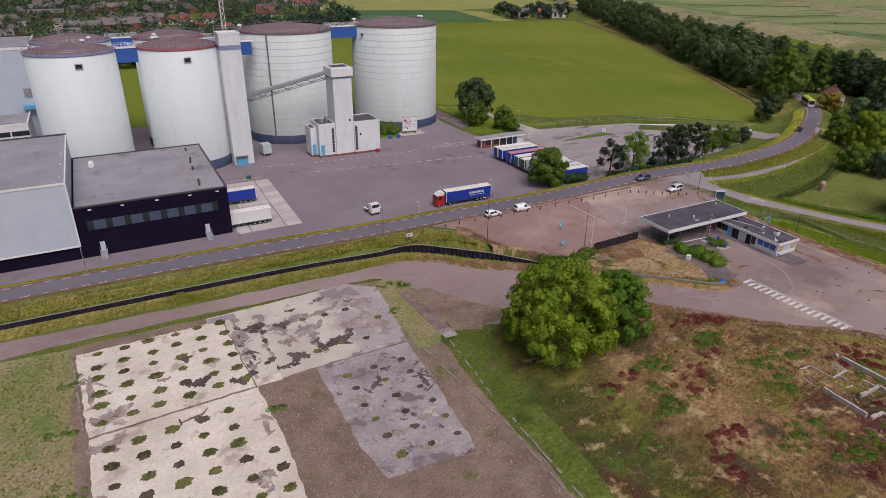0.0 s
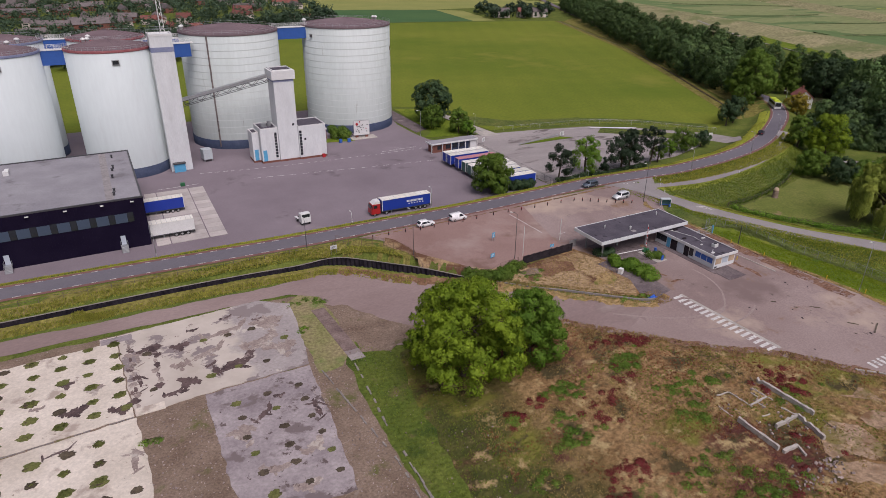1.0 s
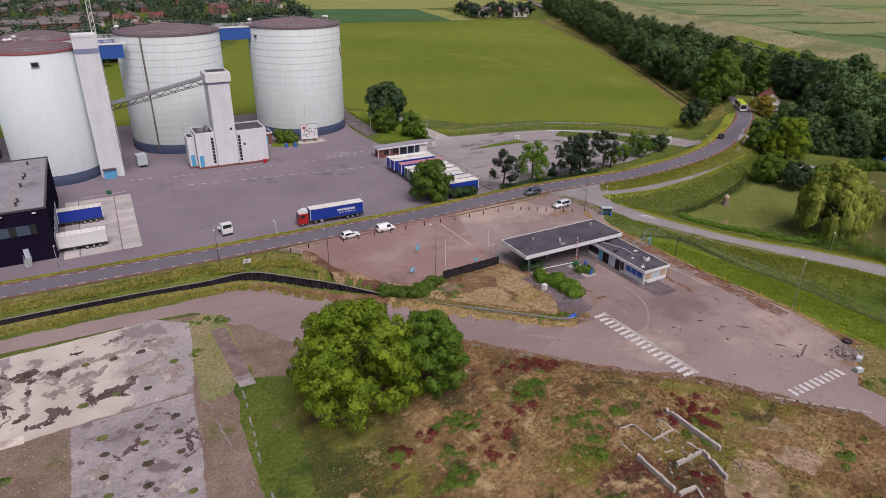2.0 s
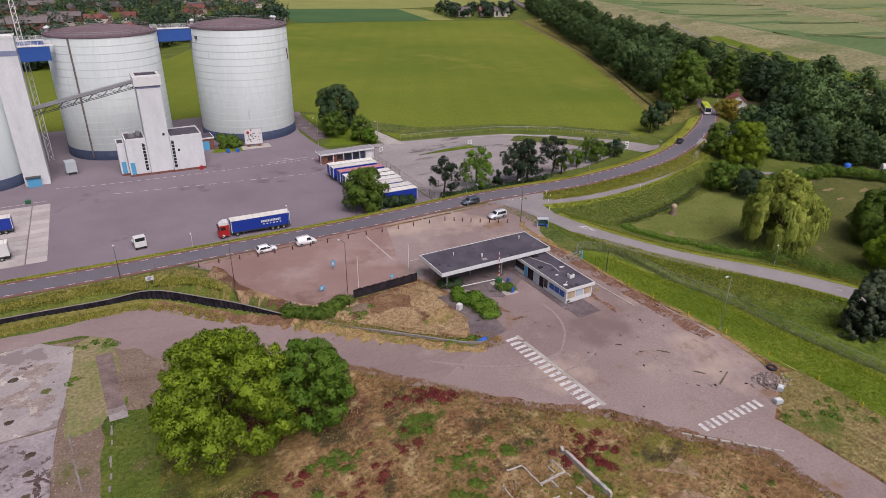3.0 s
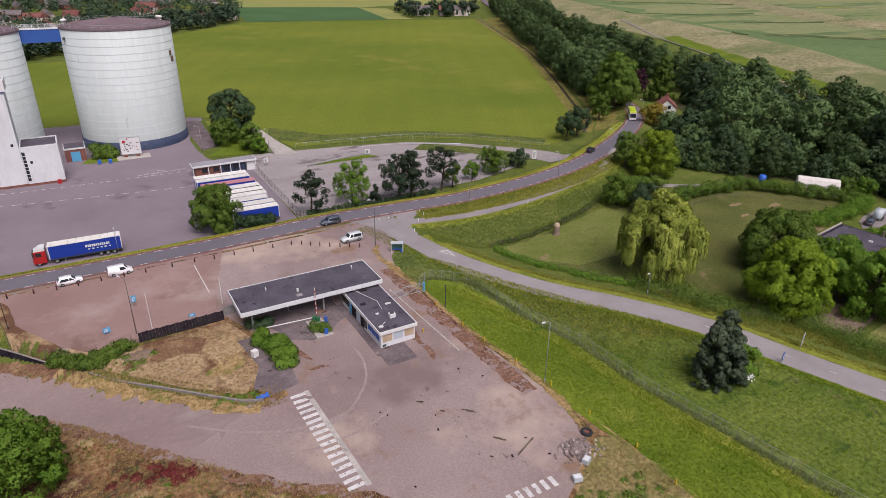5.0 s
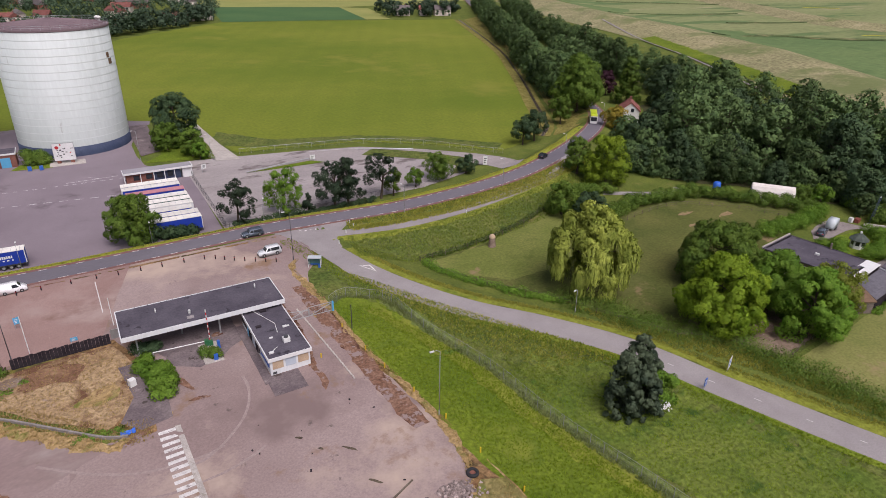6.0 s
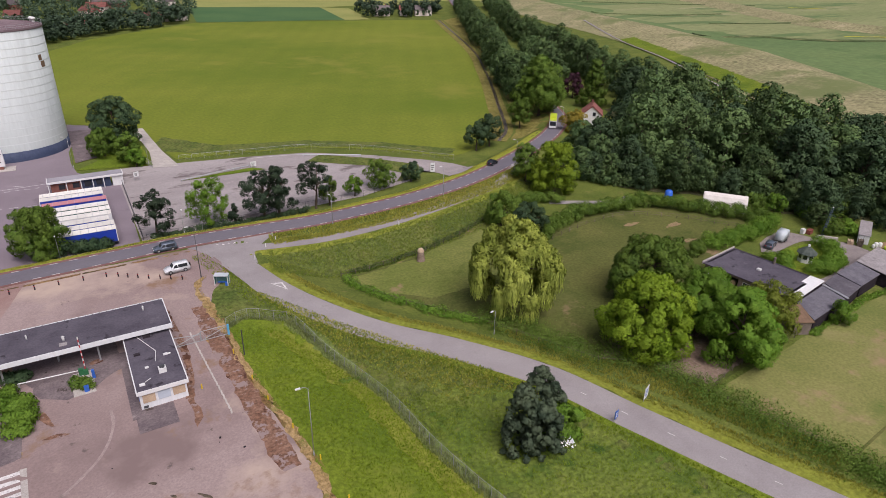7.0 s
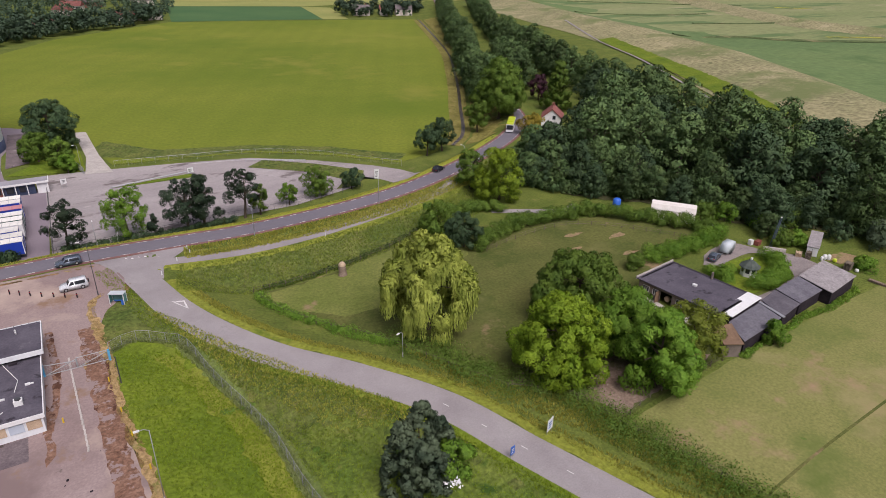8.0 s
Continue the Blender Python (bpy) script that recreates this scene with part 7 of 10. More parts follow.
for a, b in (((121.5, 90.4, 0), (123.8, 84.2, 0)), ((123.8, 84.2, 0), (123.4, 81.5, 0)), ((121.4, 77, 0), (122.2, 77.6, 0))):
    bm = B()
    tube(bm, Vector(a) + Vector((0, 0, oz + 3.1)), Vector(b) + Vector((0, 0, oz + 3.1)), 0.05, 0.05, 6)
    part("roof_cable", bm, M["lamp_white"], office)
for x, y, s in ((121.0, 76.6, 0.35), (122.1, 80.5, 0.25), (124.9, 82.7, 0.3), (125.4, 82.7, 0.2), (121.3, 84.4, 0.4), (123.2, 88.8, 0.5)):
    part("roof_clutter", boxes((x - s, x + s, y - s * 0.6, y + s * 0.6, oz + 3.0, oz + 3.0 + s * 0.6)), M["lamp_white" if s < 0.4 else "dark_wood"], office)
single("office_footpath", boxes((119.0, 120.2, 73.6, 91, oz - 0.4, oz + 0.12), (119.4, 127.0, 70.4, 73.59, oz - 0.4, oz + 0.1), (120.21, 127.0, 73.6, 75.2, oz - 0.4, oz + 0.1)), M["pad_dark"], "dark paved path round the porter's office", "pavement", kind="structure")

# ---- stable yard ----
stable = thing("stable", "long brick stable with a dark flat roof and open door", "stable", pose(225.0, 68.8, 0.05, 0, 0, -82.5))
# local x runs along the front, local y back from it
L_, W_, H_ = 16.6, 11.2, 3.0
bm = B()
for row in ((0, 4.7, 0, 0.3, 0, H_), (4.7, 7.2, 0, 0.3, 2.4, H_), (7.2, L_, 0, 0.3, 0, H_), (0, 0.3, 0.3, W_, 0, H_ + 0.2), (L_ - 0.3, L_, 0.3, W_, 0, H_ + 0.2), (0.3, L_ - 0.3, W_ - 0.3, W_, 0, H_ + 0.2)):
    box(bm, *row)
part("wall", bm, M["dark_brick"], stable)
bm = B()
side_profile(bm, [(-0.35, H_ + 0.02), (L_ + 0.1, H_ + 0.02), (L_ + 0.1, H_ + 0.2), (-0.35, H_ + 0.2)], -0.5, W_ + 0.2)
part("roof", bm, M["bitumen_dark"], stable, "dark felt roof")
part("verge", boxes((-0.55, -0.35, -0.5, W_ + 0.3, H_ - 0.05, H_ + 0.5)), M["concrete"], stable, "pale verge board")
for xa in (1.0, 3.2, 8.2, 10.6, 13.4):
    w = part("window", boxes((xa, xa + 1.3, -0.04, 0.1, 1.15, 2.2)), M["glass"], stable)
    bm = B()
    for row in ((xa - 0.06, xa, -0.08, 0.05, 1.1, 2.25), (xa + 1.3, xa + 1.36, -0.08, 0.05, 1.1, 2.25), (xa + 0.4, xa + 0.46, -0.08, 0.0, 1.1, 2.25), (xa + 0.84, xa + 0.9, -0.08, 0.0, 1.1, 2.25), (xa, xa + 1.3, -0.08, 0.05, 2.2, 2.26), (xa, xa + 1.3, -0.08, 0.05, 1.09, 1.15)):
        box(bm, *row)
    part("window_frame", bm, M["lamp_white"], w)
part("door_leaf", boxes((4.5, 4.6, -1.2, 0.0, 0.05, 2.35)), M["orange_roof"], stable, "open red-brown stable door")
bm = B()
tube(bm, (6.0, 0.5, 1.0), (6.0, 0.95, 1.0), 0.55, 0.55, 16)
part("hay_roll", bm, M["board"], stable)
for xa, ya in ((8.2, 5.5),):
    bm = boxes((xa - 0.4, xa + 0.4, ya - 0.3, ya + 0.3, H_ + 0.2, H_ + 0.55))
    part("roof_vent", bm, M["lamp_white"], stable)
bm = B()
tube(bm, (8.6, W_ - 0.5, H_), (8.6, W_ - 0.5, H_ + 1.6), 0.25, 0.22, 10)
part("chimney", bm, M["dark_brick"], stable)
single("stable_terrace", boxes((221.5, 225.2, 62, 69.5, -0.2, 0.2), (224.0, 227.5, 55.5, 61.0, -0.2, 0.22)), M["concrete"], "pale worn concrete terrace before the stable", "terrace", kind="structure")


def lean_to(name, label, pts, z_a, z_b, mat, wall="dark_wood", category="shed", ribs=True):
    """A shed with a sloping sheet roof; pts: four corners, the first two along the field side."""
    t = thing(name, label, category)
    zs = (z_a, z_a, z_b, z_b)
    bm = B()
    lo = [bm.verts.new((x, y, -0.1)) for x, y in pts]
    hi = [bm.verts.new((x, y, z)) for (x, y), z in zip(pts, zs)]
    for i in range(4):
        bm.faces.new((lo[i], lo[(i + 1) % 4], hi[(i + 1) % 4], hi[i]))
    bm.faces.new(hi)
    part("wall", bm, M[wall], t)
    c = sum((Vector((x, y, 0)) for x, y in pts), Vector()) / 4
    bm = B()
    out = [Vector((x, y, z)) + (Vector((x, y, 0)) - c).normalized() * 0.35 for (x, y), z in zip(pts, zs)]
    a = [bm.verts.new(v + Vector((0, 0, 0.02))) for v in out]
    b = [bm.verts.new(v + Vector((0, 0, 0.16))) for v in out]
    for i in range(4):
        bm.faces.new((a[i], a[(i + 1) % 4], b[(i + 1) % 4], b[i]))
    bm.faces.new(b)
    bm.faces.new(a[::-1])
    part("roof", bm, M[mat], t)
    if not ribs:
        return t
    e0, e1, e2, e3 = [v + Vector((0, 0, 0.17)) for v in out]
    bm = B()
    n = max(4, int((e1 - e0).length / 0.55))
    for i in range(n + 1):
        tube(bm, e0.lerp(e1, i / n), e3.lerp(e2, i / n), 0.02, 0.02, 4, False)
    part("roof_ribs", bm, M[mat], t)
    return t


lean_to("lean_to", "lean-to with clear white plastic roof joining the stable", [(228.2, 53.3), (228.8, 50.9), (238.1, 52.2), (237.9, 54.7)], 2.9, 3.2, "white")
lean_to("shed", "small shed with rusty orange sheet roof", [(220.8, 46.4), (223.4, 45.0), (226.0, 49.2), (222.4, 50.2)], 2.5, 3.0, "orange_roof", "dark_brick")
lean_to("shed", "dark tarred shed with worn slate-grey roof", [(224.6, 45.4), (236.2, 46.9), (236.5, 51.3), (226.6, 49.8)], 2.4, 3.0, "slate", ribs=False)
lean_to("shed", "dark timber shed with smooth felted roof", [(237.2, 47.0), (243.6, 48.2), (243.2, 52.6), (238.0, 51.5)], 2.5, 3.2, "felt", ribs=False)
lean_to("shed", "dark timber shed with worn bluish felt roof", [(244.4, 48.3), (252.2, 49.2), (252.0, 53.7), (244.0, 52.7)], 2.55, 3.3, "slate", ribs=False)
lean_to("barn", "timber field barn with grey fibre-cement roof", [(253.0, 47.5), (263.5, 49.1), (263.1, 55.4), (252.8, 53.8)], 2.7, 3.4, "cement_sheet", ribs=False)
single("gutter", boxes((0, 5.1, -0.3, 0.3, 0, 0.1)), M["steel"], "pale metal gutter strip between shed roofs", "gutter", m=pose(236.9, 46.5, 2.66, 0, -6.5, 90))
gaz = thing("gazebo", "small white octagonal garden gazebo with dark pointed roof", "gazebo", pose(250.5, 62.9, 0.05))
bm = B()
lathe(bm, [(1.6, 0), (1.6, 2.1)], 8)
part("wall", bm, M["white"], gaz)
bm = B()
lathe(bm, [(2.1, 2.0), (2.1, 2.1), (1.0, 3.0), (0.25, 3.5), (0.02, 3.55)], 8)
part("roof", bm, M["moss_roof"], gaz, "mossy dark green roof")
bm = B()
lathe(bm, [(0.25, 3.45), (0.25, 3.9), (0.02, 4.0)], 8)
part("finial", bm, M["white"], gaz)
for i in range(8):
    m = Matrix.Rotation(6.28319 * (i + 0.5) / 8, 4, "Z")
    bm = B()
    box(bm, 1.47, 1.52, -0.4, 0.4, 0.9, 1.8, m)
    part("window", bm, M["glass"], gaz)
drape("stable_drive", [(246.2, 70.4), (250, 73.6), (258, 75.6), (261.4, 75.4), (263.8, 69.4), (266.9, 65.9), (268.4, 62.5), (268.2, 58.6), (263.6, 56.4), (252.4, 54.6), (243.6, 53.6), (239.6, 53.0), (243.0, 56.0), (250.6, 56.4), (258.2, 57.6), (262.2, 61.8), (263.2, 66.0), (261.6, 68.6), (257.5, 69.6), (252.5, 69.2), (248.2, 68.0)], M["drive"], "brownish worn gravel drive round the garden", 0.12, 1.5, category="drive", rough_edge=0.4)
drape("garden_lawn", [(241.6, 62.6), (244.6, 68.0), (252.5, 69.0), (260.8, 67.6), (261.8, 63.4), (257.6, 58.4), (250.8, 57.2), (244.6, 57.2)], M["lush"], "bright lawn round the gazebo", 0.1, 2, category="grass", rough_edge=0.3)
drape("bare_soil", [(271.4, 58.6), (274.6, 60.4), (278.6, 59.6), (279.6, 56.6), (275.6, 55.4), (272.4, 56.4)], M["bare"], "trodden reddish soil behind the barn", 0.1, 1.5, category="soil", rough_edge=0.6)
for cx, cy, w, d_ in ((232.2, 95.6, 5.6, 2.2), (241.2, 90.7, 6.4, 2.4), (236.9, 82.4, 5.0, 2.2), (227.8, 89.6, 4.4, 1.6)):
    drape("bare_patch", [(cx + w * 0.5 * math.cos(k * 0.4488) * (0.8 + 0.5 * noise.noise((cx, cy, k * 0.7))), cy + d_ * 0.5 * math.sin(k * 0.4488) * (0.8 + 0.5 * noise.noise((cy, cx, k * 0.7)))) for k in range(14)], M["bare"], "dry worn patch in the paddock turf", 0.14, 0.8, category="soil", rough_edge=0.4)
tent = thing("tarpaulin_store", "long cream tarpaulin-covered store with faded red marks", "tent", pose(257.5, 95.8, 0.0, 0, 0, -52))
bm = B()
side = [(-2.1, 0), (2.1, 0), (2.1, 2.7), (1.4, 3.8), (0, 4.3), (-1.4, 3.8), (-2.1, 2.7)]
side_profile(bm, side, 0, 10.5)
bmesh.ops.rotate(bm, verts=bm.verts, cent=(0, 0, 0), matrix=Matrix.Rotation(radians(-90), 3, "Z"))
soften(bm, 0.12)
part("cover", bm, M["canvas"], tent)
drum = thing("water_tank", "upright bright blue plastic water tank by the hedge", "tank", pose(253.4, 103.4, 0))
bm = B()
lathe(bm, [(0.02, 0), (1.0, 0), (1.05, 0.3), (1.0, 2.4), (0.7, 2.7), (0.02, 2.75)], 20)
part("body", bm, M["tar_blue"], drum, "", True)

# road house at the bend
rh = thing("house", "white road house with a red tiled gable roof", "house", pose(289.8, 173.4, 0.4, 0, 0, -43))
part("wall", boxes((-3.5, 3.5, -4.2, 4.2, 0, 4.7)), M["road_white"], rh)
bm = B()
side_profile(bm, [(-4.0, 4.5), (0, 7.9), (4.0, 4.5), (3.7, 4.25), (0, 7.4), (-3.7, 4.25)], -4.5, 4.5)
part("roof", bm, M["roof_red"], rh)
bm = B()
side_profile(bm, [(-3.5, 4.7), (3.5, 4.7), (0, 7.5)], -4.2, 4.2)
part("gable", bm, M["road_white"], rh)
for x, z in ((-2.4, 1.0), (1.0, 1.0), (0.3, 4.0)):
    w = part("window", boxes((x, x + 1.1, -4.28, -4.1, z, z + 1.4)), M["glass"], rh)
    part("window_frame", boxes((x - 0.1, x, -4.31, -4.12, z - 0.1, z + 1.5), (x + 1.1, x + 1.2, -4.31, -4.12, z - 0.1, z + 1.5), (x, x + 1.1, -4.31, -4.12, z + 1.4, z + 1.5), (x, x + 1.1, -4.31, -4.12, z - 0.1, z)), M["lamp_white"], w)
part("chimney", boxes((-0.4, 0.4, 1.2, 2.0, 7.0, 8.8)), M["brick"], rh)


# ---- trees ----
T1 = "tall bright yellow-green maple on the waste ground"
make_tree("maple_tree", T1, "tree", 11, 17.4, 11.8, 1.2, 250, 1.36, 34000, 0.29, M["leaf_maple"], "dome", 0.5, at(60.2, 72.0))
make_tree("elm_tree", "smaller mid-green tree beside the large maple", "tree", 12, 12.6, 6.8, 0.6, 110, 1.12, 14000, 0.28, M["leaf_fresh"], "dome", 0.3, at(71.2, 69.8))
single_trees = [
    ("yard_tree", "dense green tree at the edge of the lorry yard", 109.6, 141.9, 11.3, 4.9, 0.8, 50, 1.5, 6000, 0.40, "leaf", "round"),
    ("pine_tree", "dark two-stemmed pine beside the lorry park", 131.6, 140.6, 10.9, 4.3, 2.6, 26, 1.0, 2200, 0.32, "leaf_pine", "flat"),
    ("birch_tree", "light green poplar beside the lorry park", 143.6, 143.0, 12.2, 4.9, 1.4, 38, 1.15, 2600, 0.36, "leaf_fresh", "round"),
    ("pine_sapling", "small dark pine sapling by the fence", 148.8, 140.4, 5.4, 1.6, 0.6, 14, 0.7, 900, 0.3, "leaf_pine", "cone"),
    ("spruce_tree", "broad dark cedar beside the lorry park", 155.8, 140.6, 12.6, 4.6, 2.2, 36, 1.2, 2900, 0.36, "leaf_pine", "round"),
    ("spruce_tree", "tall dark cedar with a pointed top", 159.6, 141.0, 13.6, 3.8, 2.2, 30, 1.1, 2200, 0.35, "leaf_pine", "cone"),
    ("pine_tree", "tall dark umbrella pine beside the lorry park", 169.2, 141.8, 12.4, 4.2, 4.2, 26, 1.0, 2200, 0.32, "leaf_pine", "flat"),
    ("young_tree", "thin young tree by the fence", 173.0, 142.2, 8.4, 2.2, 1.4, 18, 0.8, 1300, 0.3, "leaf", "round"),
    ("young_tree", "small bright young tree by the fence", 181.2, 145.0, 5.6, 2.2, 1.2, 20, 0.8, 1500, 0.28, "leaf_fresh", "round"),
    ("round_tree", "round green tree at the end of the lorry park", 189.6, 147.6, 7.6, 3.6, 1.0, 34, 1.1, 3000, 0.32, "leaf", "round"),
    ("round_tree", "low round shrub tree near the gate", 199.8, 148.6, 5.6, 2.5, 0.4, 24, 0.9, 1900, 0.3, "leaf_dark", "round"),
    ("chestnut_tree", "broad dark chestnut beside the silo", 132.4, 222.0, 16.4, 7.6, 1.0, 80, 1.6, 8000, 0.46, "leaf_dark", "round"),
    ("thorn_tree", "grey-green low tree on the silo lawn", 127.6, 213.4, 8.4, 4.6, 0.8, 40, 1.3, 3200, 0.4, "leaf", "round"),
    ("thorn_tree", "upright green shrub on the silo lawn", 133.4, 203.0, 9.2, 3.6, 0.5, 34, 1.1, 2800, 0.4, "leaf", "round"),
    ("thorn_tree", "low green bush beside the concrete path", 134.6, 198.2, 5.4, 2.6, 0.2, 22, 0.9, 1500, 0.36, "leaf_fresh", "round"),
    ("lime_tree", "small dark tree beside the field ditch", 232.9, 165.4, 9.2, 3.6, 2.0, 28, 1.1, 2400, 0.38, "leaf_dark", "round"),
    ("lime_tree", "small dark leaning tree beside the ditch", 239.6, 167.6, 10.4, 4.0, 2.2, 30, 1.2, 2600, 0.38, "leaf_dark", "round"),
    ("lane_tree", "dark green tree where the lane meets the road", 226.4, 130.6, 11.2, 3.9, 0.8, 34, 1.2, 3000, 0.38, "leaf", "dome"),
    ("lane_tree", "yellow-green walnut beside the lane", 230.4, 122.8, 14.2, 6.8, 0.6, 60, 1.6, 5200, 0.42, "leaf_maple", "dome"),
    ("paddock_tree", "dark rounded tree in the paddock corner", 204.0, 110.4, 8.2, 3.9, 0.5, 34, 1.2, 3000, 0.38, "leaf", "round"),
    ("paddock_tree", "dark spreading tree behind the willow", 206.6, 102.6, 8.2, 4.2, 0.5, 34, 1.2, 3000, 0.38, "leaf_dark", "round"),
    ("walnut_tree", "broad dark green walnut in the paddock", 208.4, 68.0, 12.6, 9.8, 1.0, 110, 1.6, 10500, 0.42, "leaf", "dome"),
    ("walnut_tree", "large yellow-green chestnut with heavy clumps", 194.0, 55.4, 14.2, 7.6, 1.0, 90, 1.6, 9500, 0.44, "leaf_lit", "dome"),
    ("walnut_tree", "light green tree behind the chestnut", 206.0, 54.6, 12.4, 5.4, 1.0, 44, 1.7, 6000, 0.42, "leaf_fresh", "dome"),
    ("walnut_tree", "fresh green tree at the paddock corner", 205.0, 46.2, 13.4, 5.2, 0.4, 46, 1.6, 7000, 0.40, "leaf_fresh", "dome"),
    ("acacia_tree", "thin bronze-green acacia beside the sheds", 215.2, 48.6, 10.0, 5.6, 1.6, 44, 1.4, 3600, 0.38, "leaf_gold", "round"),
    ("acacia_tree", "loose light acacia between the trees", 209.5, 50.5, 10.4, 4.8, 1.4, 38, 1.3, 3200, 0.38, "leaf_fresh", "round"),
    ("shed_tree", "small green tree against the shed", 231.6, 44.5, 4.4, 1.4, 0.2, 14, 0.8, 900, 0.3, "leaf_fresh", "round"),
    ("road_house_tree", "bronze-leaved tree before the road house", 272.5, 163.0, 8.4, 3.9, 0.4, 36, 1.3, 2600, 0.42, "leaf_ochre", "round"),
    ("avenue_oak", "tall oak leading the avenue at the road bend", 278.4, 190.6, 22.5, 10.2, 2.4, 100, 2.3, 8500, 0.62, "leaf", "dome"),
    ("lawn_poplar", "tall pyramid-shaped tree behind the road house", 311.0, 196.0, 20.5, 5.6, 0.6, 60, 1.7, 3600, 0.6, "leaf", "cone"),
    ("copper_tree", "small dark copper beech in the garden behind the road house", 316.0, 214.0, 11.0, 4.0, 1.0, 30, 1.3, 1800, 0.5, "leaf_copper", "round"),
    ("kerb_tree", "loose small tree at the avenue's foot", 262.6, 181.5, 11.0, 4.2, 2.0, 30, 1.2, 2400, 0.42, "leaf", "round"),
]
for i, (nm, lb, x, y, hgt, r_, lo, cnt, clump, cards, size, mt, shp) in enumerate(single_trees):
    make_tree(nm, lb, "tree", 100 + i, hgt, r_, lo, cnt, clump, int(cards * 2.3), size * 0.72, M[mt], shp, 0.05 + 0.022 * hgt, at(x, y))


def conifer(x, y, h, r_, cards, seed, label):
    """A dense yew: several flames of small blue-green sprays."""
    rng = np.random.default_rng(seed)
    t = thing("yew_tree", label, "tree", at(x, y))
    bm = B()
    tube(bm, (0, 0, -0.4), (0, 0, h * 0.7), 0.3, 0.05, 8)
    part("trunk", bm, M["bark"], t, "", True)
    blobs = []
    for ox, oy, hh, rr in ((r_ * 0.1, 0, h, r_ * 0.55), (-r_ * 0.5, -0.4, h * 0.84, r_ * 0.48), (r_ * 0.62, 0.4, h * 0.66, r_ * 0.44), (0.0, -r_ * 0.45, h * 0.6, r_ * 0.5)):
        for i in range(80):
            f = rng.uniform(0.0, 0.97)
            w = rr * (1 - f ** 2.3) ** 0.72 * rng.uniform(0.82, 1.05)
            a = rng.uniform(0, 6.283)
            blobs.append((ox + w * math.cos(a), oy + w * math.sin(a), 0.3 + f * hh * 0.93, 0.62 * rng.uniform(0.6, 1.2)))
    blobs = np.array(blobs)
    p, face, shade, scale = lobe_leaves(rng, blobs, cards, np.array((0, 0, h * 0.35)), 0.45)
    ob = new("foliage", leaf_mesh("foliage", rng, p, face + (0, 0, 0.3), shade, 0.15 * scale, M["leaf_yew"], 1.3))
    ob.parent = t


conifer(164.9, 47.6, 12.6, 4.8, 26000, 7, "dense dark yew standing alone on the bank")
make_tree("elder_bush", "light green elder bush with white flowers beside the yew", "bush", 77, 5.0, 2.4, 0.1, 26, 0.9, 2200, 0.3, M["leaf_fresh"], "round", 0.1, at(169.2, 46.6))
rng = np.random.default_rng(6)
fl = np.column_stack([rng.uniform(166.2, 168.8, 60), rng.uniform(43.4, 44.8, 60)])
up_ = np.tile((0, -0.5, 1.0), (60, 1))
tagged(new("elder_flowers", leaf_mesh("elder_flowers", rng, np.column_stack([fl, ground_height(fl[:, 0], fl[:, 1]) + rng.uniform(0.4, 1.7, 60)]), up_, up_, 0.2, M["lamp_white"])), "flat white elder flower heads", "flowers", "", "stuff")


def willow(x, y, h, r_, strands, seed):
    rng = np.random.default_rng(seed)
    t = thing("weeping_willow", "large weeping willow with pale yellow-green curtains", "tree", at(x, y))
    part("trunk", trunk_mesh(rng, h * 0.8, 0.6, r_ * 0.8, 9, 0.22), M["bark"], t, "", True)
    lobes = crown_lobes(rng, r_ * 0.98, h * 0.2, h, 58, 1.55, "dome")
    p, face, shade, scale = lobe_leaves(rng, lobes, 30000, np.array((0, 0, h * 0.45)), 0.45)
    ob = new("crown", leaf_mesh("crown", rng, p, face * (1, 1, 0.35), shade, 0.17 * scale, M["leaf_willow"], 1.5))
    ob.parent = t
    cs, ns = [], []
    rim = lobes[np.hypot(lobes[:, 0], lobes[:, 1]) > r_ * 0.4]
    for i in range(strands):
        dx, dy, dz, dr = rim[i % len(rim)]
        b_, p_ = math.atan2(dy, dx) + rng.normal(0, 0.9), rng.uniform(0.6, 1.0)
        x0, y0 = dx + dr * p_ * math.cos(b_), dy + dr * p_ * math.sin(b_)
        top = dz + dr * 0.2
        end = max(0.6, top - rng.uniform(0.5, 1.0) * (1.2 + 0.36 * (h - dz)))
        out = np.array((math.cos(b_), math.sin(b_), 0.0))
        n = max(3, int((top - end) / 0.36))
        for k in range(n):
            f = k / n
            cs.append((x0 + out[0] * 0.3 * math.sin(f * 1.5) + rng.normal(0, 0.1), y0 + out[1] * 0.3 * math.sin(f * 1.5) + rng.normal(0, 0.1), top - (top - end) * f))
            ns.append(out * (0.5 + f) + (0, 0, 0.9 * (1 - f)))
    cs, ns = np.array(cs), np.array(ns)
    n = len(cs)
    nor = ns + rng.normal(0, 0.4, (n, 3))
    nor /= np.linalg.norm(nor, axis=1)[:, None]
    u = np.cross(nor, (0, 0, 1.0))
    u /= np.linalg.norm(u, axis=1)[:, None] + 1e-6
    w = rng.uniform(0.05, 0.11, n)[:, None]
    l_ = rng.uniform(0.28, 0.5, n)[:, None]
    dn = np.array((0, 0, -1.0))
    v = np.stack([cs - dn * l_, cs + u * w, cs + dn * l_, cs - u * w], 1).reshape(-1, 3)
    me = grid_mesh("crown", v, np.arange(4 * n).reshape(-1, 4), M["leaf_willow"], True)
    soft_ = ns + rng.normal(0, 0.12, (n, 3)) + (0, 0, 0.1)
    soft_ /= np.linalg.norm(soft_, axis=1)[:, None]
    me.normals_split_custom_set_from_vertices(np.repeat(soft_, 4, axis=0).tolist())
    ob = new("curtain", me)
    ob.parent = t


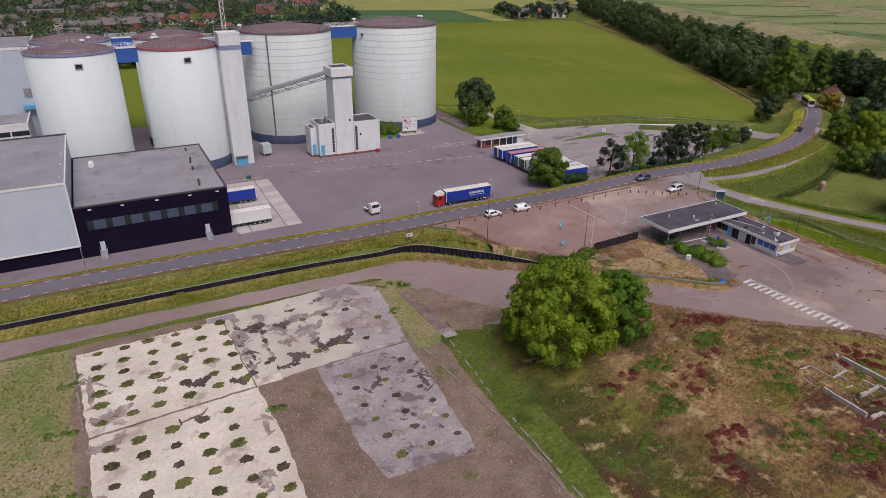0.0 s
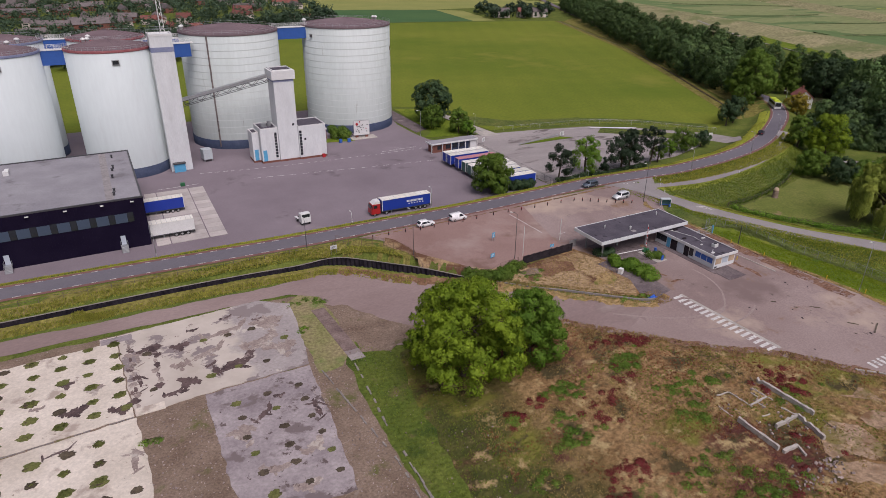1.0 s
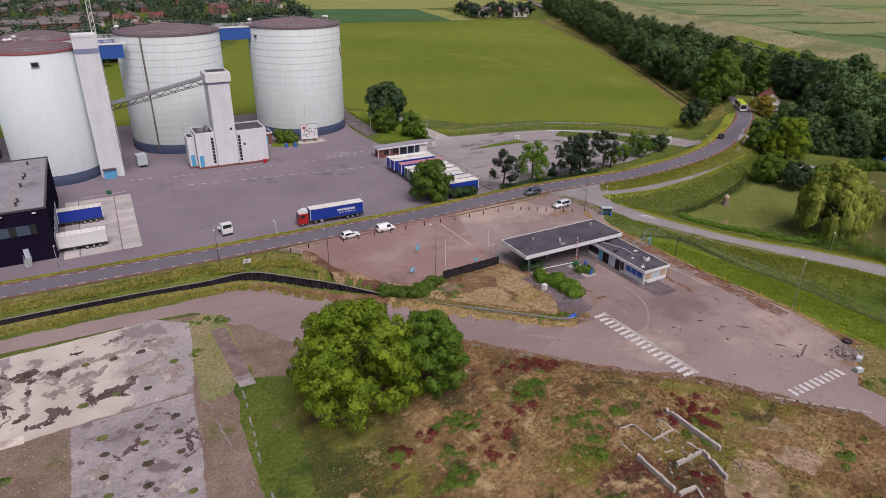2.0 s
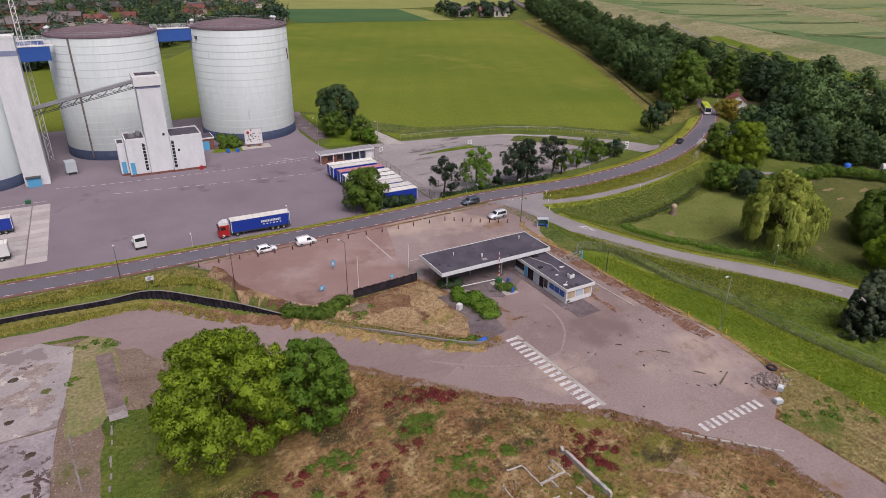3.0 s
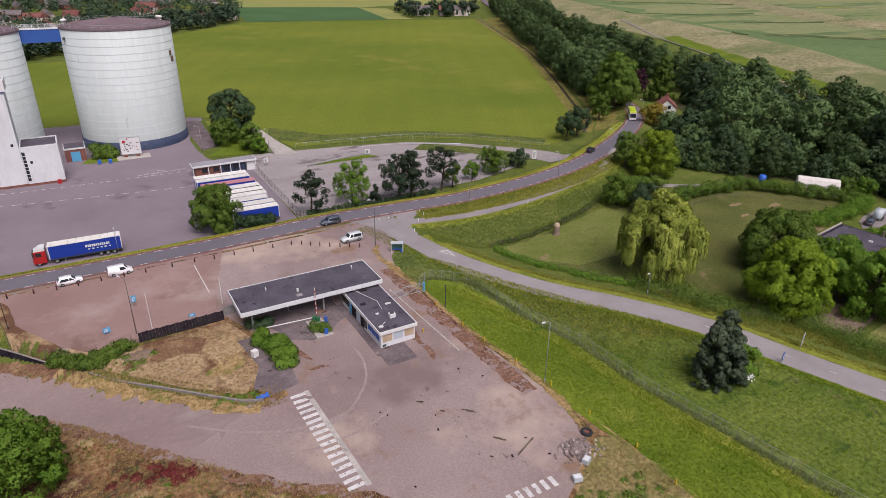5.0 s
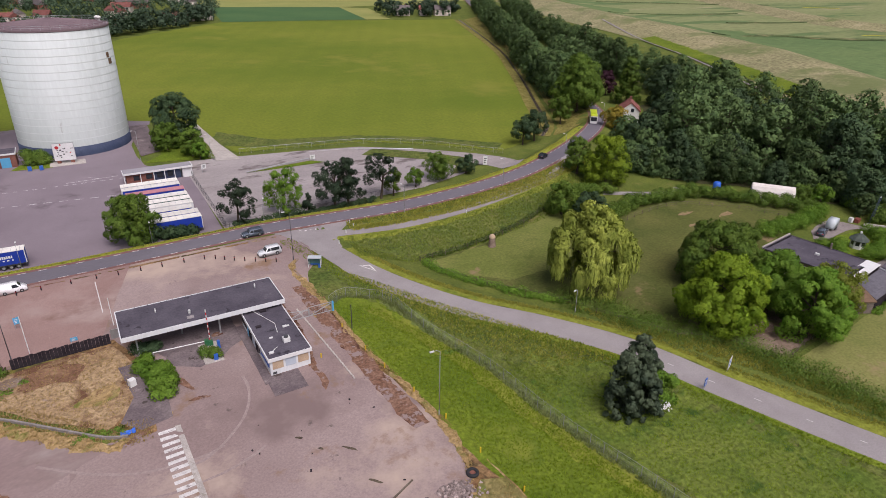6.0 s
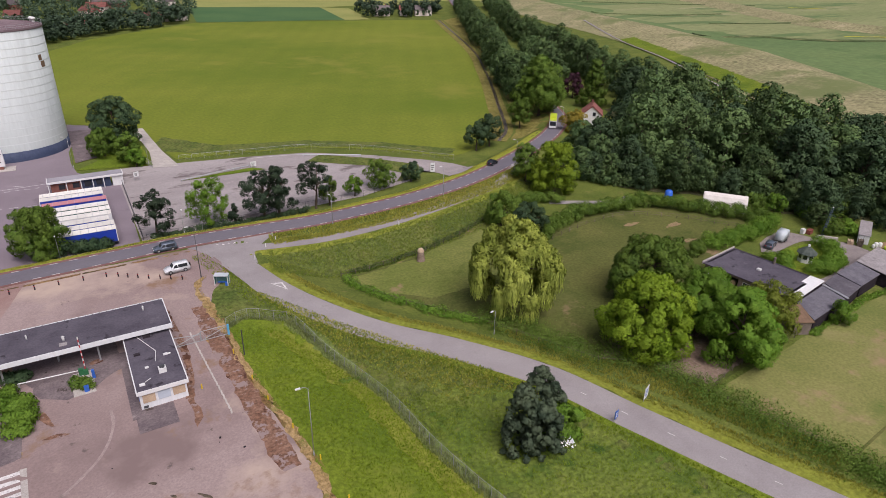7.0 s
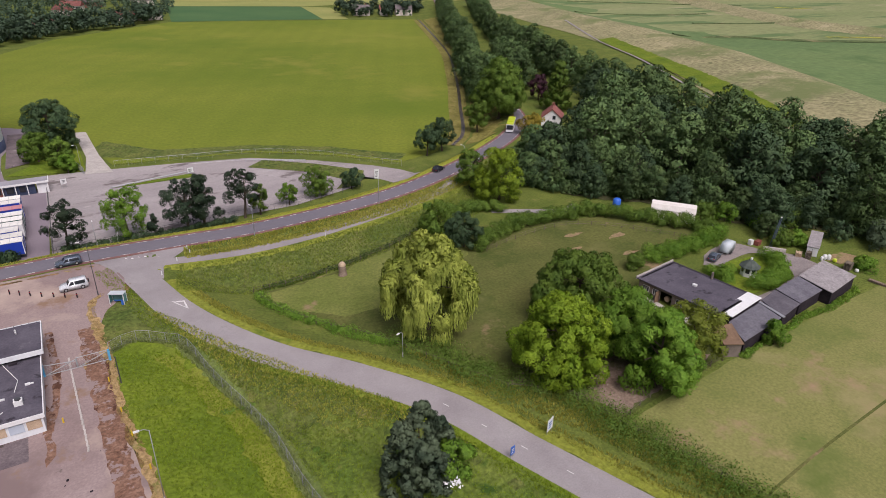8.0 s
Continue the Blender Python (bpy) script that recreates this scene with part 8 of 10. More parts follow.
willow(183.2, 77.6, 18.2, 9.4, 2600, 4)

# avenue and wood: a few trees, repeated
kinds = []
for i, (hgt, r_, mt, cnt) in enumerate(((17.5, 7.6, "leaf_wood", 46), (16.0, 7.0, "leaf_wood", 40), (19.0, 7.8, "leaf_wood", 50), (15.0, 6.6, "leaf_dark", 40), (14.0, 6.0, "leaf_grey", 38))):
    kinds.append(make_tree("avenue_tree" if i < 3 else "wood_tree", ("tall leafy avenue tree in full summer green", "dense dark woodland tree")[i > 2], "tree", 300 + i, hgt, r_, 1.0, cnt, 2.2, 3100, 0.60, M[mt], "dome", 0.36, pose(286 + 6 * i, 205 + 13 * i, 0), ("avenue trees", "woodland trees")[i > 2], 7))


def plant(kind, x, y, s, turn):
    return copy_thing(kinds[kind], pose(x, y, gz(x, y), 0, 0, turn) @ Matrix.Diagonal((s, s, s * random.uniform(0.92, 1.08), 1)))


random.seed(21)
for a, b, n, near in (((293, 222), (307, 252), 3, 1), ((307, 254), (352, 329), 8, 1), ((352, 331), (418, 458), 12, 1), ((418, 460), (520, 640), 13, 1),
                      ((324, 238), (356, 306), 6, 1), ((330, 178), (350, 226), 6, 1), ((352, 232), (418, 396), 17, 1), ((420, 400), (560, 640), 20, 1)):
    for i in range(n):
        s = (i + random.uniform(-0.25, 0.25)) / n
        plant(random.choice((0, 1, 2)), a[0] + (b[0] - a[0]) * s + random.uniform(-1.5, 1.5), a[1] + (b[1] - a[1]) * s + random.uniform(-1.5, 1.5), random.uniform(0.82, 1.1), random.uniform(0, 360))
WOOD = [(250, 140), (254, 118), (266, 110), (273, 100), (276, 86), (290, 70), (300, 44), (340, 20), (332, 70), (322, 112), (328, 150), (338, 186), (322, 186), (304, 158), (292, 150), (274, 144)]
placed = []
tries = 0
while len(placed) < 46 and tries < 6000:
    tries += 1
    x, y = random.uniform(244, 340), random.uniform(20, 190)
    if not within(np.array([x]), np.array([y]), WOOD)[0] or (abs((x - 284) * 0.66 - (y - 168) * 0.75) < 7 and 258 < x < 296) or any(math.hypot(x - p, y - q) < 10.2 for p, q in placed):
        continue
    placed.append((x, y))
    edge = x - (244 + (134 - y) * 0.55) < 14
    plant(random.choice((0, 1, 2, 3, 3, 4) if edge else (0, 1, 2, 3)), x, y, random.uniform(0.75, 1.0) if edge else random.uniform(1.05, 1.3), random.uniform(0, 360))
for x, y, s, k in ((254, 113, 0.5, 3), (260, 107, 0.55, 0), (266, 103, 0.6, 1), (258, 117, 0.7, 2), (249, 121, 0.5, 0), (252, 130, 0.75, 1), (246, 126, 0.6, 3), (268, 96, 0.55, 3), (272, 92, 0.6, 0), (276, 84, 0.5, 1), (281, 80, 0.55, 3), (286, 76, 0.6, 2), (292, 70, 0.6, 0), (296, 62, 0.5, 1), (303, 54, 0.6, 3), (256, 142, 0.8, 1), (296, 48, 0.55, 3), (290, 58, 0.45, 4), (285, 72, 0.6, 3), (302, 60, 0.7, 0), (310, 45, 0.7, 1), (276, 76, 0.7, 3), (271, 73, 0.4, 1), (264, 110, 0.7, 0), (244, 128, 0.62, 1), (240, 133, 0.6, 3), (320, 20, 0.8, 2), (310, 30, 0.6, 0)):
    plant(k, x, y, s, random.uniform(0, 360))

for i, (x, y, h_, r_, mt) in enumerate(((270.5, 84.0, 5.0, 2.6, "leaf_fresh"), (266.4, 87.6, 4.2, 2.4, "leaf"), (273.2, 67.0, 2.6, 1.5, "leaf_fresh"), (269.8, 68.6, 3.2, 1.9, "leaf"), (274.6, 52.4, 2.2, 1.6, "leaf_fresh"), (284.0, 64.0, 5.0, 2.8, "leaf_dark"), (280.0, 74.0, 5.4, 3.0, "leaf"), (287.0, 56.0, 4.4, 2.4, "leaf_grey"), (275.0, 78.5, 3.2, 1.9, "leaf_fresh"), (289.0, 49.0, 4.6, 2.6, "leaf_fresh"))):
    make_tree("garden_shrub", "rounded leafy shrub in front of the wood", "shrub", 420 + i, h_, r_, 0.2, 26, 0.9, 1300, 0.3, M[mt], "round", 0.1, at(x, y), "garden shrubs")
# dark sheet: litter plus painted shade at the foot of the wood
drape("wood_floor", WOOD + [(262, 140)], M["litter"], "dark leaf litter and ivy under the wood, shade painted in", 0.12, 4, category="ground", rough_edge=1.2)
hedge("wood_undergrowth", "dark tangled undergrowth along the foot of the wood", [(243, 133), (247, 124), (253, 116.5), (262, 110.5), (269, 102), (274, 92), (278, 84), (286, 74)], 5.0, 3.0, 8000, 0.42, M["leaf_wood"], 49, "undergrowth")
# hedges
hedge("paddock_hedge", "tall clipped green hedge round the paddock", [(208, 99.5), (216, 103), (224.8, 105), (236.5, 104.4), (245.2, 101.4), (253.7, 92.6), (262, 79.5)], 3.2, 4.0, 25000, 0.23, M["leaf"], 31)
hedge("stable_hedge", "loose green hedge between paddock and stable", [(237, 77), (246, 76.8), (254, 77.4), (260.5, 77.6)], 3.6, 3.6, 11000, 0.22, M["leaf_fresh"], 32)
hedge("paddock_bush", "square clipped bush in the paddock", [(231.0, 76.4), (233.4, 76.6)], 2.6, 3.4, 2600, 0.2, M["leaf"], 33, "bush")
hedge("garden_hedge", "curved light green garden hedge round the gazebo", [(247.0, 57.9), (251.2, 58.0), (256.0, 59.3), (259.4, 62.2), (260.6, 65.4)], 3.2, 2.8, 9500, 0.2, M["leaf_fresh"], 34)
hedge("garden_bush", "rounded garden bush beside the gazebo", [(243.4, 63.4), (245.2, 66.2)], 3.4, 2.7, 3600, 0.2, M["leaf_fresh"], 35, "bush")
hedge("lane_hedge", "low dark hedge along the paddock entrance", [(214, 120.5), (221, 119.5), (225.5, 115.6)], 3.0, 2.8, 5000, 0.24, M["leaf"], 36)
hedge("bramble_bank", "dark green bramble in the roadside ditch", [(177, 77), (186, 58.6), (192.3, 53), (193.3, 46.5), (195, 38), (197.6, 27), (204, 8)], 5.6, 0.5, 20000, 0.2, M["weed_green"], 37, "brambles")
hedge("fence_bramble", "low green growth along the paddock wire", [(161, 103.3), (162.2, 97.3), (166.8, 88.4), (172, 80.5), (176, 76)], 2.0, 0.8, 2600, 0.24, M["leaf_fresh"], 38, "brambles")
hedge("bank_foot_growth", "dark green growth at the foot of the grass bank", [(163, 104.8), (170, 105.0), (181, 107.2), (192, 110.8), (201, 115)], 1.5, 0.5, 3000, 0.2, M["weed_dark"], 48, "weeds")
hedge("wall_ivy", "dark ivy heaped over the low wall and fence", [(75.4, 97.8), (78.0, 95.0), (80.6, 93.0), (83.2, 93.4), (86.0, 95.2)], 2.6, 1.6, 4200, 0.26, M["leaf"], 39, "ivy")
hedge("gate_shrub", "low spreading yellow-green shrub in the gate bed", [(104.6, 86.8), (105.6, 84.6), (106.4, 82.4), (106.3, 80.4), (105.8, 78.6)], 3.2, 1.5, 5200, 0.3, M["leaf_fresh"], 40, "shrub")
hedge("canopy_shrub", "dark shrub under the canopy corner", [(104.4, 91.4), (106.6, 90.8)], 2.4, 1.2, 1300, 0.24, M["leaf_dark"], 41, "shrub")
hedge("island_shrub", "small shrub on the kerb island by the barrier", [(113.6, 85.2), (114.6, 84.2)], 1.9, 1.2, 1000, 0.22, M["leaf"], 42, "shrub")
hedge("silo_bush", "rounded green tree bush against the silo plinth", [(89.2, 216.6), (93.4, 215.4)], 4.0, 4.6, 2600, 0.36, M["leaf"], 43, "bush")
hedge("tree_skirt", "low scrub under the trees by the lorry yard", [(113, 140.4), (117.5, 140.2), (121, 139.9)], 3.2, 3.4, 2600, 0.32, M["leaf_dark"], 44, "scrub")
hedge("parking_scrub", "dark low scrub along the lorry park fence", [(131, 139.6), (137, 139.6), (142, 139.8), (150, 139.6), (158, 139.6), (166, 140)], 1.8, 1.8, 3600, 0.28, M["leaf_dark"], 45, "scrub")
hedge("yard_nettles", "leafy weeds along the shed wall", [(223.6, 44.6), (237, 46.0), (244, 47.2), (253, 46.6), (264, 48.2)], 1.3, 0.6, 2600, 0.22, M["leaf_fresh"], 46, "weeds")

# far tree belts, one cloud each
def belt(name, label, outline, count, height, cards, seed, leaves="leaf_far"):
    rng = np.random.default_rng(seed)
    p = sample_in(rng, outline, count)
    z = ground_height(p[:, 0], p[:, 1])
    blobs = []
    for (x, y), g in zip(p, z):
        h = height * rng.uniform(0.6, 1.15)
        for k in range(7):
            blobs.append((x + rng.uniform(-3.5, 3.5), y + rng.uniform(-3.5, 3.5), g + h * rng.uniform(0.2, 0.85), rng.uniform(1.8, 3.2)))
    pts, nor = blob_points(rng, blobs, cards)
    pts[:, 2] = np.maximum(pts[:, 2], 0.2)
    return tagged(new(name, leaf_mesh(name, rng, pts, nor + (0, 0, 0.5), nor + (0, 0, 0.15), 1.0, M[leaves], 1.0, 0.35)), label, "trees", "", "stuff")


belt("field_wood", "dense dark tree belt along the far field edge", [(70, 425), (140, 508), (226, 586), (214, 604), (120, 530), (20, 440), (-60, 430), (-60, 405), (40, 405)], 260, 16, 40000, 51)
belt("village_trees", "green trees scattered among the village houses", [(-120, 520), (60, 540), (180, 640), (235, 620), (290, 900), (-120, 1000)], 760, 11, 40000, 52)
belt("village_edge_trees", "tree row before the village roofs", [(-140, 440), (10, 445), (90, 520), (70, 545), (-140, 480)], 170, 13, 25000, 53)
belt("estate_trees", "trees round the far houses at the field end", [(368, 560), (440, 548), (475, 600), (430, 640), (385, 610)], 40, 13, 9000, 54)
belt("horizon_trees", "hazy line of trees on the horizon", [(-700, 1000), (900, 1000), (1400, 1500), (-1000, 1500)], 420, 18, 14000, 55)
for i in range(10):
    x = 385 + i * 5.4
    y = 571 - i * 2.1
    hedge("cypress", "slim dark cypress in the far garden row", [(x, y), (x + 0.3, y + 0.3)], 2.0, 7.5, 240, 0.6, M["leaf_dark"], 60 + i, "tree")

# village houses
def village_house(x, y, turn, w, d, h, roof, seed):
    t = thing("village_house", "distant brick village house with a tiled gable roof", "house", pose(x, y, 0, 0, 0, turn), "village houses")
    part("wall", boxes((-w / 2, w / 2, -d / 2, d / 2, 0, h)), M["stone_white" if seed % 3 else "brick"], t)
    bm = B()
    side_profile(bm, [(-d / 2 - 0.5, h - 0.2), (d / 2 + 0.5, h - 0.2), (0, h + d * 0.42)], -w / 2 - 0.3, w / 2 + 0.3)
    bmesh.ops.rotate(bm, verts=bm.verts, cent=(0, 0, 0), matrix=Matrix.Rotation(radians(90), 3, "Z"))
    part("roof", bm, M[roof], t)
    for k in range(3):
        x_ = -w / 2 + w * (k + 0.3) / 3
        part("window", boxes((x_, x_ + w * 0.14, -d / 2 - 0.06, -d / 2 + 0.05, h * 0.55, h * 0.8)), M["glass"], t)
    part("chimney", boxes((w * 0.25, w * 0.25 + 0.8, -0.4, 0.4, h, h + d * 0.55)), M["brick"], t)
    return t


random.seed(33)
base_houses = [village_house(-60, 560, 12, 26, 9, 5.5, "roof_brown", 1), village_house(100, 640, -20, 12, 9, 5.5, "roof_red", 2), village_house(30, 610, 10, 38, 10, 6, "roof_brown", 3), village_house(165, 700, -25, 18, 9, 5.5, "roof_red", 4)]
for i in range(60):
    x, y = random.uniform(-130, 270), random.uniform(530, 900)
    if within(np.array([x]), np.array([y]), [(70, 425), (226, 586), (250, 728), (300, 980), (-140, 980), (-140, 470)])[0]:
        copy_thing(random.choice(base_houses if x > 60 else base_houses[:3:2]), pose(x, y, 0, 0, 0, random.choice((10, 10, -15, 100, -80)) + random.uniform(-6, 6)) @ Matrix.Scale(0.82, 4))
for x, y, turn in ((396, 578, -20), (416, 572, -20), (434, 566, -18)):
    copy_thing(base_houses[1] if x == 416 else base_houses[0], pose(x, y, 0, 0, 0, turn) @ Matrix.Diagonal((0.6, 1, 1.0, 1)))


# ---- vehicles ----
def wheel(parent, x, y, r, w):
    bm = B()
    lathe(bm, [(r * 0.55, -w / 2), (r * 0.9, -w / 2), (r, -w * 0.3), (r, w * 0.3), (r * 0.9, w / 2), (r * 0.55, w / 2)], 16)
    bmesh.ops.rotate(bm, verts=bm.verts, cent=(0, 0, 0), matrix=Matrix.Rotation(radians(90), 3, "X"))
    bmesh.ops.translate(bm, verts=bm.verts, vec=(x, y, r))
    t = part("wheel", bm, M["rubber"], parent, "black tyre", True)
    bm = B()
    tube(bm, (x, y - w * 0.42, r), (x, y + w * 0.42, r), r * 0.56, r * 0.56, 12)
    part("rim", bm, M["steel"], t, "grey rim")


def trailer(label, m, side, length=13.6, band=None, group="", roof="truck_roof", marks=0):
    """A curtain-sided semitrailer; the front at x = 0, the tail at x = length."""
    t = thing("semitrailer", label, "trailer", m, group)
    bm = boxes((0, length, -1.25, 1.25, 1.15, 3.9))
    soften(bm, 0.05)
    part("body", bm, M[side], t)
    part("roof", boxes((-0.02, length + 0.02, -1.28, 1.28, 3.9, 4.0)), M[roof], t, "pale sheet roof")
    bm = B()
    for i in range(9):
        x = length * (i + 0.5) / 9
        box(bm, x - 0.03, x + 0.03, -1.26, 1.26, 4.0, 4.02)
    part("roof_bow", bm, M["steel"], t)
    part("chassis", boxes((0.3, length - 0.2, -0.5, 0.5, 0.75, 1.12), (0.1, length, -1.22, -1.15, 0.95, 1.14), (0.1, length, 1.15, 1.22, 0.95, 1.14)), M["dark_steel"], t, "dark chassis")
    for x in (-0.03, length - 0.12):
        for y in (-1.29, 1.15):
            part("corner_post", boxes((x, x + 0.15, y, y + 0.14, 1.1, 3.92)), M["truck_white"], t, "white corner post")
    if band:
        part("band", boxes((1.0, length - 1.0, -1.275, -1.255, 1.5, 3.6)), M[band], t, "coloured curtain panel")
    x = length * 0.5
    for i in range(marks):
        w = (0.34, 0.24, 0.3, 0.26, 0.38, 0.2)[i % 6]
        part("mark", boxes((x, x + w, -1.275, -1.252, 2.5, 3.05)), M["truck_white"], t, "pale lettering bar")
        if i % 2:
            part("mark", boxes((x, x + w * 1.6, -1.275, -1.252, 1.95, 2.2)), M["truck_white"], t, "thin pale lettering bar")
        x += w + 0.1
    for x in (length - 1.6, length - 2.9, length - 4.2):
        for y in (-1.0, 1.0):
            wheel(t, x, y, 0.5, 0.36)
    for y in (-0.8, 0.8):
        part("landing_leg", boxes((2.6, 2.8, y - 0.08, y + 0.08, 0.05, 1.1)), M["steel"], t)
    part("bumper", boxes((length - 0.15, length, -1.2, 1.2, 0.5, 0.7)), M["dark_steel"], t)
    return t


rows = [("white-topped blue semitrailer parked in the lorry row", 170.9, "truck_blue", None), ("blue curtain-sided semitrailer parked in the row", 167.9, "truck_blue", None),
        ("semitrailer with a faded pink roof in the row", 163.6, "truck_blue", None), ("white semitrailer with dark green trim in the row", 159.4, "truck_green", None),
        ("white semitrailer with dark green sides in the row", 156.1, "truck_green", None), ("plain white semitrailer parked in the row", 152.8, "truck_white", None),
        ("blue semitrailer with pale roof near the tree", 149.4, "truck_blue", None), ("dull-roofed blue semitrailer behind the tree", 146.0, "truck_blue", None), ("bright blue semitrailer at the end of the row", 142.9, "truck_blue", None)]
for i, (lb, y, side, band) in enumerate(rows):
    trailer(lb, pose(110.0 if i < 2 else 110.4, y, 0.08, 0, 0, -1.5), side, 13.6 if i != 6 else 12.8, band, "parked semitrailers", "pink" if i == 2 else "truck_roof")
trailer("short blue box trailer backed onto the loading dock", pose(21.9, 167.4, 0.08), "truck_blue", 9.6)
trailer("white box trailer with small pictures at the dock", pose(21.9, 151.2, 0.08), "truck_white", 9.6)

lorry = trailer("articulated lorry, red cab and blue trailer, standing in the yard", pose(75.6, 141.6, 0.08, 0, 0, -2.0), "truck_blue", 13.6, None, "", "truck_roof", 12)
lorry["category"] = "lorry"
lorry.name = "articulated_lorry"
bm = B()
side_profile(bm, [(-2.9, 0.6), (-0.5, 0.6), (-0.5, 3.2), (-2.6, 3.2), (-2.9, 2.0)], -1.24, 1.24)
soften(bm, 0.1)
part("cab", bm, M["truck_red"], lorry, "red cab")
bm = B()
side_profile(bm, [(-2.6, 3.2), (-0.5, 3.2), (-0.5, 3.9), (-1.6, 3.85)], -1.15, 1.15)
soften(bm, 0.12)
part("roof_fairing", bm, M["truck_white"], lorry, "white roof fairing")
part("windscreen", boxes((-2.93, -2.70, -1.05, 1.05, 2.05, 2.95)), M["glass"], lorry)
for y in (-1.26, 1.22):
    part("side_window", boxes((-2.3, -1.3, y, y + 0.04, 2.1, 2.9)), M["glass"], lorry)
for x in (-2.0, 1.2):
    for y in (-1.02, 1.02):
        wheel(lorry, x, y, 0.5, 0.36)
for y in (-1.5, 1.3):
    part("mirror", boxes((-2.75, -2.6, y, y + 0.2, 2.1, 2.8)), M["dark_steel"], lorry)

tug = thing("yard_tractor", "white terminal tractor without trailer in the yard", "tractor unit", pose(56.4, 143.0, 0.08, 0, 0, 96))
bm = B()
side_profile(bm, [(-0.2, 0.7), (1.5, 0.7), (1.5, 3.0), (0.1, 3.0), (-0.2, 1.9)], -1.2, 1.2)
soften(bm, 0.08)
part("cab", bm, M["truck_white"], tug, "white cab")
part("chassis", boxes((1.5, 4.4, -0.5, 0.5, 0.55, 0.95)), M["dark_steel"], tug)
part("fifth_wheel", boxes((3.0, 3.9, -0.55, 0.55, 0.95, 1.12)), M["rubber"], tug)
part("fender", boxes((2.6, 4.4, -1.2, -0.6, 0.95, 1.05), (2.6, 4.4, 0.6, 1.2, 0.95, 1.05)), M["truck_white"], tug)
part("rear_window", boxes((1.49, 1.53, -0.8, 0.8, 1.8, 2.7)), M["glass"], tug)
part("windscreen", boxes((-0.16, 0.12, -1.0, 1.0, 1.95, 2.8)), M["glass"], tug)
for x in (0.5, 3.5):
    for y in (-0.95, 0.95):
        wheel(tug, x, y, 0.5, 0.36)


def car(name, label, m, paint, length=4.3, width=1.78, height=1.5, shape="hatch", category="car"):
    """A parked car: one shaped body with glass set into it, lamps and wheels; the nose points to -x."""
    t = thing(name, label, category, m)
    h, l_, e = height, length, length / 2
    sill = 0.60 * h
    bonnet, screen, tail = {"hatch": (0.25, 0.17, 0.62), "van": (0.19, 0.13, 0.16), "suv": (0.27, 0.11, 0.26)}[shape]
    foot, top, back = -e + bonnet * l_, -e + (bonnet + screen) * l_, e - tail

    def half(z):
        return width / 2 * (1 - 0.17 * max(0.0, (z - sill) / (h - sill)))

    bm = B()
    side_profile(bm, [(-e, 0.36), (-e, 0.58), (-e + 0.1, 0.70), (-e + 0.45, sill - 0.12), (foot, sill), (top, h - 0.06), (top + 0.35, h), (back - 0.4, h), (back, h - 0.07), (e - 0.08, sill), (e, 0.74), (e - 0.03, 0.36), (e - 0.35, 0.2), (-e + 0.35, 0.2)], -width / 2, width / 2)
    for v in bm.verts:
        v.co.y = math.copysign(half(v.co.z), v.co.y) * (0.9 if abs(v.co.x) > e - 0.2 else 1)
    soften(bm, 0.07, 0.45)
    part("body", bm, M[paint], t, "", True)

    def pane(nm, outline):
        """Glass over an outline of x, z on both flanks."""
        for g in (-1, 1):
            bm = B()
            rings = [[bm.verts.new((x, g * (half(z) + o), z)) for x, z in outline] for o in (-0.03, 0.014)]
            n = len(outline)
            for i in range(n):
                bm.faces.new((rings[0][i], rings[0][(i + 1) % n], rings[1][(i + 1) % n], rings[1][i]))
            bm.faces.new(rings[1])
            part(nm, bm, M["glass"], t, "dark tinted side window")

    lo, hi = sill + 0.03, h - 0.13
    mid = -e + 0.52 * l_
    pane("side_window", [(foot + 0.28, lo), (top + 0.12, hi), (mid - 0.05, hi), (mid - 0.05, lo)])
    if shape != "van":
        pane("side_window", [(mid + 0.05, lo), (mid + 0.05, hi), (back - 0.22, hi), (e - 0.5, lo)])
    for nm, (xa, za), (xb, zb) in (("windscreen", (foot, sill), (top, h - 0.06)), ("rear_window", (e - 0.08, sill), (back, h - 0.07))):
        g = -1 if nm == "windscreen" else 1
        bm = B()
        loop = []
        for f, z_ in ((0.1, za + 0.1 * (zb - za)), (0.88, za + 0.88 * (zb - za))):
            loop.append((xa + f * (xb - xa), z_))
        rings = [[bm.verts.new((x + g * o, q * (half(z_) - 0.13), z_ + o * 0.6)) for x, z_, q in ((*loop[0], -1), (*loop[0], 1), (*loop[1], 1), (*loop[1], -1))] for o in (-0.03, 0.02)]
        for i in range(4):
            bm.faces.new((rings[0][i], rings[0][(i + 1) % 4], rings[1][(i + 1) % 4], rings[1][i]))
        bm.faces.new(rings[1])
        part(nm, bm, M["glass"], t, "dark glass")
    for y in (-width / 2 + 0.2, width / 2 - 0.5):
        part("headlight", boxes((-e - 0.005, -e + 0.2, y, y + 0.3, 0.56, 0.68)), M["lamp_white"], t, "clear headlight")
        part("tail_light", boxes((e - 0.2, e + 0.005, y, y + 0.3, 0.72, 0.88)), M["truck_red"], t, "red tail light")
    for y in (-width / 2 - 0.12, width / 2 - 0.02):
        part("mirror", boxes((foot + 0.2, foot + 0.34, y, y + 0.14, sill, sill + 0.13)), M[paint], t)
    for ends in ((-e - 0.02, -e + 0.12, -width * 0.38, width * 0.38, 0.32, 0.48), (e - 0.12, e + 0.02, -width * 0.38, width * 0.38, 0.32, 0.5)):
        part("bumper", boxes(ends), M["dark_steel"], t)
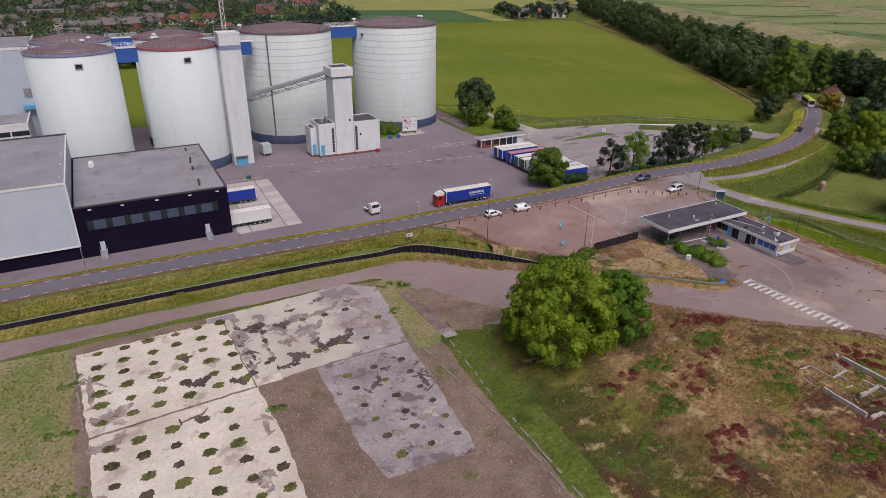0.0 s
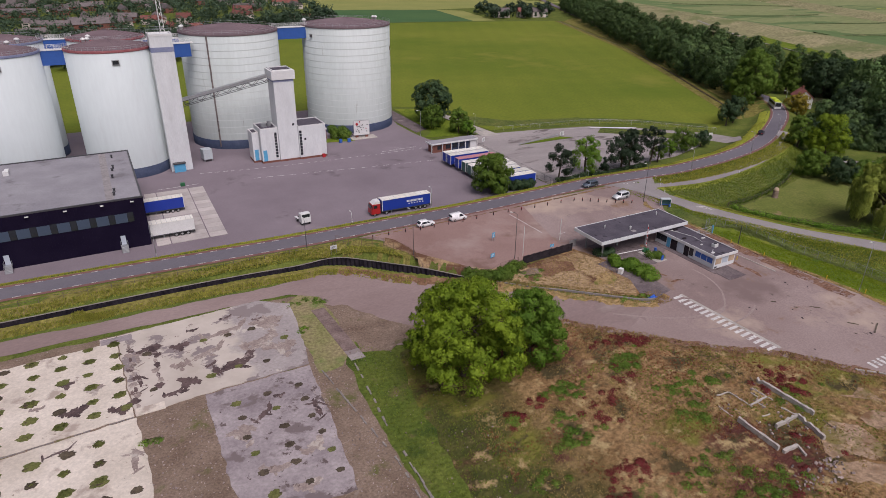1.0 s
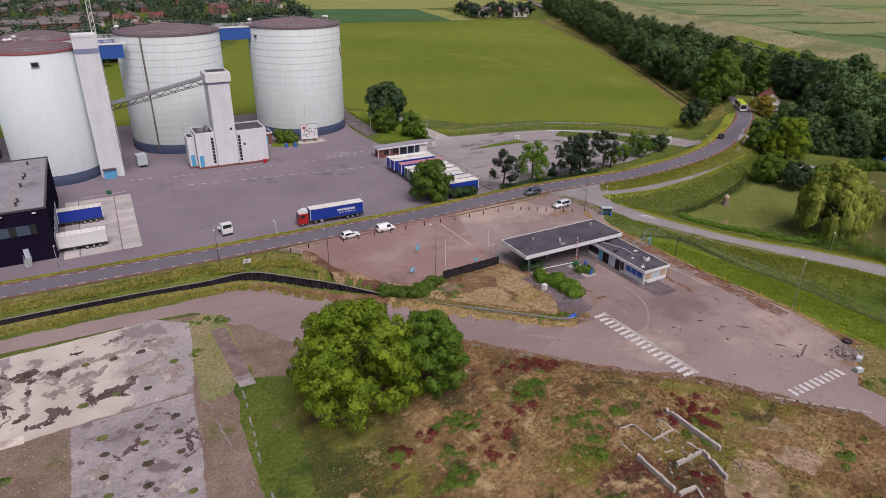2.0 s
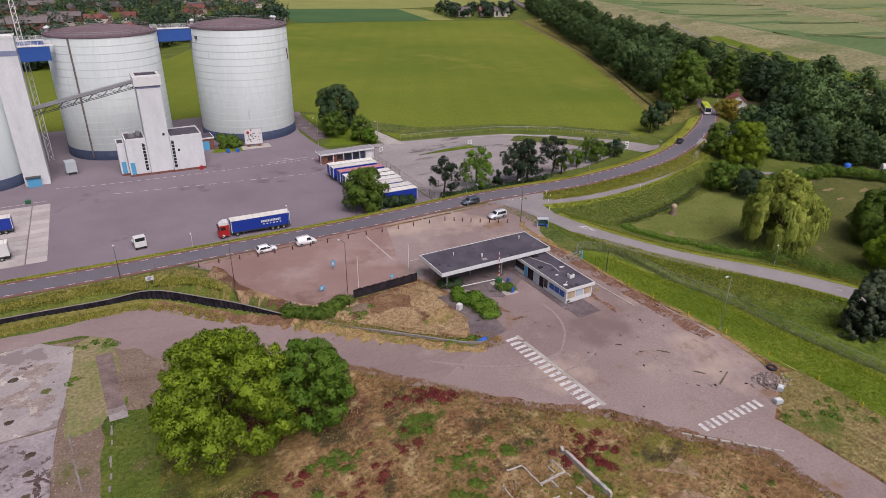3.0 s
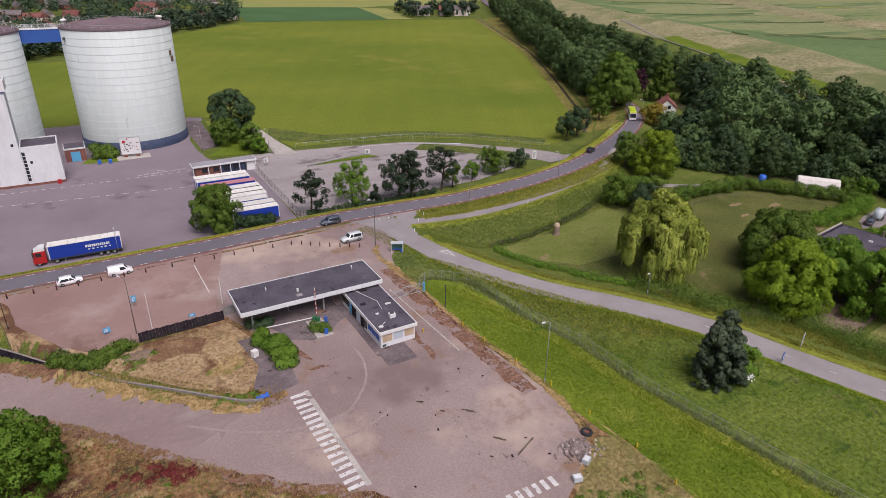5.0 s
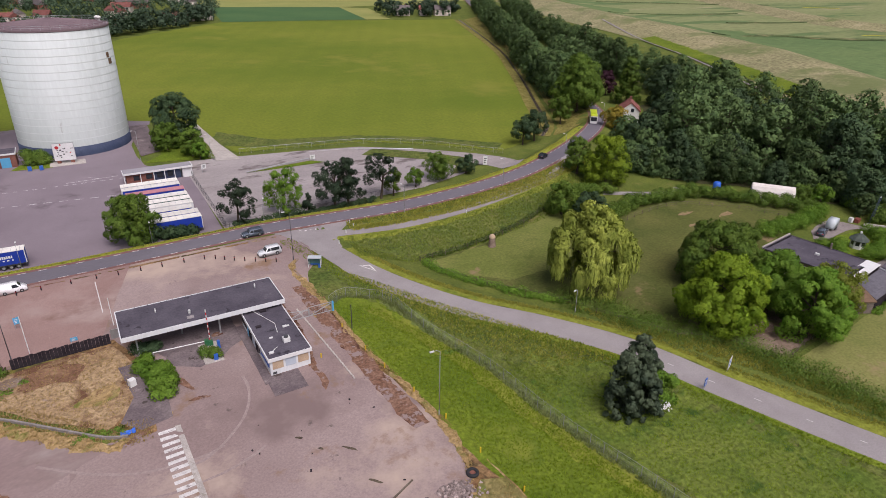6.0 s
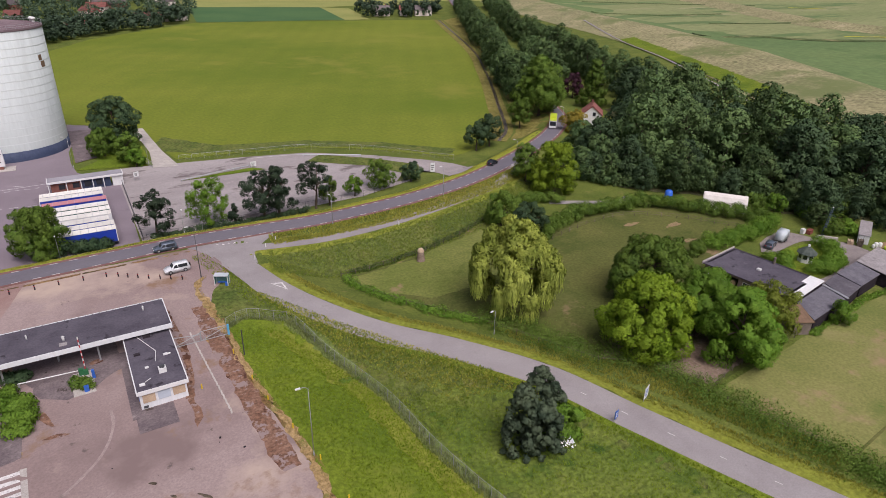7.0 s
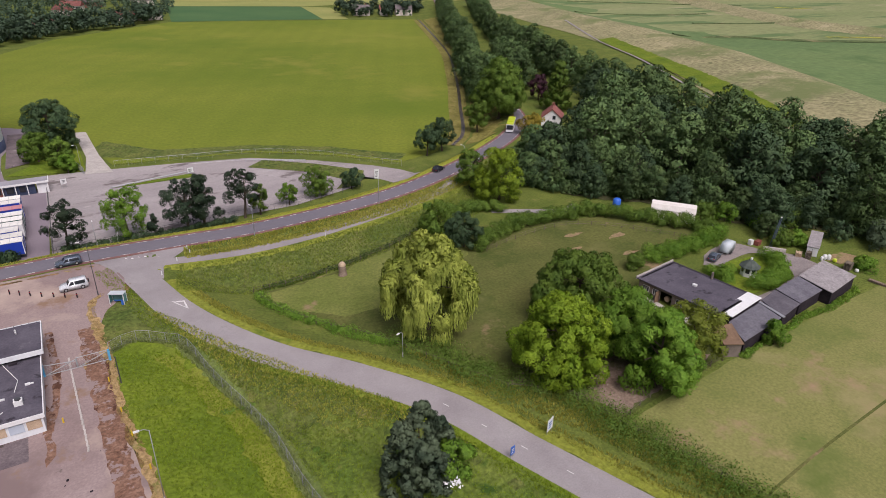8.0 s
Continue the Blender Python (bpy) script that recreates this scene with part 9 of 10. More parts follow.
    for x in (-l_ * 0.3, l_ * 0.29):
        for y in (-width / 2 + 0.08, width / 2 - 0.08):
            wheel(t, x, y, 0.33 if shape != "suv" else 0.37, 0.21)
    return t


car("hatchback", "white hatchback parked beside the road", at(79.0, 122.7, 184, 0.1), "car_white", 4.3)
car("small_van", "white panel van parked beside the road", at(87.5, 122.5, 184, 0.1), "car_white", 4.4, 1.8, 1.8, "van", "van")
suv = car("off_roader", "silver off-road car with a spare wheel on the lot", at(131.8, 114.9, 3, 0.1), "car_silver", 4.6, 1.85, 1.8, "suv")
bm = B()
tube(bm, (2.32, 0, 1.0), (2.5, 0, 1.0), 0.36, 0.36, 14)
part("spare_wheel", bm, M["rubber"], suv)
car("estate_car", "blue-grey estate car on the road by the junction", at(131.5, 126.6, 1, 0.12), "car_grey", 4.6, 1.82, 1.6, "suv")
car("small_car", "black small car on the road bend", at(224.0, 143.4, 207, 0.1), "car_dark", 4.2)
car("stable_car", "dark hatchback parked in the stable yard", at(250.4, 71.2, 200, 0.14), "car_grey", 4.3)

bus = thing("bus", "white city bus with a lime-yellow roof on the road", "bus", at(270.5, 172.4, 49, 0.1))
bm = boxes((-5.6, 5.6, -1.25, 1.25, 0.35, 2.95))
soften(bm, 0.12)
part("body", bm, M["truck_white"], bus)
part("roof", boxes((-5.5, 5.5, -1.2, 1.2, 2.955, 3.1)), M["lime"], bus, "lime yellow roof")
part("roof_unit", boxes((-2.5, 0.5, -0.7, 0.7, 3.1, 3.4)), M["lime"], bus)
part("side_windows", boxes((-5.0, 5.2, -1.27, -1.24, 1.5, 2.6), (-5.0, 5.2, 1.24, 1.27, 1.5, 2.6)), M["glass"], bus)
part("windscreen", boxes((-5.63, -5.58, -1.1, 1.1, 1.2, 2.7)), M["glass"], bus)
for x in (-3.4, 3.0):
    for y in (-1.05, 1.05):
        wheel(bus, x, y, 0.48, 0.3)

ht = thing("horse_trailer", "pale grey rounded horse trailer in the stable yard", "trailer", at(255.6, 72.0, 14, 0.14))
bm = B()
side_profile(bm, [(-1.7, 0.5), (1.7, 0.5), (1.75, 2.2), (1.4, 2.6), (-1.0, 2.6), (-1.6, 1.9), (-1.8, 1.0)], -0.95, 0.95)
soften(bm, 0.2, 0.4)
part("body", bm, M["grey_plastic"], ht, "", True)
part("drawbar", boxes((-3.0, -1.7, -0.06, 0.06, 0.45, 0.57)), M["steel"], ht)
for x in (-0.3, 0.5):
    for y in (-1.0, 1.0):
        wheel(ht, x, y, 0.32, 0.2)


# ---- lamps, poles and signs ----
def lamp_post(x, y, h, arm=1.4, turn=90, label="grey street lamp with a short arm", head="lamp_white", pole="pole_grey"):
    t = thing("street_lamp", label, "lamp post", at(x, y, turn), "street lamps")
    bm = B()
    tube(bm, (0, 0, -0.3), (0, 0, 0.9), 0.09, 0.09, 10)
    tube(bm, (0, 0, 0.9), (0, 0, h - 0.3), 0.065, 0.04, 8)
    part("pole", bm, M[pole], t, "", True)
    bm = B()
    tube(bm, (0, 0, h - 0.35), (arm * 0.5, 0, h - 0.02), 0.045, 0.04, 6)
    tube(bm, (arm * 0.5, 0, h - 0.02), (arm, 0, h), 0.04, 0.035, 6)
    part("arm", bm, M[pole], t, "", True)
    bm = boxes((arm - 0.1, arm + 0.5, -0.11, 0.11, h - 0.07, h + 0.07))
    soften(bm, 0.05)
    part("lamp_head", bm, M[head], t, "pale lamp head")
    return t


for x, y, h, turn, pole in ((51.1, 125.3, 6.6, 90, "dark_steel"), (-34, 126, 6.6, 90, "dark_steel"), (69.6, 109.9, 10.3, 110, "dark_steel"), (87.6, 98.4, 10.4, 130, "dark_steel"), (135.2, 110.2, 10.5, 180, "dark_steel"), (166.4, 123.0, 6.9, 100, "pole_grey"),
                            (197.8, 127.2, 7.5, 105, "pole_grey"), (232.0, 142.6, 6.6, 120, "pole_grey"), (137.2, 55.7, 10.6, 180, "pole_grey"), (175.4, 72.0, 4.9, 200, "pole_grey"), (138.0, 199.0, 7.6, 200, "pole_grey"),
                            (112.6, 138.4, 5.9, 270, "pole_grey"), (118.5, 204.8, 9.5, 180, "pole_grey"), (137, 137.6, 6.4, 270, "pole_grey"), (271.5, 168.5, 7.5, 140, "pole_grey"), (21.8, 140.3, 5.6, 90, "pole_grey"), (-9.7, 136.6, 5.6, 90, "pole_grey"), (88.2, 137.6, 6.0, 90, "pole_grey"), (66.5, 138.2, 3.2, 90, "lamp_white")):
    lamp_post(x, y, h, 0.8 if h < 8 else 1.0, turn, "tall grey lot lamp on a slim pole" if h > 9 else "grey street lamp with a short arm", "lamp_white", pole)


def pole(x, y, h, r_, mt, name, label, category):
    bm = B()
    tube(bm, (0, 0, -0.2), (0, 0, h), r_, r_ * 0.8, 8)
    return single(name, bm, M[mt], label, category, m=at(x, y))


pole(90.0, 98.9, 6.8, 0.07, "lamp_white", "flagpole", "bare white flagpole on the lot", "flagpole")
pole(101.9, 101.7, 5.2, 0.07, "lamp_white", "flagpole", "bare white flagpole near the canopy", "flagpole")
pole(135.6, 81.6, 4.6, 0.09, "dark_steel", "steel_post", "dark steel post beside the drive", "post")
lattice = thing("lattice_pole", "blue-grey steel lattice mast leaning in the stable yard", "mast", at(267.4, 69.3, 20) @ pose(0, 0, 0, 4, 12, 0))
corners = [(0.22, 0.22), (-0.22, 0.22), (-0.22, -0.22), (0.22, -0.22)]
for x, y in corners:
    bm = B()
    tube(bm, (x, y, -0.1), (x * 0.7, y * 0.7, 6.9), 0.05, 0.04, 6)
    part("chord", bm, M["blue_grey_panel"], lattice)
for k in range(14):
    for (x, y), (u, v) in zip(corners, corners[1:] + corners[:1]):
        q, w = 1 - 0.3 * k / 14, 1 - 0.3 * (k + 1) / 14
        bm = B()
        tube(bm, (x * q, y * q, k * 0.49), (u * w, v * w, (k + 1) * 0.49), 0.025, 0.025, 4)
        part("brace", bm, M["blue_grey_panel"], lattice)
part("head", boxes((-0.3, 0.7, -0.1, 0.1, 6.85, 7.05)), M["lamp_white"], lattice, "pale lamp head")


def sign_board(x, y, turn, w, h, z, mt, label, marks="dark_steel"):
    t = thing("road_sign", label, "sign", at(x, y, turn), "signs")
    for s in (-w * 0.4, w * 0.4):
        bm = B()
        tube(bm, (s, 0.05, -0.2), (s, 0.05, z + h), 0.04, 0.04, 6)
        part("post", bm, M["steel"], t)
    part("board", boxes((-w / 2, w / 2, -0.04, 0.02, z, z + h)), M[mt], t)
    for k in range(3):
        part("bar", boxes((-w * 0.32, w * (0.1 + 0.1 * k), -0.055, -0.042, z + h * (0.2 + 0.22 * k), z + h * (0.3 + 0.22 * k))), M[marks], t)
    return t


sign_board(184.2, 45.9, 22, 1.5, 1.9, 0.7, "truck_white", "white roadside sign board on two posts", "blue_panel")
sign_board(176.9, 44.5, 15, 0.8, 1.3, 0.7, "blue_panel", "small blue roadside sign", "truck_white")
sign_board(209.2, 152.6, -20, 1.3, 2.8, 0.2, "truck_white", "tall white entrance sign at the lorry park")
sign_board(164.4, 181.0, -10, 1.6, 1.4, 0.6, "truck_white", "white notice board on the grass island")
sign_board(56.0, 121.6, 0, 1.5, 0.9, 1.3, "truck_white", "small white warning sign above the wall")
sign_board(133.0, 184.8, 20, 1.5, 1.4, 1.2, "truck_white", "white notice sign behind the fence")
sign_board(141.2, 139.0, 80, 1.6, 0.35, 2.2, "truck_white", "white direction sign beside the road")
sign_board(88.4, 108.0, 10, 0.8, 1.2, 1.0, "light_blue", "faded light blue sign on the lot", "truck_white")
sign_board(83.5, 100.6, 10, 1.1, 0.9, 0.4, "light_blue", "light blue panel leaning at the lot fence", "truck_white")
sign_board(96.2, 97.2, 5, 1.0, 0.6, 1.5, "light_blue", "small light blue board above the dark fence", "truck_white")

for i, (x, y) in enumerate([(65.2, 121.6), (69.1, 121.6), (73.2, 121.4), (76.8, 121.0), (80.3, 120.9), (84.1, 121.0), (88.0, 120.8), (91.8, 120.8), (96.6, 120.9), (100.8, 120.8), (104.5, 120.4), (108.4, 120.2), (112.2, 120.0), (116.2, 119.7), (120.0, 119.2), (121.9, 118.2), (123.4, 116.9), (125.0, 115.7), (126.7, 114.4), (128.5, 113.2), (130.2, 112.1), (132.0, 111.0)]):
    bm = B()
    tube(bm, (0, 0, -0.2), (0, 0, 0.95), 0.11, 0.1, 8)
    tube(bm, (0, 0, 0.95), (0, 0, 1.02), 0.1, 0.04, 8)
    b = tagged(thing("bollard", "dark timber bollard with pale band on the lot edge", "bollard", at(x, y), "bollards"))
    part("post", bm, M["dark_wood"], b)
    bm = B()
    tube(bm, (0, 0, 0.72), (0, 0, 0.84), 0.118, 0.116, 8, False)
    part("band", bm, M["truck_red"], b, "faded red band")
for x, y in [(134.2, 82.4), (134.9, 74.6), (135.5, 69.0), (136.6, 61.8), (137.7, 54.8), (138.2, 47.2), (139.2, 39.5), (138.6, 32.7), (128.2, 76.0)]:
    bm = boxes((-0.09, 0.09, -0.06, 0.06, -0.2, 0.85))
    soften(bm, 0.02)
    single("marker_post", bm, M["yellow"], "short yellow marker post at the lot edge", "post", "yellow posts", m=at(x, y))
for x, y in ((152.6, 123.2), (149.8, 118.6), (152.8, 121.6), (146.2, 113.6), (180, 117.0), (240, 147)):
    bm = boxes((-0.08, 0.08, -0.05, 0.05, -0.2, 0.9))
    single("reflector_post", bm, M["lamp_white"], "white roadside reflector post", "post", "reflector posts", m=at(x, y))


# ---- fences ----
def wire_fence(name, label, line, h, spacing=2.6, mt="steel", mesh=True, rails=(1.0,), post_r=0.045, wires=6, category="fence"):
    """Posts, rails and wires along a line on the ground."""
    t = thing(name, label, category, kind="structure")
    curve = [p for p in smooth_line(line, spacing)] if len(line) > 2 else [Vector((*line[0], 0)).lerp(Vector((*line[1], 0)), i / max(1, round((Vector(line[1]) - Vector(line[0])).length / spacing))) for i in range(1 + max(1, round((Vector(line[1]) - Vector(line[0])).length / spacing)))]
    zs = [gz(c.x, c.y) for c in curve]
    bm0 = B()
    tube(bm0, (0, 0, -0.3), (0, 0, h), post_r, post_r, 6)
    me = to_mesh("post", bm0, M[mt])
    for c, z in zip(curve, zs):
        p = new("post", me)
        p.parent, p.location = t, (c.x, c.y, z)
    bm = B()
    for k in rails:
        for (a, za), (b, zb) in zip(zip(curve, zs), zip(curve[1:], zs[1:])):
            tube(bm, (a.x, a.y, za + h * k), (b.x, b.y, zb + h * k), 0.03, 0.03, 4, False)
    part("rail", bm, M[mt], t)
    if mesh:
        bm = B()
        for (a, za), (b, zb) in zip(zip(curve, zs), zip(curve[1:], zs[1:])):
            A0, A1, B0, B1 = Vector((a.x, a.y, za + 0.05)), Vector((a.x, a.y, za + h)), Vector((b.x, b.y, zb + 0.05)), Vector((b.x, b.y, zb + h))
            for i in range(1, wires):
                s = i / wires
                tube(bm, A0.lerp(A1, s), B0.lerp(B1, s), 0.007, 0.007, 3, False)
            n = max(4, int((b - a).length / 0.34))
            for i in range(n):
                s = i / n
                tube(bm, A0.lerp(B0, s), A1.lerp(B1, s), 0.006, 0.006, 3, False)
        tagged(part("mesh_wire", bm, M[mt], t, "thin wire mesh"), kind="stuff")
    return t


wire_fence("site_fence", "grey chain-link fence sagging down the grass bank", [(135.0, 90.2), (139, 92.6), (144.8, 89.4), (147.6, 79.1), (151.3, 64.2), (152, 53.2), (153.5, 43.8), (155.3, 36.4), (160, 15)], 2.0, 2.6, "fence_wire")
FENCE = [(135.0, 90.2), (139, 92.6), (144.8, 89.4), (147.6, 79.1), (151.3, 64.2), (152, 53.2), (153.5, 43.8), (155.3, 36.4), (160, 15)]
wire_fence("lot_fence", "rusty chain-link fence round the paved lot", [(57.5, 124.6), (62.2, 120.9), (65.7, 116.8), (68.2, 112.6), (69.1, 108.3), (69.6, 105.6), (72.6, 101.8), (76.6, 97.6), (79.7, 95.0), (86.6, 95.6)], 1.9, 2.4, "rusty_wire")
wire_fence("road_fence", "low wire fence with thin posts above the wall", [(-60, 127.2), (0, 126.4), (47, 124.2), (62, 123.6)], 1.1, 3.6, "wood_post", False, (0.95, 0.5), 0.05)
wire_fence("field_fence", "tall thin mesh fence along the field", [(146.5, 198.4), (165, 195.6), (186, 191.4), (203, 180.5), (214, 167.2), (221, 160)], 1.8, 4.0, "steel", True, (1.0,), 0.04, 4)
wire_fence("park_fence", "dark mesh fence along the lorry park", [(129.5, 140.0), (145, 141.0), (161, 142.6), (183, 143.6), (203, 148.8)], 1.8, 3.2, "dark_steel", True, (1.0,), 0.04, 4)
wire_fence("yard_fence", "dark mesh fence between yard and lorry park", [(128.8, 140.4), (129.0, 181.5)], 2.0, 3.2, "dark_steel", True, (1.0,), 0.04, 4)
wire_fence("paddock_wire", "green and white rail fence below the grass bank", [(160.5, 104.3), (170, 104.4), (181.1, 106.5), (192, 110), (201.5, 114.4)], 1.2, 3.2, "wood_post", False, (1.0, 0.55), 0.06)
wire_fence("paddock_wire", "post and tape fence along the roadside paddock", [(160.5, 104.1), (161.9, 97.5), (166.8, 88), (175.2, 76.3), (185.3, 56.9), (191.6, 53.1)], 1.1, 3.4, "wood_post", False, (1.0,), 0.05)
wire_fence("paddock_rail", "wooden rail fence at the paddock corner", [(191.6, 53.1), (194.4, 42.8), (196.5, 35.0), (199.4, 24.7), (206, 4)], 1.1, 3.2, "wood_post", False, (1.0, 0.55), 0.07)
wire_fence("paddock_rail", "wooden rail fence between the two paddocks", [(194.4, 42.8), (202.4, 44.7), (211, 45.4), (220.0, 45.6)], 1.1, 2.8, "wood_post", False, (1.0, 0.55), 0.07)
wire_fence("paddock_rail", "dark rail fence before the paddock hedge", [(209.6, 98.0), (222, 100.6), (234.2, 100.6), (245, 93.1), (255.7, 78.4)], 1.2, 3.0, "wood_post", False, (1.0, 0.5), 0.06)
board_fence = thing("board_fence", "dark solid board fence beside the lot", "fence", kind="structure")
for i in range(26):
    s = i / 26
    x, y = 87.7 + 13.3 * s, 95.6 + 0.6 * s
    bm = boxes((0, 0.49, -0.04, 0.04, -0.3, 1.75 + 0.06 * (i % 3)))
    b = part("board", bm, M["dark_wood"], board_fence)
    b.location = (x, y, gz(x, y))
gate_frame = thing("wire_gate", "folding wire gate with light blue posts across the drive", "gate")
for x in (126.4, 134.9):
    part("post", boxes((x - 0.14, x + 0.14, 88.1, 88.4, gz(x, 88) - 0.2, gz(x, 88) + 2.0)), M["light_blue"], gate_frame, "light blue gate post")
for xa, xb in ((126.6, 130.6), (130.7, 134.7)):
    z = gz(130, 88)
    bm = B()
    for p, q in (((xa, 88.25, z + 0.15), (xb, 88.25, z + 0.15)), ((xa, 88.25, z + 1.8), (xb, 88.25, z + 1.3 if xa < 128 else z + 1.8)), ((xb, 88.25, z + 0.15), (xb, 88.25, z + 1.6)), ((xa, 88.25, z + 0.15), (xa, 88.25, z + 1.8)), ((xa, 88.25, z + 0.15), (xb, 88.25, z + 1.6))):
        tube(bm, p, q, 0.06, 0.06, 6)
    part("leaf", bm, M["pole_grey"], gate_frame, "grey tubular gate leaf")
    bm = B()
    for i in range(12):
        tube(bm, (xa + (xb - xa) * i / 12, 88.25, z + 0.15), (xa + (xb - xa) * i / 12, 88.25, z + 1.6), 0.008, 0.008, 3, False)
    for i in range(6):
        tube(bm, (xa, 88.25, z + 0.3 + 0.24 * i), (xb, 88.25, z + 0.3 + 0.24 * i), 0.008, 0.008, 3, False)
    part("wire", bm, M["steel"], gate_frame)
park_gate = thing("sliding_gate", "grey steel gate of the lorry park standing open", "gate", pose(138.4, 194.4, 0.1, 0, 0, 102))
bm = B()
for i in range(15):
    tube(bm, (i * 0.5, 0, 0.15), (i * 0.5, 0, 2.0), 0.03, 0.03, 5)
for z in (0.15, 2.0):
    tube(bm, (0, 0, z), (7, 0, z), 0.05, 0.05, 5)
part("leaf", bm, M["steel"], park_gate)

# ---- gate things ----
z = gz(110, 88.5)
bar = thing("barrier", "lowered white lorry barrier before the canopy", "barrier")
bm = B()
tube(bm, (106.2, 88.6, z + 0.95), (113.8, 88.0, z + 0.95), 0.09, 0.07, 8)
part("boom", bm, M["lamp_white"], bar, "white boom")
part("housing", boxes((113.6, 114.2, 87.7, 88.3, z - 0.1, z + 1.15)), M["green_paint"], bar, "green housing")
part("rest", boxes((106.1, 106.3, 88.5, 88.7, z - 0.1, z + 0.95)), M["steel"], bar)
bar2 = thing("barrier", "raised red and white striped barrier boom", "barrier")
for i in range(12):
    bm = B()
    tube(bm, (114.5, 88.2 + 0.02 * i, z + 0.9 + i * 0.44), (114.5, 88.22 + 0.02 * i, z + 1.34 + i * 0.44), 0.08, 0.08, 8)
    part("stripe", bm, M["lamp_white" if i % 2 else "truck_red"], bar2)
part("housing", boxes((114.2, 114.8, 87.5, 88.1, z - 0.1, z + 0.95)), M["green_paint"], bar2, "green housing")
single("kerb_island", boxes((112.6, 115.4, 82.8, 88.6, z - 0.3, z + 0.2)), M["concrete"], "concrete kerb island with weeds by the barrier", "kerb island", kind="structure")
single("card_reader", boxes((115.2, 115.6, 86.2, 86.6, z, z + 1.5)), M["blue_panel"], "blue card reader post by the barrier", "post")
single("round_sign", boxes((114.0, 114.6, 83.2, 83.26, z + 0.2, z + 1.3)), M["blue_panel"], "small blue traffic sign on the kerb island", "sign")
single("discarded_cabinet", boxes((-0.45, 0.45, -0.4, 0.4, 0, 1.1)), M["lamp_white"], "discarded white cabinet beside the shrub", "cabinet", m=at(102.6, 82.9, 20, 0.1))
single("small_gate", boxes((101.2, 103.0, 97.4, 97.5, gz(102, 97), gz(102, 97) + 1.7)), M["steel"], "grey wire pedestrian gate", "gate")

kiosk = thing("bus_shelter", "small glazed bus shelter with pale roof and blue bench", "bus shelter", at(138.0, 105.6, -28) @ Matrix.Scale(0.85, 4))
for x in (-1.4, 1.4):
    for y in (-0.7, 0.7):
        part("post", boxes((x - 0.06, x + 0.06, y - 0.06, y + 0.06, -0.2, 2.3)), M["lamp_white"], kiosk, "white post")
part("roof", boxes((-1.5, 1.5, -0.8, 0.8, 2.3, 2.42)), M["grey_plastic"], kiosk, "pale grey roof")
part("pane", boxes((-1.35, 1.35, 0.66, 0.7, 0.3, 2.2), (-1.42, -1.38, -0.6, 0.6, 0.3, 2.2), (1.38, 1.42, -0.6, 0.6, 0.3, 2.2)), M["shelter_glass"], kiosk, "blue-green tinted pane")
part("bench", boxes((-1.0, 1.0, 0.1, 0.5, 0.4, 0.5)), M["blue_panel"], kiosk, "blue bench")
part("bin", boxes((0.9, 1.35, -0.9, -0.45, -0.1, 0.9)), M["blue_panel"], kiosk)

tyre = thing("tractor_tyre", "large discarded tractor tyre lying on the lot", "tyre", at(135.4, 44.6, 0, 0.08) @ Matrix.Scale(0.74, 4))
bm = B()
lathe(bm, [(0.55, 0.05), (0.95, 0.0), (1.05, 0.15), (1.05, 0.4), (0.95, 0.55), (0.55, 0.5), (0.5, 0.3), (0.55, 0.05)], 24)
part("tread", bm, M["rubber"], tyre, "", True)
bm = B()
lathe(bm, [(0.54, 0.3), (0.02, 0.25)], 16)
part("hub", bm, M["brick"], tyre, "rusty hub")
rng = np.random.default_rng(12)
heap = thing("rubble_heap", "low heap of grey rubble stones on the lot edge", "rubble", at(132.4, 42.9, 0, 0.05) @ Matrix.Scale(1.35, 4))
bm = B()
for i in range(420):
    a, q = rng.uniform(0, 6.283), abs(rng.normal(0, 0.5))
    x, y = q * 2.0 * math.cos(a), q * 1.5 * math.sin(a)
    zz = max(0.02, 0.55 * (1 - q)) * rng.uniform(0.4, 1.0)
    s = rng.uniform(0.06, 0.17)
    m = Matrix.Translation((x, y, zz)) @ Euler(rng.uniform(0, 6, 3)).to_matrix().to_4x4()
    box(bm, -s, s, -s * 0.8, s * 0.8, -s * 0.6, s * 0.6, m)
tagged(part("rubble", bm, M["rubble"], heap), kind="stuff")
for x, y, turn, lb in ((131.8, 40.6, 25, "pale grey plastic tank tipped beside the rubble"), (128.9, 38.9, -15, "pale blue-grey plastic crate on the grass edge")):
    c = thing("plastic_crate", lb, "crate", at(x, y, turn, 0.08) @ Matrix.Scale(0.72, 4))
    bm = boxes((-0.75, 0.75, -0.55, 0.55, 0.1, 1.0))
    soften(bm, 0.08)
    part("box", bm, M["grey_plastic"], c)
    part("lid", boxes((-0.5, 0.5, -0.35, 0.35, 1.0, 1.05)), M["lamp_white"], c)
    part("skid", boxes((-0.7, 0.7, -0.5, -0.3, 0, 0.1), (-0.7, 0.7, 0.3, 0.5, 0, 0.1)), M["dark_steel"], c)
sheet = B()
g = [[sheet.verts.new((100.0 + i * 0.25, 72.0 + j * 0.2, gz(100 + i * 0.25, 72 + j * 0.2) + 0.25 + 0.22 * noise.noise((i * 0.7, j * 0.9, 2.0)))) for j in range(6)] for i in range(8)]
for i in range(7):
    for j in range(5):
        sheet.faces.new((g[i][j], g[i + 1][j], g[i + 1][j + 1], g[i][j + 1]))
single("plastic_sheet", sheet, M["tar_blue"], "crumpled blue plastic sheet at the low wall", "plastic sheet")
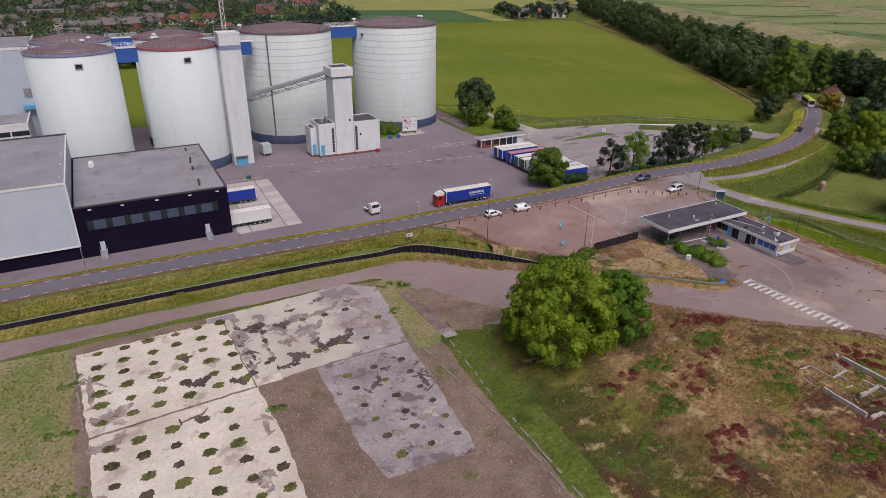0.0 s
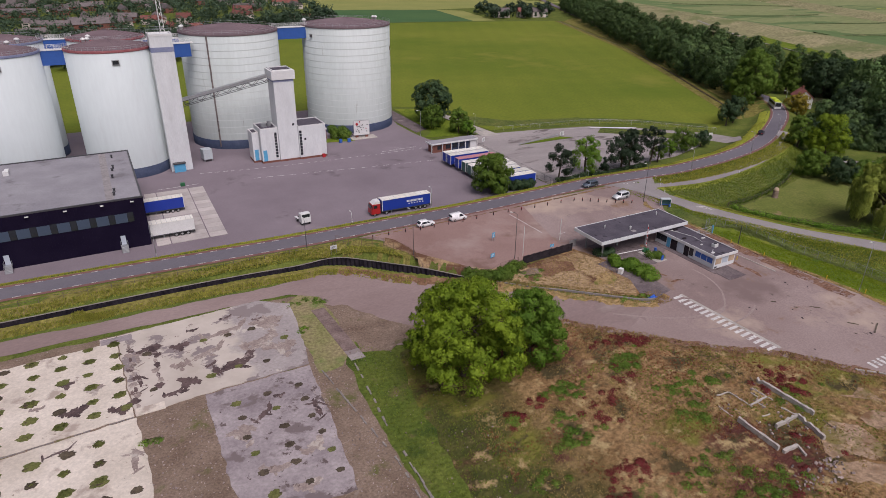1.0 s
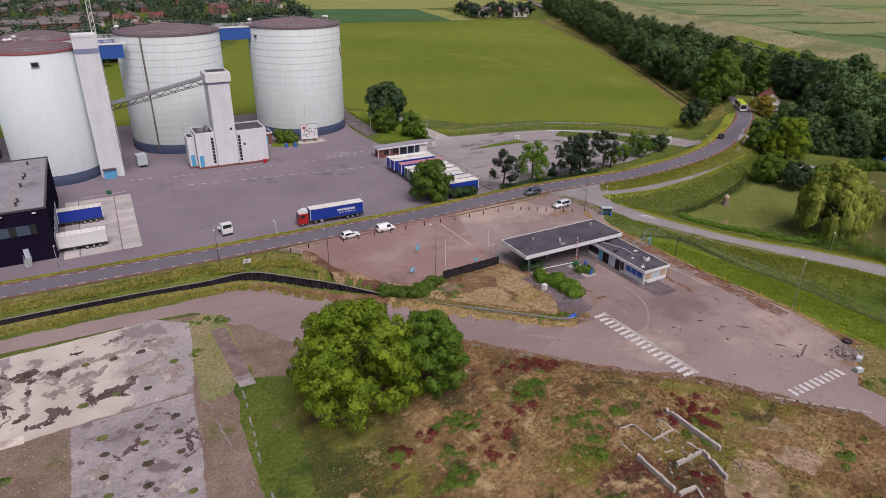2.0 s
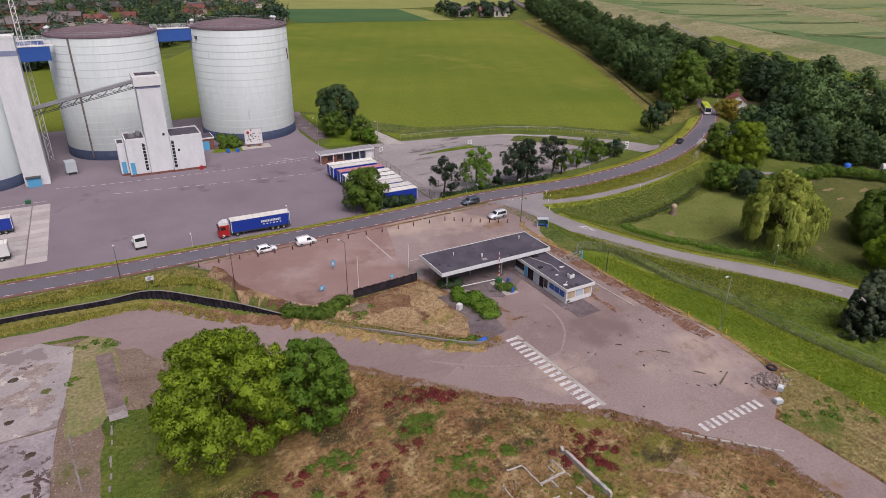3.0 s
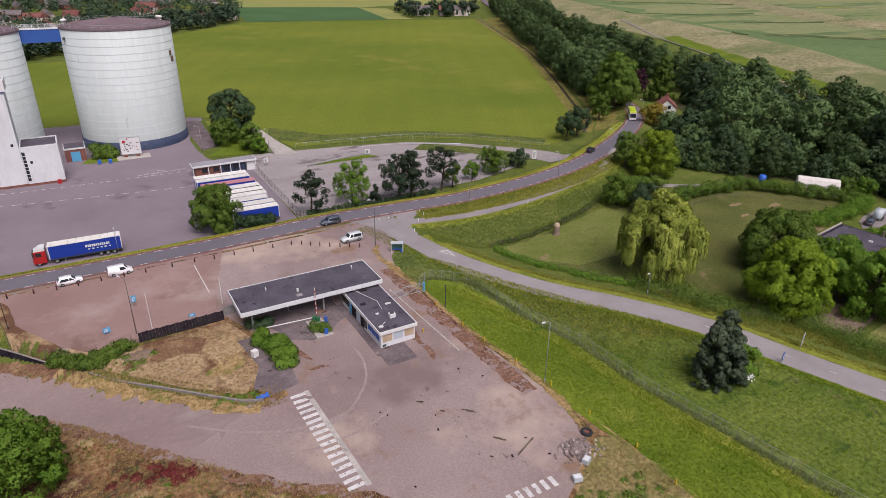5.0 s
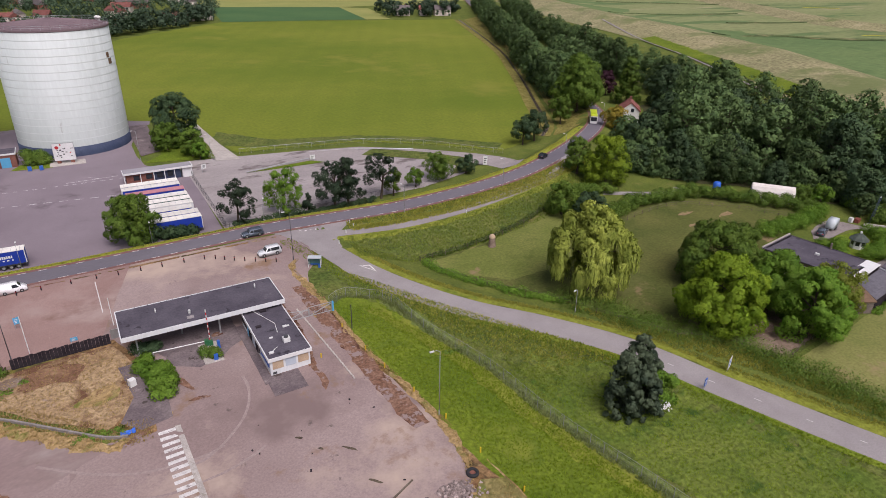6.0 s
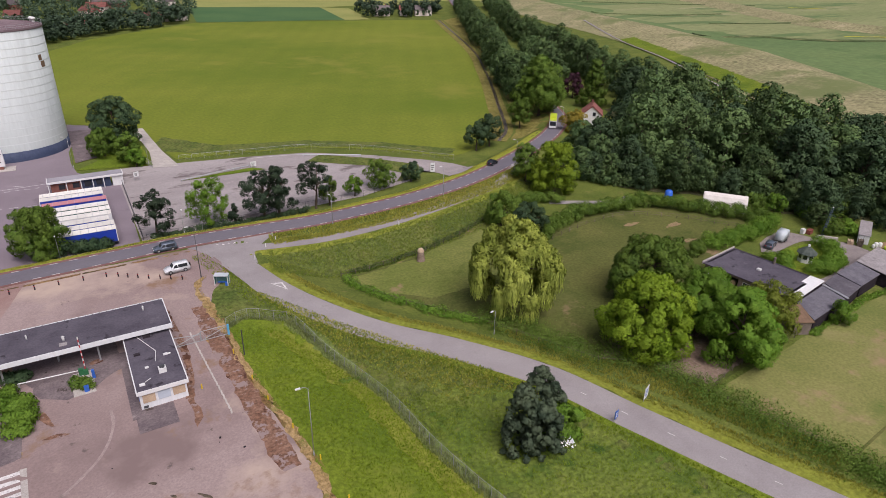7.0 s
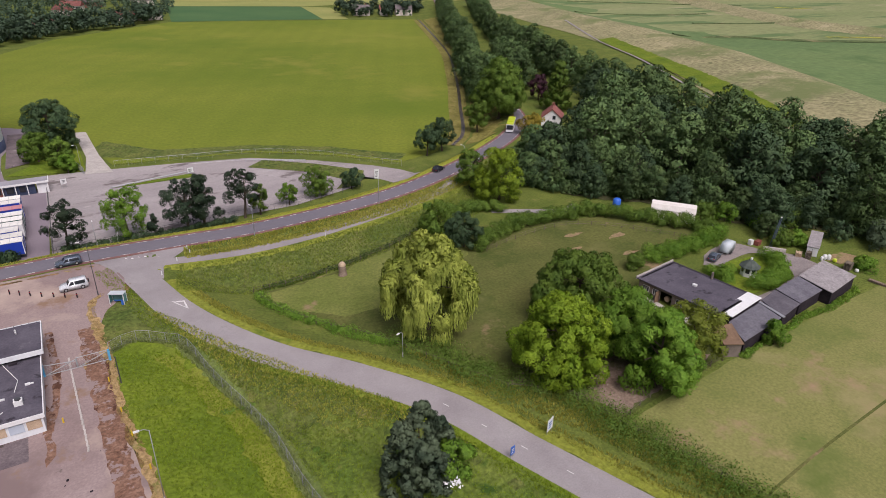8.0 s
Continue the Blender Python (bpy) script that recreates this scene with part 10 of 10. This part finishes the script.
single("timber_beam", boxes((-1.9, 1.9, -0.09, 0.09, 0, 0.14)), M["wood_post"], "grey timber beam lying on the lot", "beam", m=at(127.0, 46.5, 24, 0.08))
kerbs = thing("loose_kerbs", "row of loose concrete kerbs along the lot edge", "kerb")
for i in range(8):
    s = i / 8
    x, y = 112.0 + 9.0 * s, 41.2 - 9.0 * s
    k = part("kerb", boxes((-0.62, 0.62, -0.13, 0.13, -0.05, 0.25)), M["concrete"], kerbs)
    k.matrix_world = at(x + 0.6, y - 0.6, -45 + 3 * math.sin(3 * i), 0.02)
debris = B()
for i in range(18):
    x, y = rng.uniform(107, 135), rng.uniform(42, 72)
    s = rng.uniform(0.05, 0.22)
    m = Matrix.Translation((x, y, gz(x, y) + 0.09)) @ Euler((0, 0, rng.uniform(0, 6))).to_matrix().to_4x4()
    box(debris, -s, s, -s * rng.uniform(0.4, 1), s * 0.6, 0, s * 0.3, m)
single("lot_debris", debris, M["dark_wood"], "scattered dark debris on the lot", "debris", kind="stuff")
for cx, cy, w, d_, turn in ((124.5, 55.8, 2.6, 0.6, -48), (124.9, 49.4, 2.4, 0.55, -48), (119.6, 60.8, 1.5, 0.5, -40), (122.3, 47.2, 0.7, 0.4, -40), (121.3, 57.6, 1.2, 0.4, -50)):
    pts = []
    for i in range(14):
        a = 6.283 * i / 14
        rr = 0.5 * (0.75 + 0.4 * noise.noise((cx + math.cos(a), cy + math.sin(a), i * 0.3)))
        x, y = w * rr * math.cos(a), d_ * rr * math.sin(a)
        c, s = math.cos(radians(turn)), math.sin(radians(turn))
        pts.append((cx + x * c - y * s, cy + x * s + y * c))
    drape("pothole", pts, M["soil_dark"], "dark broken patch in the lot asphalt", 0.1, 1.0, category="pothole")

# ruins of a small building
ruin = thing("foundation_walls", "low broken concrete foundation walls in the waste ground", "ruin")
rng = np.random.default_rng(31)


def broken_wall(a, b, h, w):
    """A crumbled wall: uneven top, ragged sides, some of it gone."""
    a, b = Vector((*a, 0)), Vector((*b, 0))
    d = b - a
    n = max(2, int(d.length / 0.45))
    bm = B()
    rows = []
    for i in range(n + 1):
        x = d.length * i / n
        top = h * rng.uniform(0.93, 1.04) * (0.6 if rng.uniform() < 0.06 else 1)
        lean, thick = rng.uniform(-0.05, 0.05), w * rng.uniform(0.42, 0.56)
        rows.append([bm.verts.new(p) for p in ((x, lean - thick, -0.3), (x, lean - thick, top), (x, lean + thick, top * rng.uniform(0.9, 1.05)), (x, lean + thick, -0.3))])
    for p, q in zip(rows, rows[1:]):
        for k in range(3):
            bm.faces.new((p[k], q[k], q[k + 1], p[k + 1]))
    bm.faces.new(rows[0])
    bm.faces.new(rows[-1][::-1])
    p = part("wall", bm, M["concrete"], ruin)
    p.matrix_world = at(a.x, a.y, math.degrees(math.atan2(d.y, d.x)), 0.02)


for a, b, h, w in (((96.3, 46.4), (96.6, 37.4), 0.75, 0.42), ((94.3, 38.2), (93.2, 33.6), 0.7, 0.36), ((89.6, 38.2), (94.2, 38.3), 0.65, 0.36), ((94.0, 40.6), (94.5, 38.6), 0.2, 0.2), ((90.6, 43.0), (94.3, 43.2), 0.2, 0.3), ((94.2, 45.6), (94.5, 42.3), 0.14, 0.2),
                   ((90.4, 46.5), (90.5, 42.6), 0.16, 0.18), ((88.2, 46.8), (90.3, 46.6), 0.14, 0.24), ((86.3, 41.6), (86.1, 35.2), 0.8, 0.36), ((86.2, 34.6), (88.9, 34.5), 0.5, 0.4), ((88.9, 34.4), (88.2, 32.8), 0.35, 0.26), ((92.0, 42.9), (92.1, 41.6), 0.14, 0.18), ((93.1, 45.0), (93.2, 43.7), 0.14, 0.16), ((86.5, 45.2), (86.4, 42.6), 0.12, 0.16), ((90.0, 40.6), (91.4, 40.4), 0.14, 0.16)):
    broken_wall(a, b, h, w)
for x, y, turn, tilt, l_ in ((96.5, 35.1, -80, 12, 1.9), (96.6, 34.2, 30, 4, 1.6), (95.9, 47.0, 60, 6, 1.2)):
    single("loose_lath", boxes((-l_ / 2, l_ / 2, -0.05, 0.05, 0.0, 0.06)), M["wood_post"], "weathered lath lying by the foundation", "lath", m=at(x, y, turn, 0.2) @ pose(0, 0, 0, 0, tilt, 0))
chunks = B()
for i in range(170):
    x, y = (rng.normal(87.5, 2.4), rng.normal(30.4, 1.1)) if i < 90 else (rng.uniform(86, 97), rng.uniform(33.5, 46.5))
    q = rng.uniform(0.06, 0.22)
    box(chunks, -q, q, -q * 0.7, q * 0.7, -q * 0.5, q * 0.5, Matrix.Translation((x, y, gz(x, y) + 0.1)) @ Euler(rng.uniform(0, 6, 3)).to_matrix().to_4x4())
single("foundation_rubble", chunks, M["rubble"], "broken concrete lumps round the foundation", "rubble", kind="stuff")

stump = thing("tree_stump", "tall carved tree stump standing in the paddock", "tree stump", at(178.0, 103.0))
bm = B()
lathe(bm, [(1.0, -0.2), (0.85, 0.4), (0.72, 1.4), (0.66, 2.2), (0.58, 2.25)], 14)
for v in bm.verts:
    v.co += Vector(noise.noise_vector(v.co * 1.3)) * 0.14
part("trunk", bm, M["stump_wood"], stump, "", True)
bm = B()
lathe(bm, [(0.72, 2.2), (0.75, 2.35), (0.5, 2.8), (0.3, 2.95), (0.02, 3.0)], 12)
part("cap", bm, M["board"], stump, "pale cut top", True)
store = thing("site_store", "long pale site store with weathered roof behind the drive", "store", at(275.1, 64.0, 26.2, 0.1))
part("wall", boxes((-5.1, 5.1, -1.1, 1.1, 0, 2.1)), M["offwhite"], store)
part("roof", boxes((-5.25, 5.25, -1.25, 1.25, 2.1, 2.22)), M["cement_sheet"], store, "weathered pale sheet roof")
part("door", boxes((-5.16, -5.1, -0.9, 0.9, 0.1, 1.95)), M["truck_white"], store, "white double door")
part("door_split", boxes((-5.18, -5.16, -0.03, 0.03, 0.1, 1.95)), M["dark_steel"], store)
for x, y, turn, w, d_, n, mt, nm, lb in ((268.2, 63.2, 30, 1.4, 1.2, 5, "board", "pallet_stack", "stack of pale wooden pallets by the drive"), (269.0, 61.5, 30, 1.3, 1.1, 8, "wood_post", "pallet_stack", "tall stack of grey timber pallets"), (271.4, 54.2, 10, 1.7, 1.3, 8, "wood_post", "pallet_stack", "grey pallet stack beside the barn"), (262.4, 78.9, 20, 1.4, 1.2, 9, "brick", "brick_stack", "stack of red bricks behind the hedge")):
    stack = thing(nm, lb, nm.replace("_", " "), at(x, y, turn, 0.1))
    for k in range(n):
        part("layer", boxes((-w / 2, w / 2, -d_ / 2, d_ / 2, k * 0.2, k * 0.2 + 0.07), (-w / 2, w / 2, -d_ / 2, -d_ / 2 + 0.12, k * 0.2 + 0.07, k * 0.2 + 0.2), (-w / 2, w / 2, d_ / 2 - 0.12, d_ / 2, k * 0.2 + 0.07, k * 0.2 + 0.2), (-w / 2, w / 2, -0.06, 0.06, k * 0.2 + 0.07, k * 0.2 + 0.2)), M[mt], stack)
for x, y, r_, h_, mt, lb in ((271.7, 59.4, 0.42, 1.1, "lamp_white", "white plastic barrel behind the barn"), (272.4, 58.9, 0.42, 1.1, "lamp_white", "white plastic barrel behind the barn"), (270.6, 59.4, 0.3, 0.9, "lamp_white", "small white drum by the drive"), (272.4, 57.6, 0.45, 0.7, "lime", "low yellow tub behind the barn"), (271.9, 52.6, 0.4, 0.6, "lamp_white", "white sack by the pallets")):
    bm = B()
    lathe(bm, [(0.02, 0), (r_ * 0.9, 0), (r_, 0.1), (r_, h_ * 0.8), (r_ * 0.7, h_), (0.02, h_)], 12)
    single("barrel", bm, M[mt], lb, "barrel", m=at(x, y, 0, 0.1), smooth=True)
pile = thing("log_pile", "split firewood stacked along the field edge", "firewood", at(270.3, 47.4, -85, 0.05))
for k in range(30):
    bm = B()
    tube(bm, (-1.7 + 0.24 * (k % 15) + 0.03 * (k // 15), -0.4, 0.14 + 0.22 * (k // 15)), (-1.7 + 0.24 * (k % 15), 0.4, 0.14 + 0.22 * (k // 15)), 0.12, 0.11, 7)
    part("log", bm, M["stump_wood"], pile)
for x, y, turn, w, d_, h, mt, nm, lb in ((265.9, 67.4, -49, 4.6, 0.4, 0.8, "concrete", "block_row", "low row of concrete blocks by the yard"), (265.6, 71.4, 10, 1.6, 1.0, 1.0, "brick_red_tarp", "tarpaulin_heap", "rust-red tarpaulin over a heap"), (264.2, 72.2, 0, 0.9, 0.8, 1.2, "lamp_white", "white_bin", "white bin beside the mast"), (262.8, 82.0, 0, 1.2, 1.0, 1.3, "lamp_white", "white_bin", "white bin behind the hedge")):
    bm = boxes((-w / 2, w / 2, -d_ / 2, d_ / 2, 0, h))
    soften(bm, 0.08)
    single(nm, bm, M[mt], lb, nm.replace("_", " "), m=at(x, y, turn, 0.05))
cab = thing("roadside_cabinet", "white roadside cabinet under the trees", "cabinet", at(252.4, 146.2, 30))
part("body", boxes((-0.9, 0.9, -0.7, 0.7, 0, 2.6)), M["lamp_white"], cab)
part("roof", boxes((-1.1, 1.1, -0.9, 0.9, 2.6, 2.8)), M["cement_sheet"], cab)
for x, y in ((-2.0, -0.2), (89.5, 209.4), (92.4, 208.8)):
    if x > 0:
        single("waste_bin", boxes((-0.5, 0.5, -0.45, 0.45, 0, 1.2)), M["blue_panel"], "blue wheeled bin by the silo lawn", "bin", "blue bins", m=pose(x, y, 0.12))
single("green_bin", boxes((-0.6, 0.6, -0.45, 0.45, 0, 0.9)), M["green_paint"], "small green container on the apron corner", "bin", m=pose(33.8, 186.6, 0.15))
guard = thing("guard_rail", "low steel guard rail beside the grass island", "guard rail", kind="structure")
for a, b in (((143.5, 178.0), (163.6, 182.4)), ((181.2, 185.4), (197, 177.0))):
    bm = B()
    n = 9
    for i in range(n):
        x, y = a[0] + (b[0] - a[0]) * i / (n - 1), a[1] + (b[1] - a[1]) * i / (n - 1)
        box(bm, x - 0.06, x + 0.06, y - 0.06, y + 0.06, 0, 0.7)
    tube(bm, (*a, 0.62), (*b, 0.62), 0.13, 0.13, 6)
    part("rail", bm, M["steel"], guard)

# ---- grass, weeds and litter ----
rng = np.random.default_rng(77)


def beside(line, o0, o1, count, seed, x0=-1e9, x1=1e9):
    """Random spots between two offsets along a line."""
    r = np.random.default_rng(seed)
    c = np.array([(p.x, p.y) for p in smooth_line(line, 0.6)])
    c = c[(c[:, 0] > x0) & (c[:, 0] < x1)]
    d = np.gradient(c, axis=0)
    d /= np.linalg.norm(d, axis=1)[:, None]
    k = r.integers(0, len(c), count)
    o = r.uniform(o0, o1, count)[:, None]
    return c[k] + np.column_stack([-d[k, 1], d[k, 0]]) * o + d[k] * r.uniform(-0.4, 0.4, (count, 1))


tufts("verge_grass", "tall yellow-green grass on the road verge", beside(ROAD, 3.9, 6.6, 6000, 1, -70, 205), 0.26, 0.12, M["tuft_yellow"], 1)
tufts("verge_base_grass", "short green grass under the verge", beside(ROAD, 3.6, 7.6, 4000, 2, -70, 245), 0.24, 0.13, M["tuft_yellow"], 2)
tufts("bank_grass", "coarse tussocks on the bank above the road", beside(ROAD, -9.0, -4.0, 6000, 3, 152, 232), 0.45, 0.11, M["tuft_yellow"], 3)
tufts("bank_green", "green tussocks below the cycle path", np.vstack([beside(LANE, -13, -2.2, 9000, 4, 150, 222), beside(ROAD, -8.5, -3.8, 3000, 14, 152, 232)]), 0.34, 0.11, M["tuft_green"], 4)
SLOPE = [(141, 104), (146, 96), (152, 85), (160, 72.5), (168.5, 62), (174, 50), (177.5, 42), (181.5, 30), (170, -10), (158, 34), (155, 44), (153.5, 53), (152.6, 64), (149, 79), (145.5, 90.5)]
tufts("slope_tussocks", "rough tussocks on the bank below the side road", sample_in(rng, [p for p in SLOPE if p[1] > 52], 4500), 0.3, 0.11, M["tuft_green"], 5)
tufts("lower_bank_grass", "long lush grass on the lower bank", sample_in(rng, [p for p in SLOPE if p[1] < 65], 6000), 0.26, 0.11, M["tuft_lush"], 75)
tufts("slope_dry_tussocks", "dry tussocks on the bank below the side road", sample_in(rng, [(141, 104), (152, 85), (168, 62), (172, 56), (160, 60), (150, 78)], 2600), 0.34, 0.10, M["tuft_yellow"], 6)
tufts("strip_grass_blades", "dense lush grass beyond the lot", sample_in(rng, [(136, 90), (144, 89), (147, 79), (150.5, 64), (151.5, 53), (153, 44), (158, 10), (140, 10), (138.6, 55), (136, 75)], 9000), 0.26, 0.1, M["tuft_lush"], 7)
tufts("fence_reeds", "grey-green reedy grass grown through the chain-link fence", np.vstack([beside(FENCE[2:], -0.7, 1.0, 2600, 71), beside(FENCE[:4], -0.4, 0.5, 400, 72)]), 0.6, 0.09, M["tuft_grey"], 71)
tufts("fence_lime_grass", "lime-green long grass inside the fence", beside(FENCE[2:], -4.2, -0.8, 5000, 73), 0.26, 0.1, M["tuft_lush"], 73)
tufts("wall_tussocks", "dry tussocks above and below the black wall", np.vstack([sample_in(rng, [(-60, 127.6), (47, 124.8), (60, 122.6), (66.6, 114), (68, 107.4), (61, 115.6), (55.4, 120.4), (31, 122.4), (-60, 123.4)], 7000), beside(WALL, -3.6, -1.6, 4200, 8, -60, 68)]), 0.38, 0.11, M["tuft_yellow"], 8)
tufts("wall_green_tussocks", "green tussocks round the black wall", np.vstack([sample_in(rng, [(-60, 127.6), (47, 124.8), (60, 122.6), (66.6, 114), (68, 107.4), (61, 115.6), (55.4, 120.4), (31, 122.4), (-60, 123.4)], 1800), beside(WALL, -3.4, -1.5, 700, 9, -60, 76)]), 0.35, 0.11, M["tuft_green"], 9)
WILD = [(60, 84), (66, 90.5), (78.6, 78), (85.7, 68.5), (95.9, 57), (107.6, 47.2), (112, 40.6), (118, 33), (119, 27), (121, 5), (52, 5), (55, 60)]
tufts("waste_straw", "dead straw-coloured grass on the waste ground", clustered(sample_in(rng, WILD, 26000), 0.11, 0.02, 3.0), 0.24, 0.12, M["tuft_straw"], 10)
tufts("waste_rust", "rust-brown dock and sorrel on the waste ground", clustered(sample_in(rng, WILD, 16000), 0.09, 0.12, 8.0), 0.24, 0.12, M["tuft_rust"], 51)
tufts("waste_green", "yellow-green grass patches on the waste ground", clustered(sample_in(rng, WILD, 16000), 0.08, 0.16, 14.0), 0.24, 0.12, M["tuft_green"], 52)
tufts("rim_straw", "dry weeds along the soil rim", beside(SOUTH_EDGE, -1.6, 0.4, 3200, 61), 0.3, 0.10, M["tuft_straw"], 61)
tufts("plot_straw", "dead straw grass on the fenced plot", np.vstack([sample_in(rng, [(82, 93), (88, 94.4), (100.6, 95), (103, 88), (102.6, 80), (98.4, 75), (91, 81)], 1500), beside(WALL, -2.4, 2.4, 2200, 21, 78, 104)]), 0.3, 0.10, M["tuft_straw"], 11)
tufts("lot_edge_straw", "rusty dry weeds along the lot edge", np.vstack([sample_in(rng, [(126.8, 36), (131, 40), (138.6, 41.5), (139.2, 10), (129, 10)], 2600), beside(EDGE, -0.5, 0.6, 1200, 22)]), 0.25, 0.10, M["tuft_straw"], 12)


def patches(rows, seed):
    r = np.random.default_rng(seed)
    return np.vstack([np.column_stack([r.normal(x, s, n), r.normal(y, s * 0.6, n)]) for x, y, s, n in rows])


weeds("red_weeds", "patches of dark red sorrel on the waste ground", patches([(87.0, 64.4, 1.5, 16), (83.0, 66.4, 1.2, 6), (68, 42.8, 2.2, 20), (61, 59, 1.8, 12), (64, 39.3, 1.6, 10), (96.9, 44.9, 1.6, 16), (99.8, 46.2, 1.4, 12), (78.5, 57.3, 2.4, 16), (73, 54, 3, 14), (92, 36, 2.5, 12), (84, 30, 3, 12), (89.0, 62.6, 1.2, 12), (100, 43, 2.0, 20), (66, 60, 1.0, 8)], 1), 0.6, 24000, 0.085, M["weed_red"], 14)
weeds("green_weeds", "patches of fresh green weeds on the waste ground", patches([(83.1, 59.8, 1.8, 30), (67.4, 54.8, 1.4, 16), (66, 51.2, 1.8, 22), (82.5, 46, 1.8, 22), (71, 59.8, 1.6, 16), (80.6, 31.9, 2.2, 26), (61.9, 58.7, 1.0, 8), (85.1, 51.1, 1.6, 18), (69.6, 60.8, 1.4, 12), (76, 38, 2.5, 20), (58, 47, 1.6, 10), (90, 50, 2, 12), (98, 40, 2, 10), (112, 30, 2, 8)], 2), 0.62, 32000, 0.09, M["weed_green"], 15)
weeds("track_weeds", "low green weeds beside the track and slabs", patches([(130.5, 36, 1.6, 10), (133.5, 33.5, 2, 10), (96, 74.5, 1.2, 8), (100, 73.5, 0.8, 6), (87, 90, 1.4, 8), (84, 93, 1, 6), (47, 106, 1.2, 8), (44, 108, 1.2, 8), (-13.6, 100, 1.2, 8), (-14, 88, 1.5, 10), (-15, 74, 2, 12), (14, 80, 1.0, 4), (41, 98, 1.0, 8), (156, 58, 1.4, 6), (149.5, 71, 1.2, 5)], 3), 0.6, 4200, 0.17, M["leaf"], 16)
tufts("moss_grass", "short green grass on the mossy strip", sample_in(rng, [(45, 84), (49, 89), (54, 82), (58, 84), (57, 60), (52, 40), (50, 10), (44.5, 10), (44.6, 66)], 3500), 0.25, 0.10, M["tuft_green"], 17)
tufts("thin_tufts", "thin grass tufts on the soil beside the slabs", sample_in(rng, [(-40, 111), (-14, 110), (-14, 40), (-40, 40)], 4000), 0.3, 0.13, M["tuft_green"], 18)
tufts("paddock_edge_grass", "long green grass along the paddock fences", np.vstack([beside(SIDE_ROAD, 4.6, 6.8, 4000, 30, 145, 210), sample_in(rng, [(176, 76), (186, 57.5), (192, 53.5), (195, 42), (199.8, 25), (196, 24), (189, 44), (178, 66)], 3000)]), 0.38, 0.10, M["tuft_yellow"], 19)
tufts("roadside_grass", "green grass on the near side of the side road", beside(SIDE_ROAD, -6.0, -3.1, 5000, 31, 140, 210), 0.25, 0.11, M["tuft_lush"], 20)
bits = B()
r2 = np.random.default_rng(9)
for i in range(900):
    x, y = (r2.uniform(36.5, 43.5), r2.uniform(40, 84)) if i < 420 else (r2.uniform(13, 23), r2.uniform(50, 86)) if i < 800 else (r2.uniform(46, 58), r2.uniform(40, 85))
    s = r2.uniform(0.04, 0.13)
    m = Matrix.Translation((x, y, gz(x, y) + 0.08)) @ Euler(r2.uniform(0, 6, 3)).to_matrix().to_4x4()
    box(bits, -s, s, -s * 0.7, s * 0.7, -s * 0.5, s * 0.5, m)
single("stone_litter", bits, M["rubble"], "scattered pale stones on the cleared site", "stones", kind="stuff")
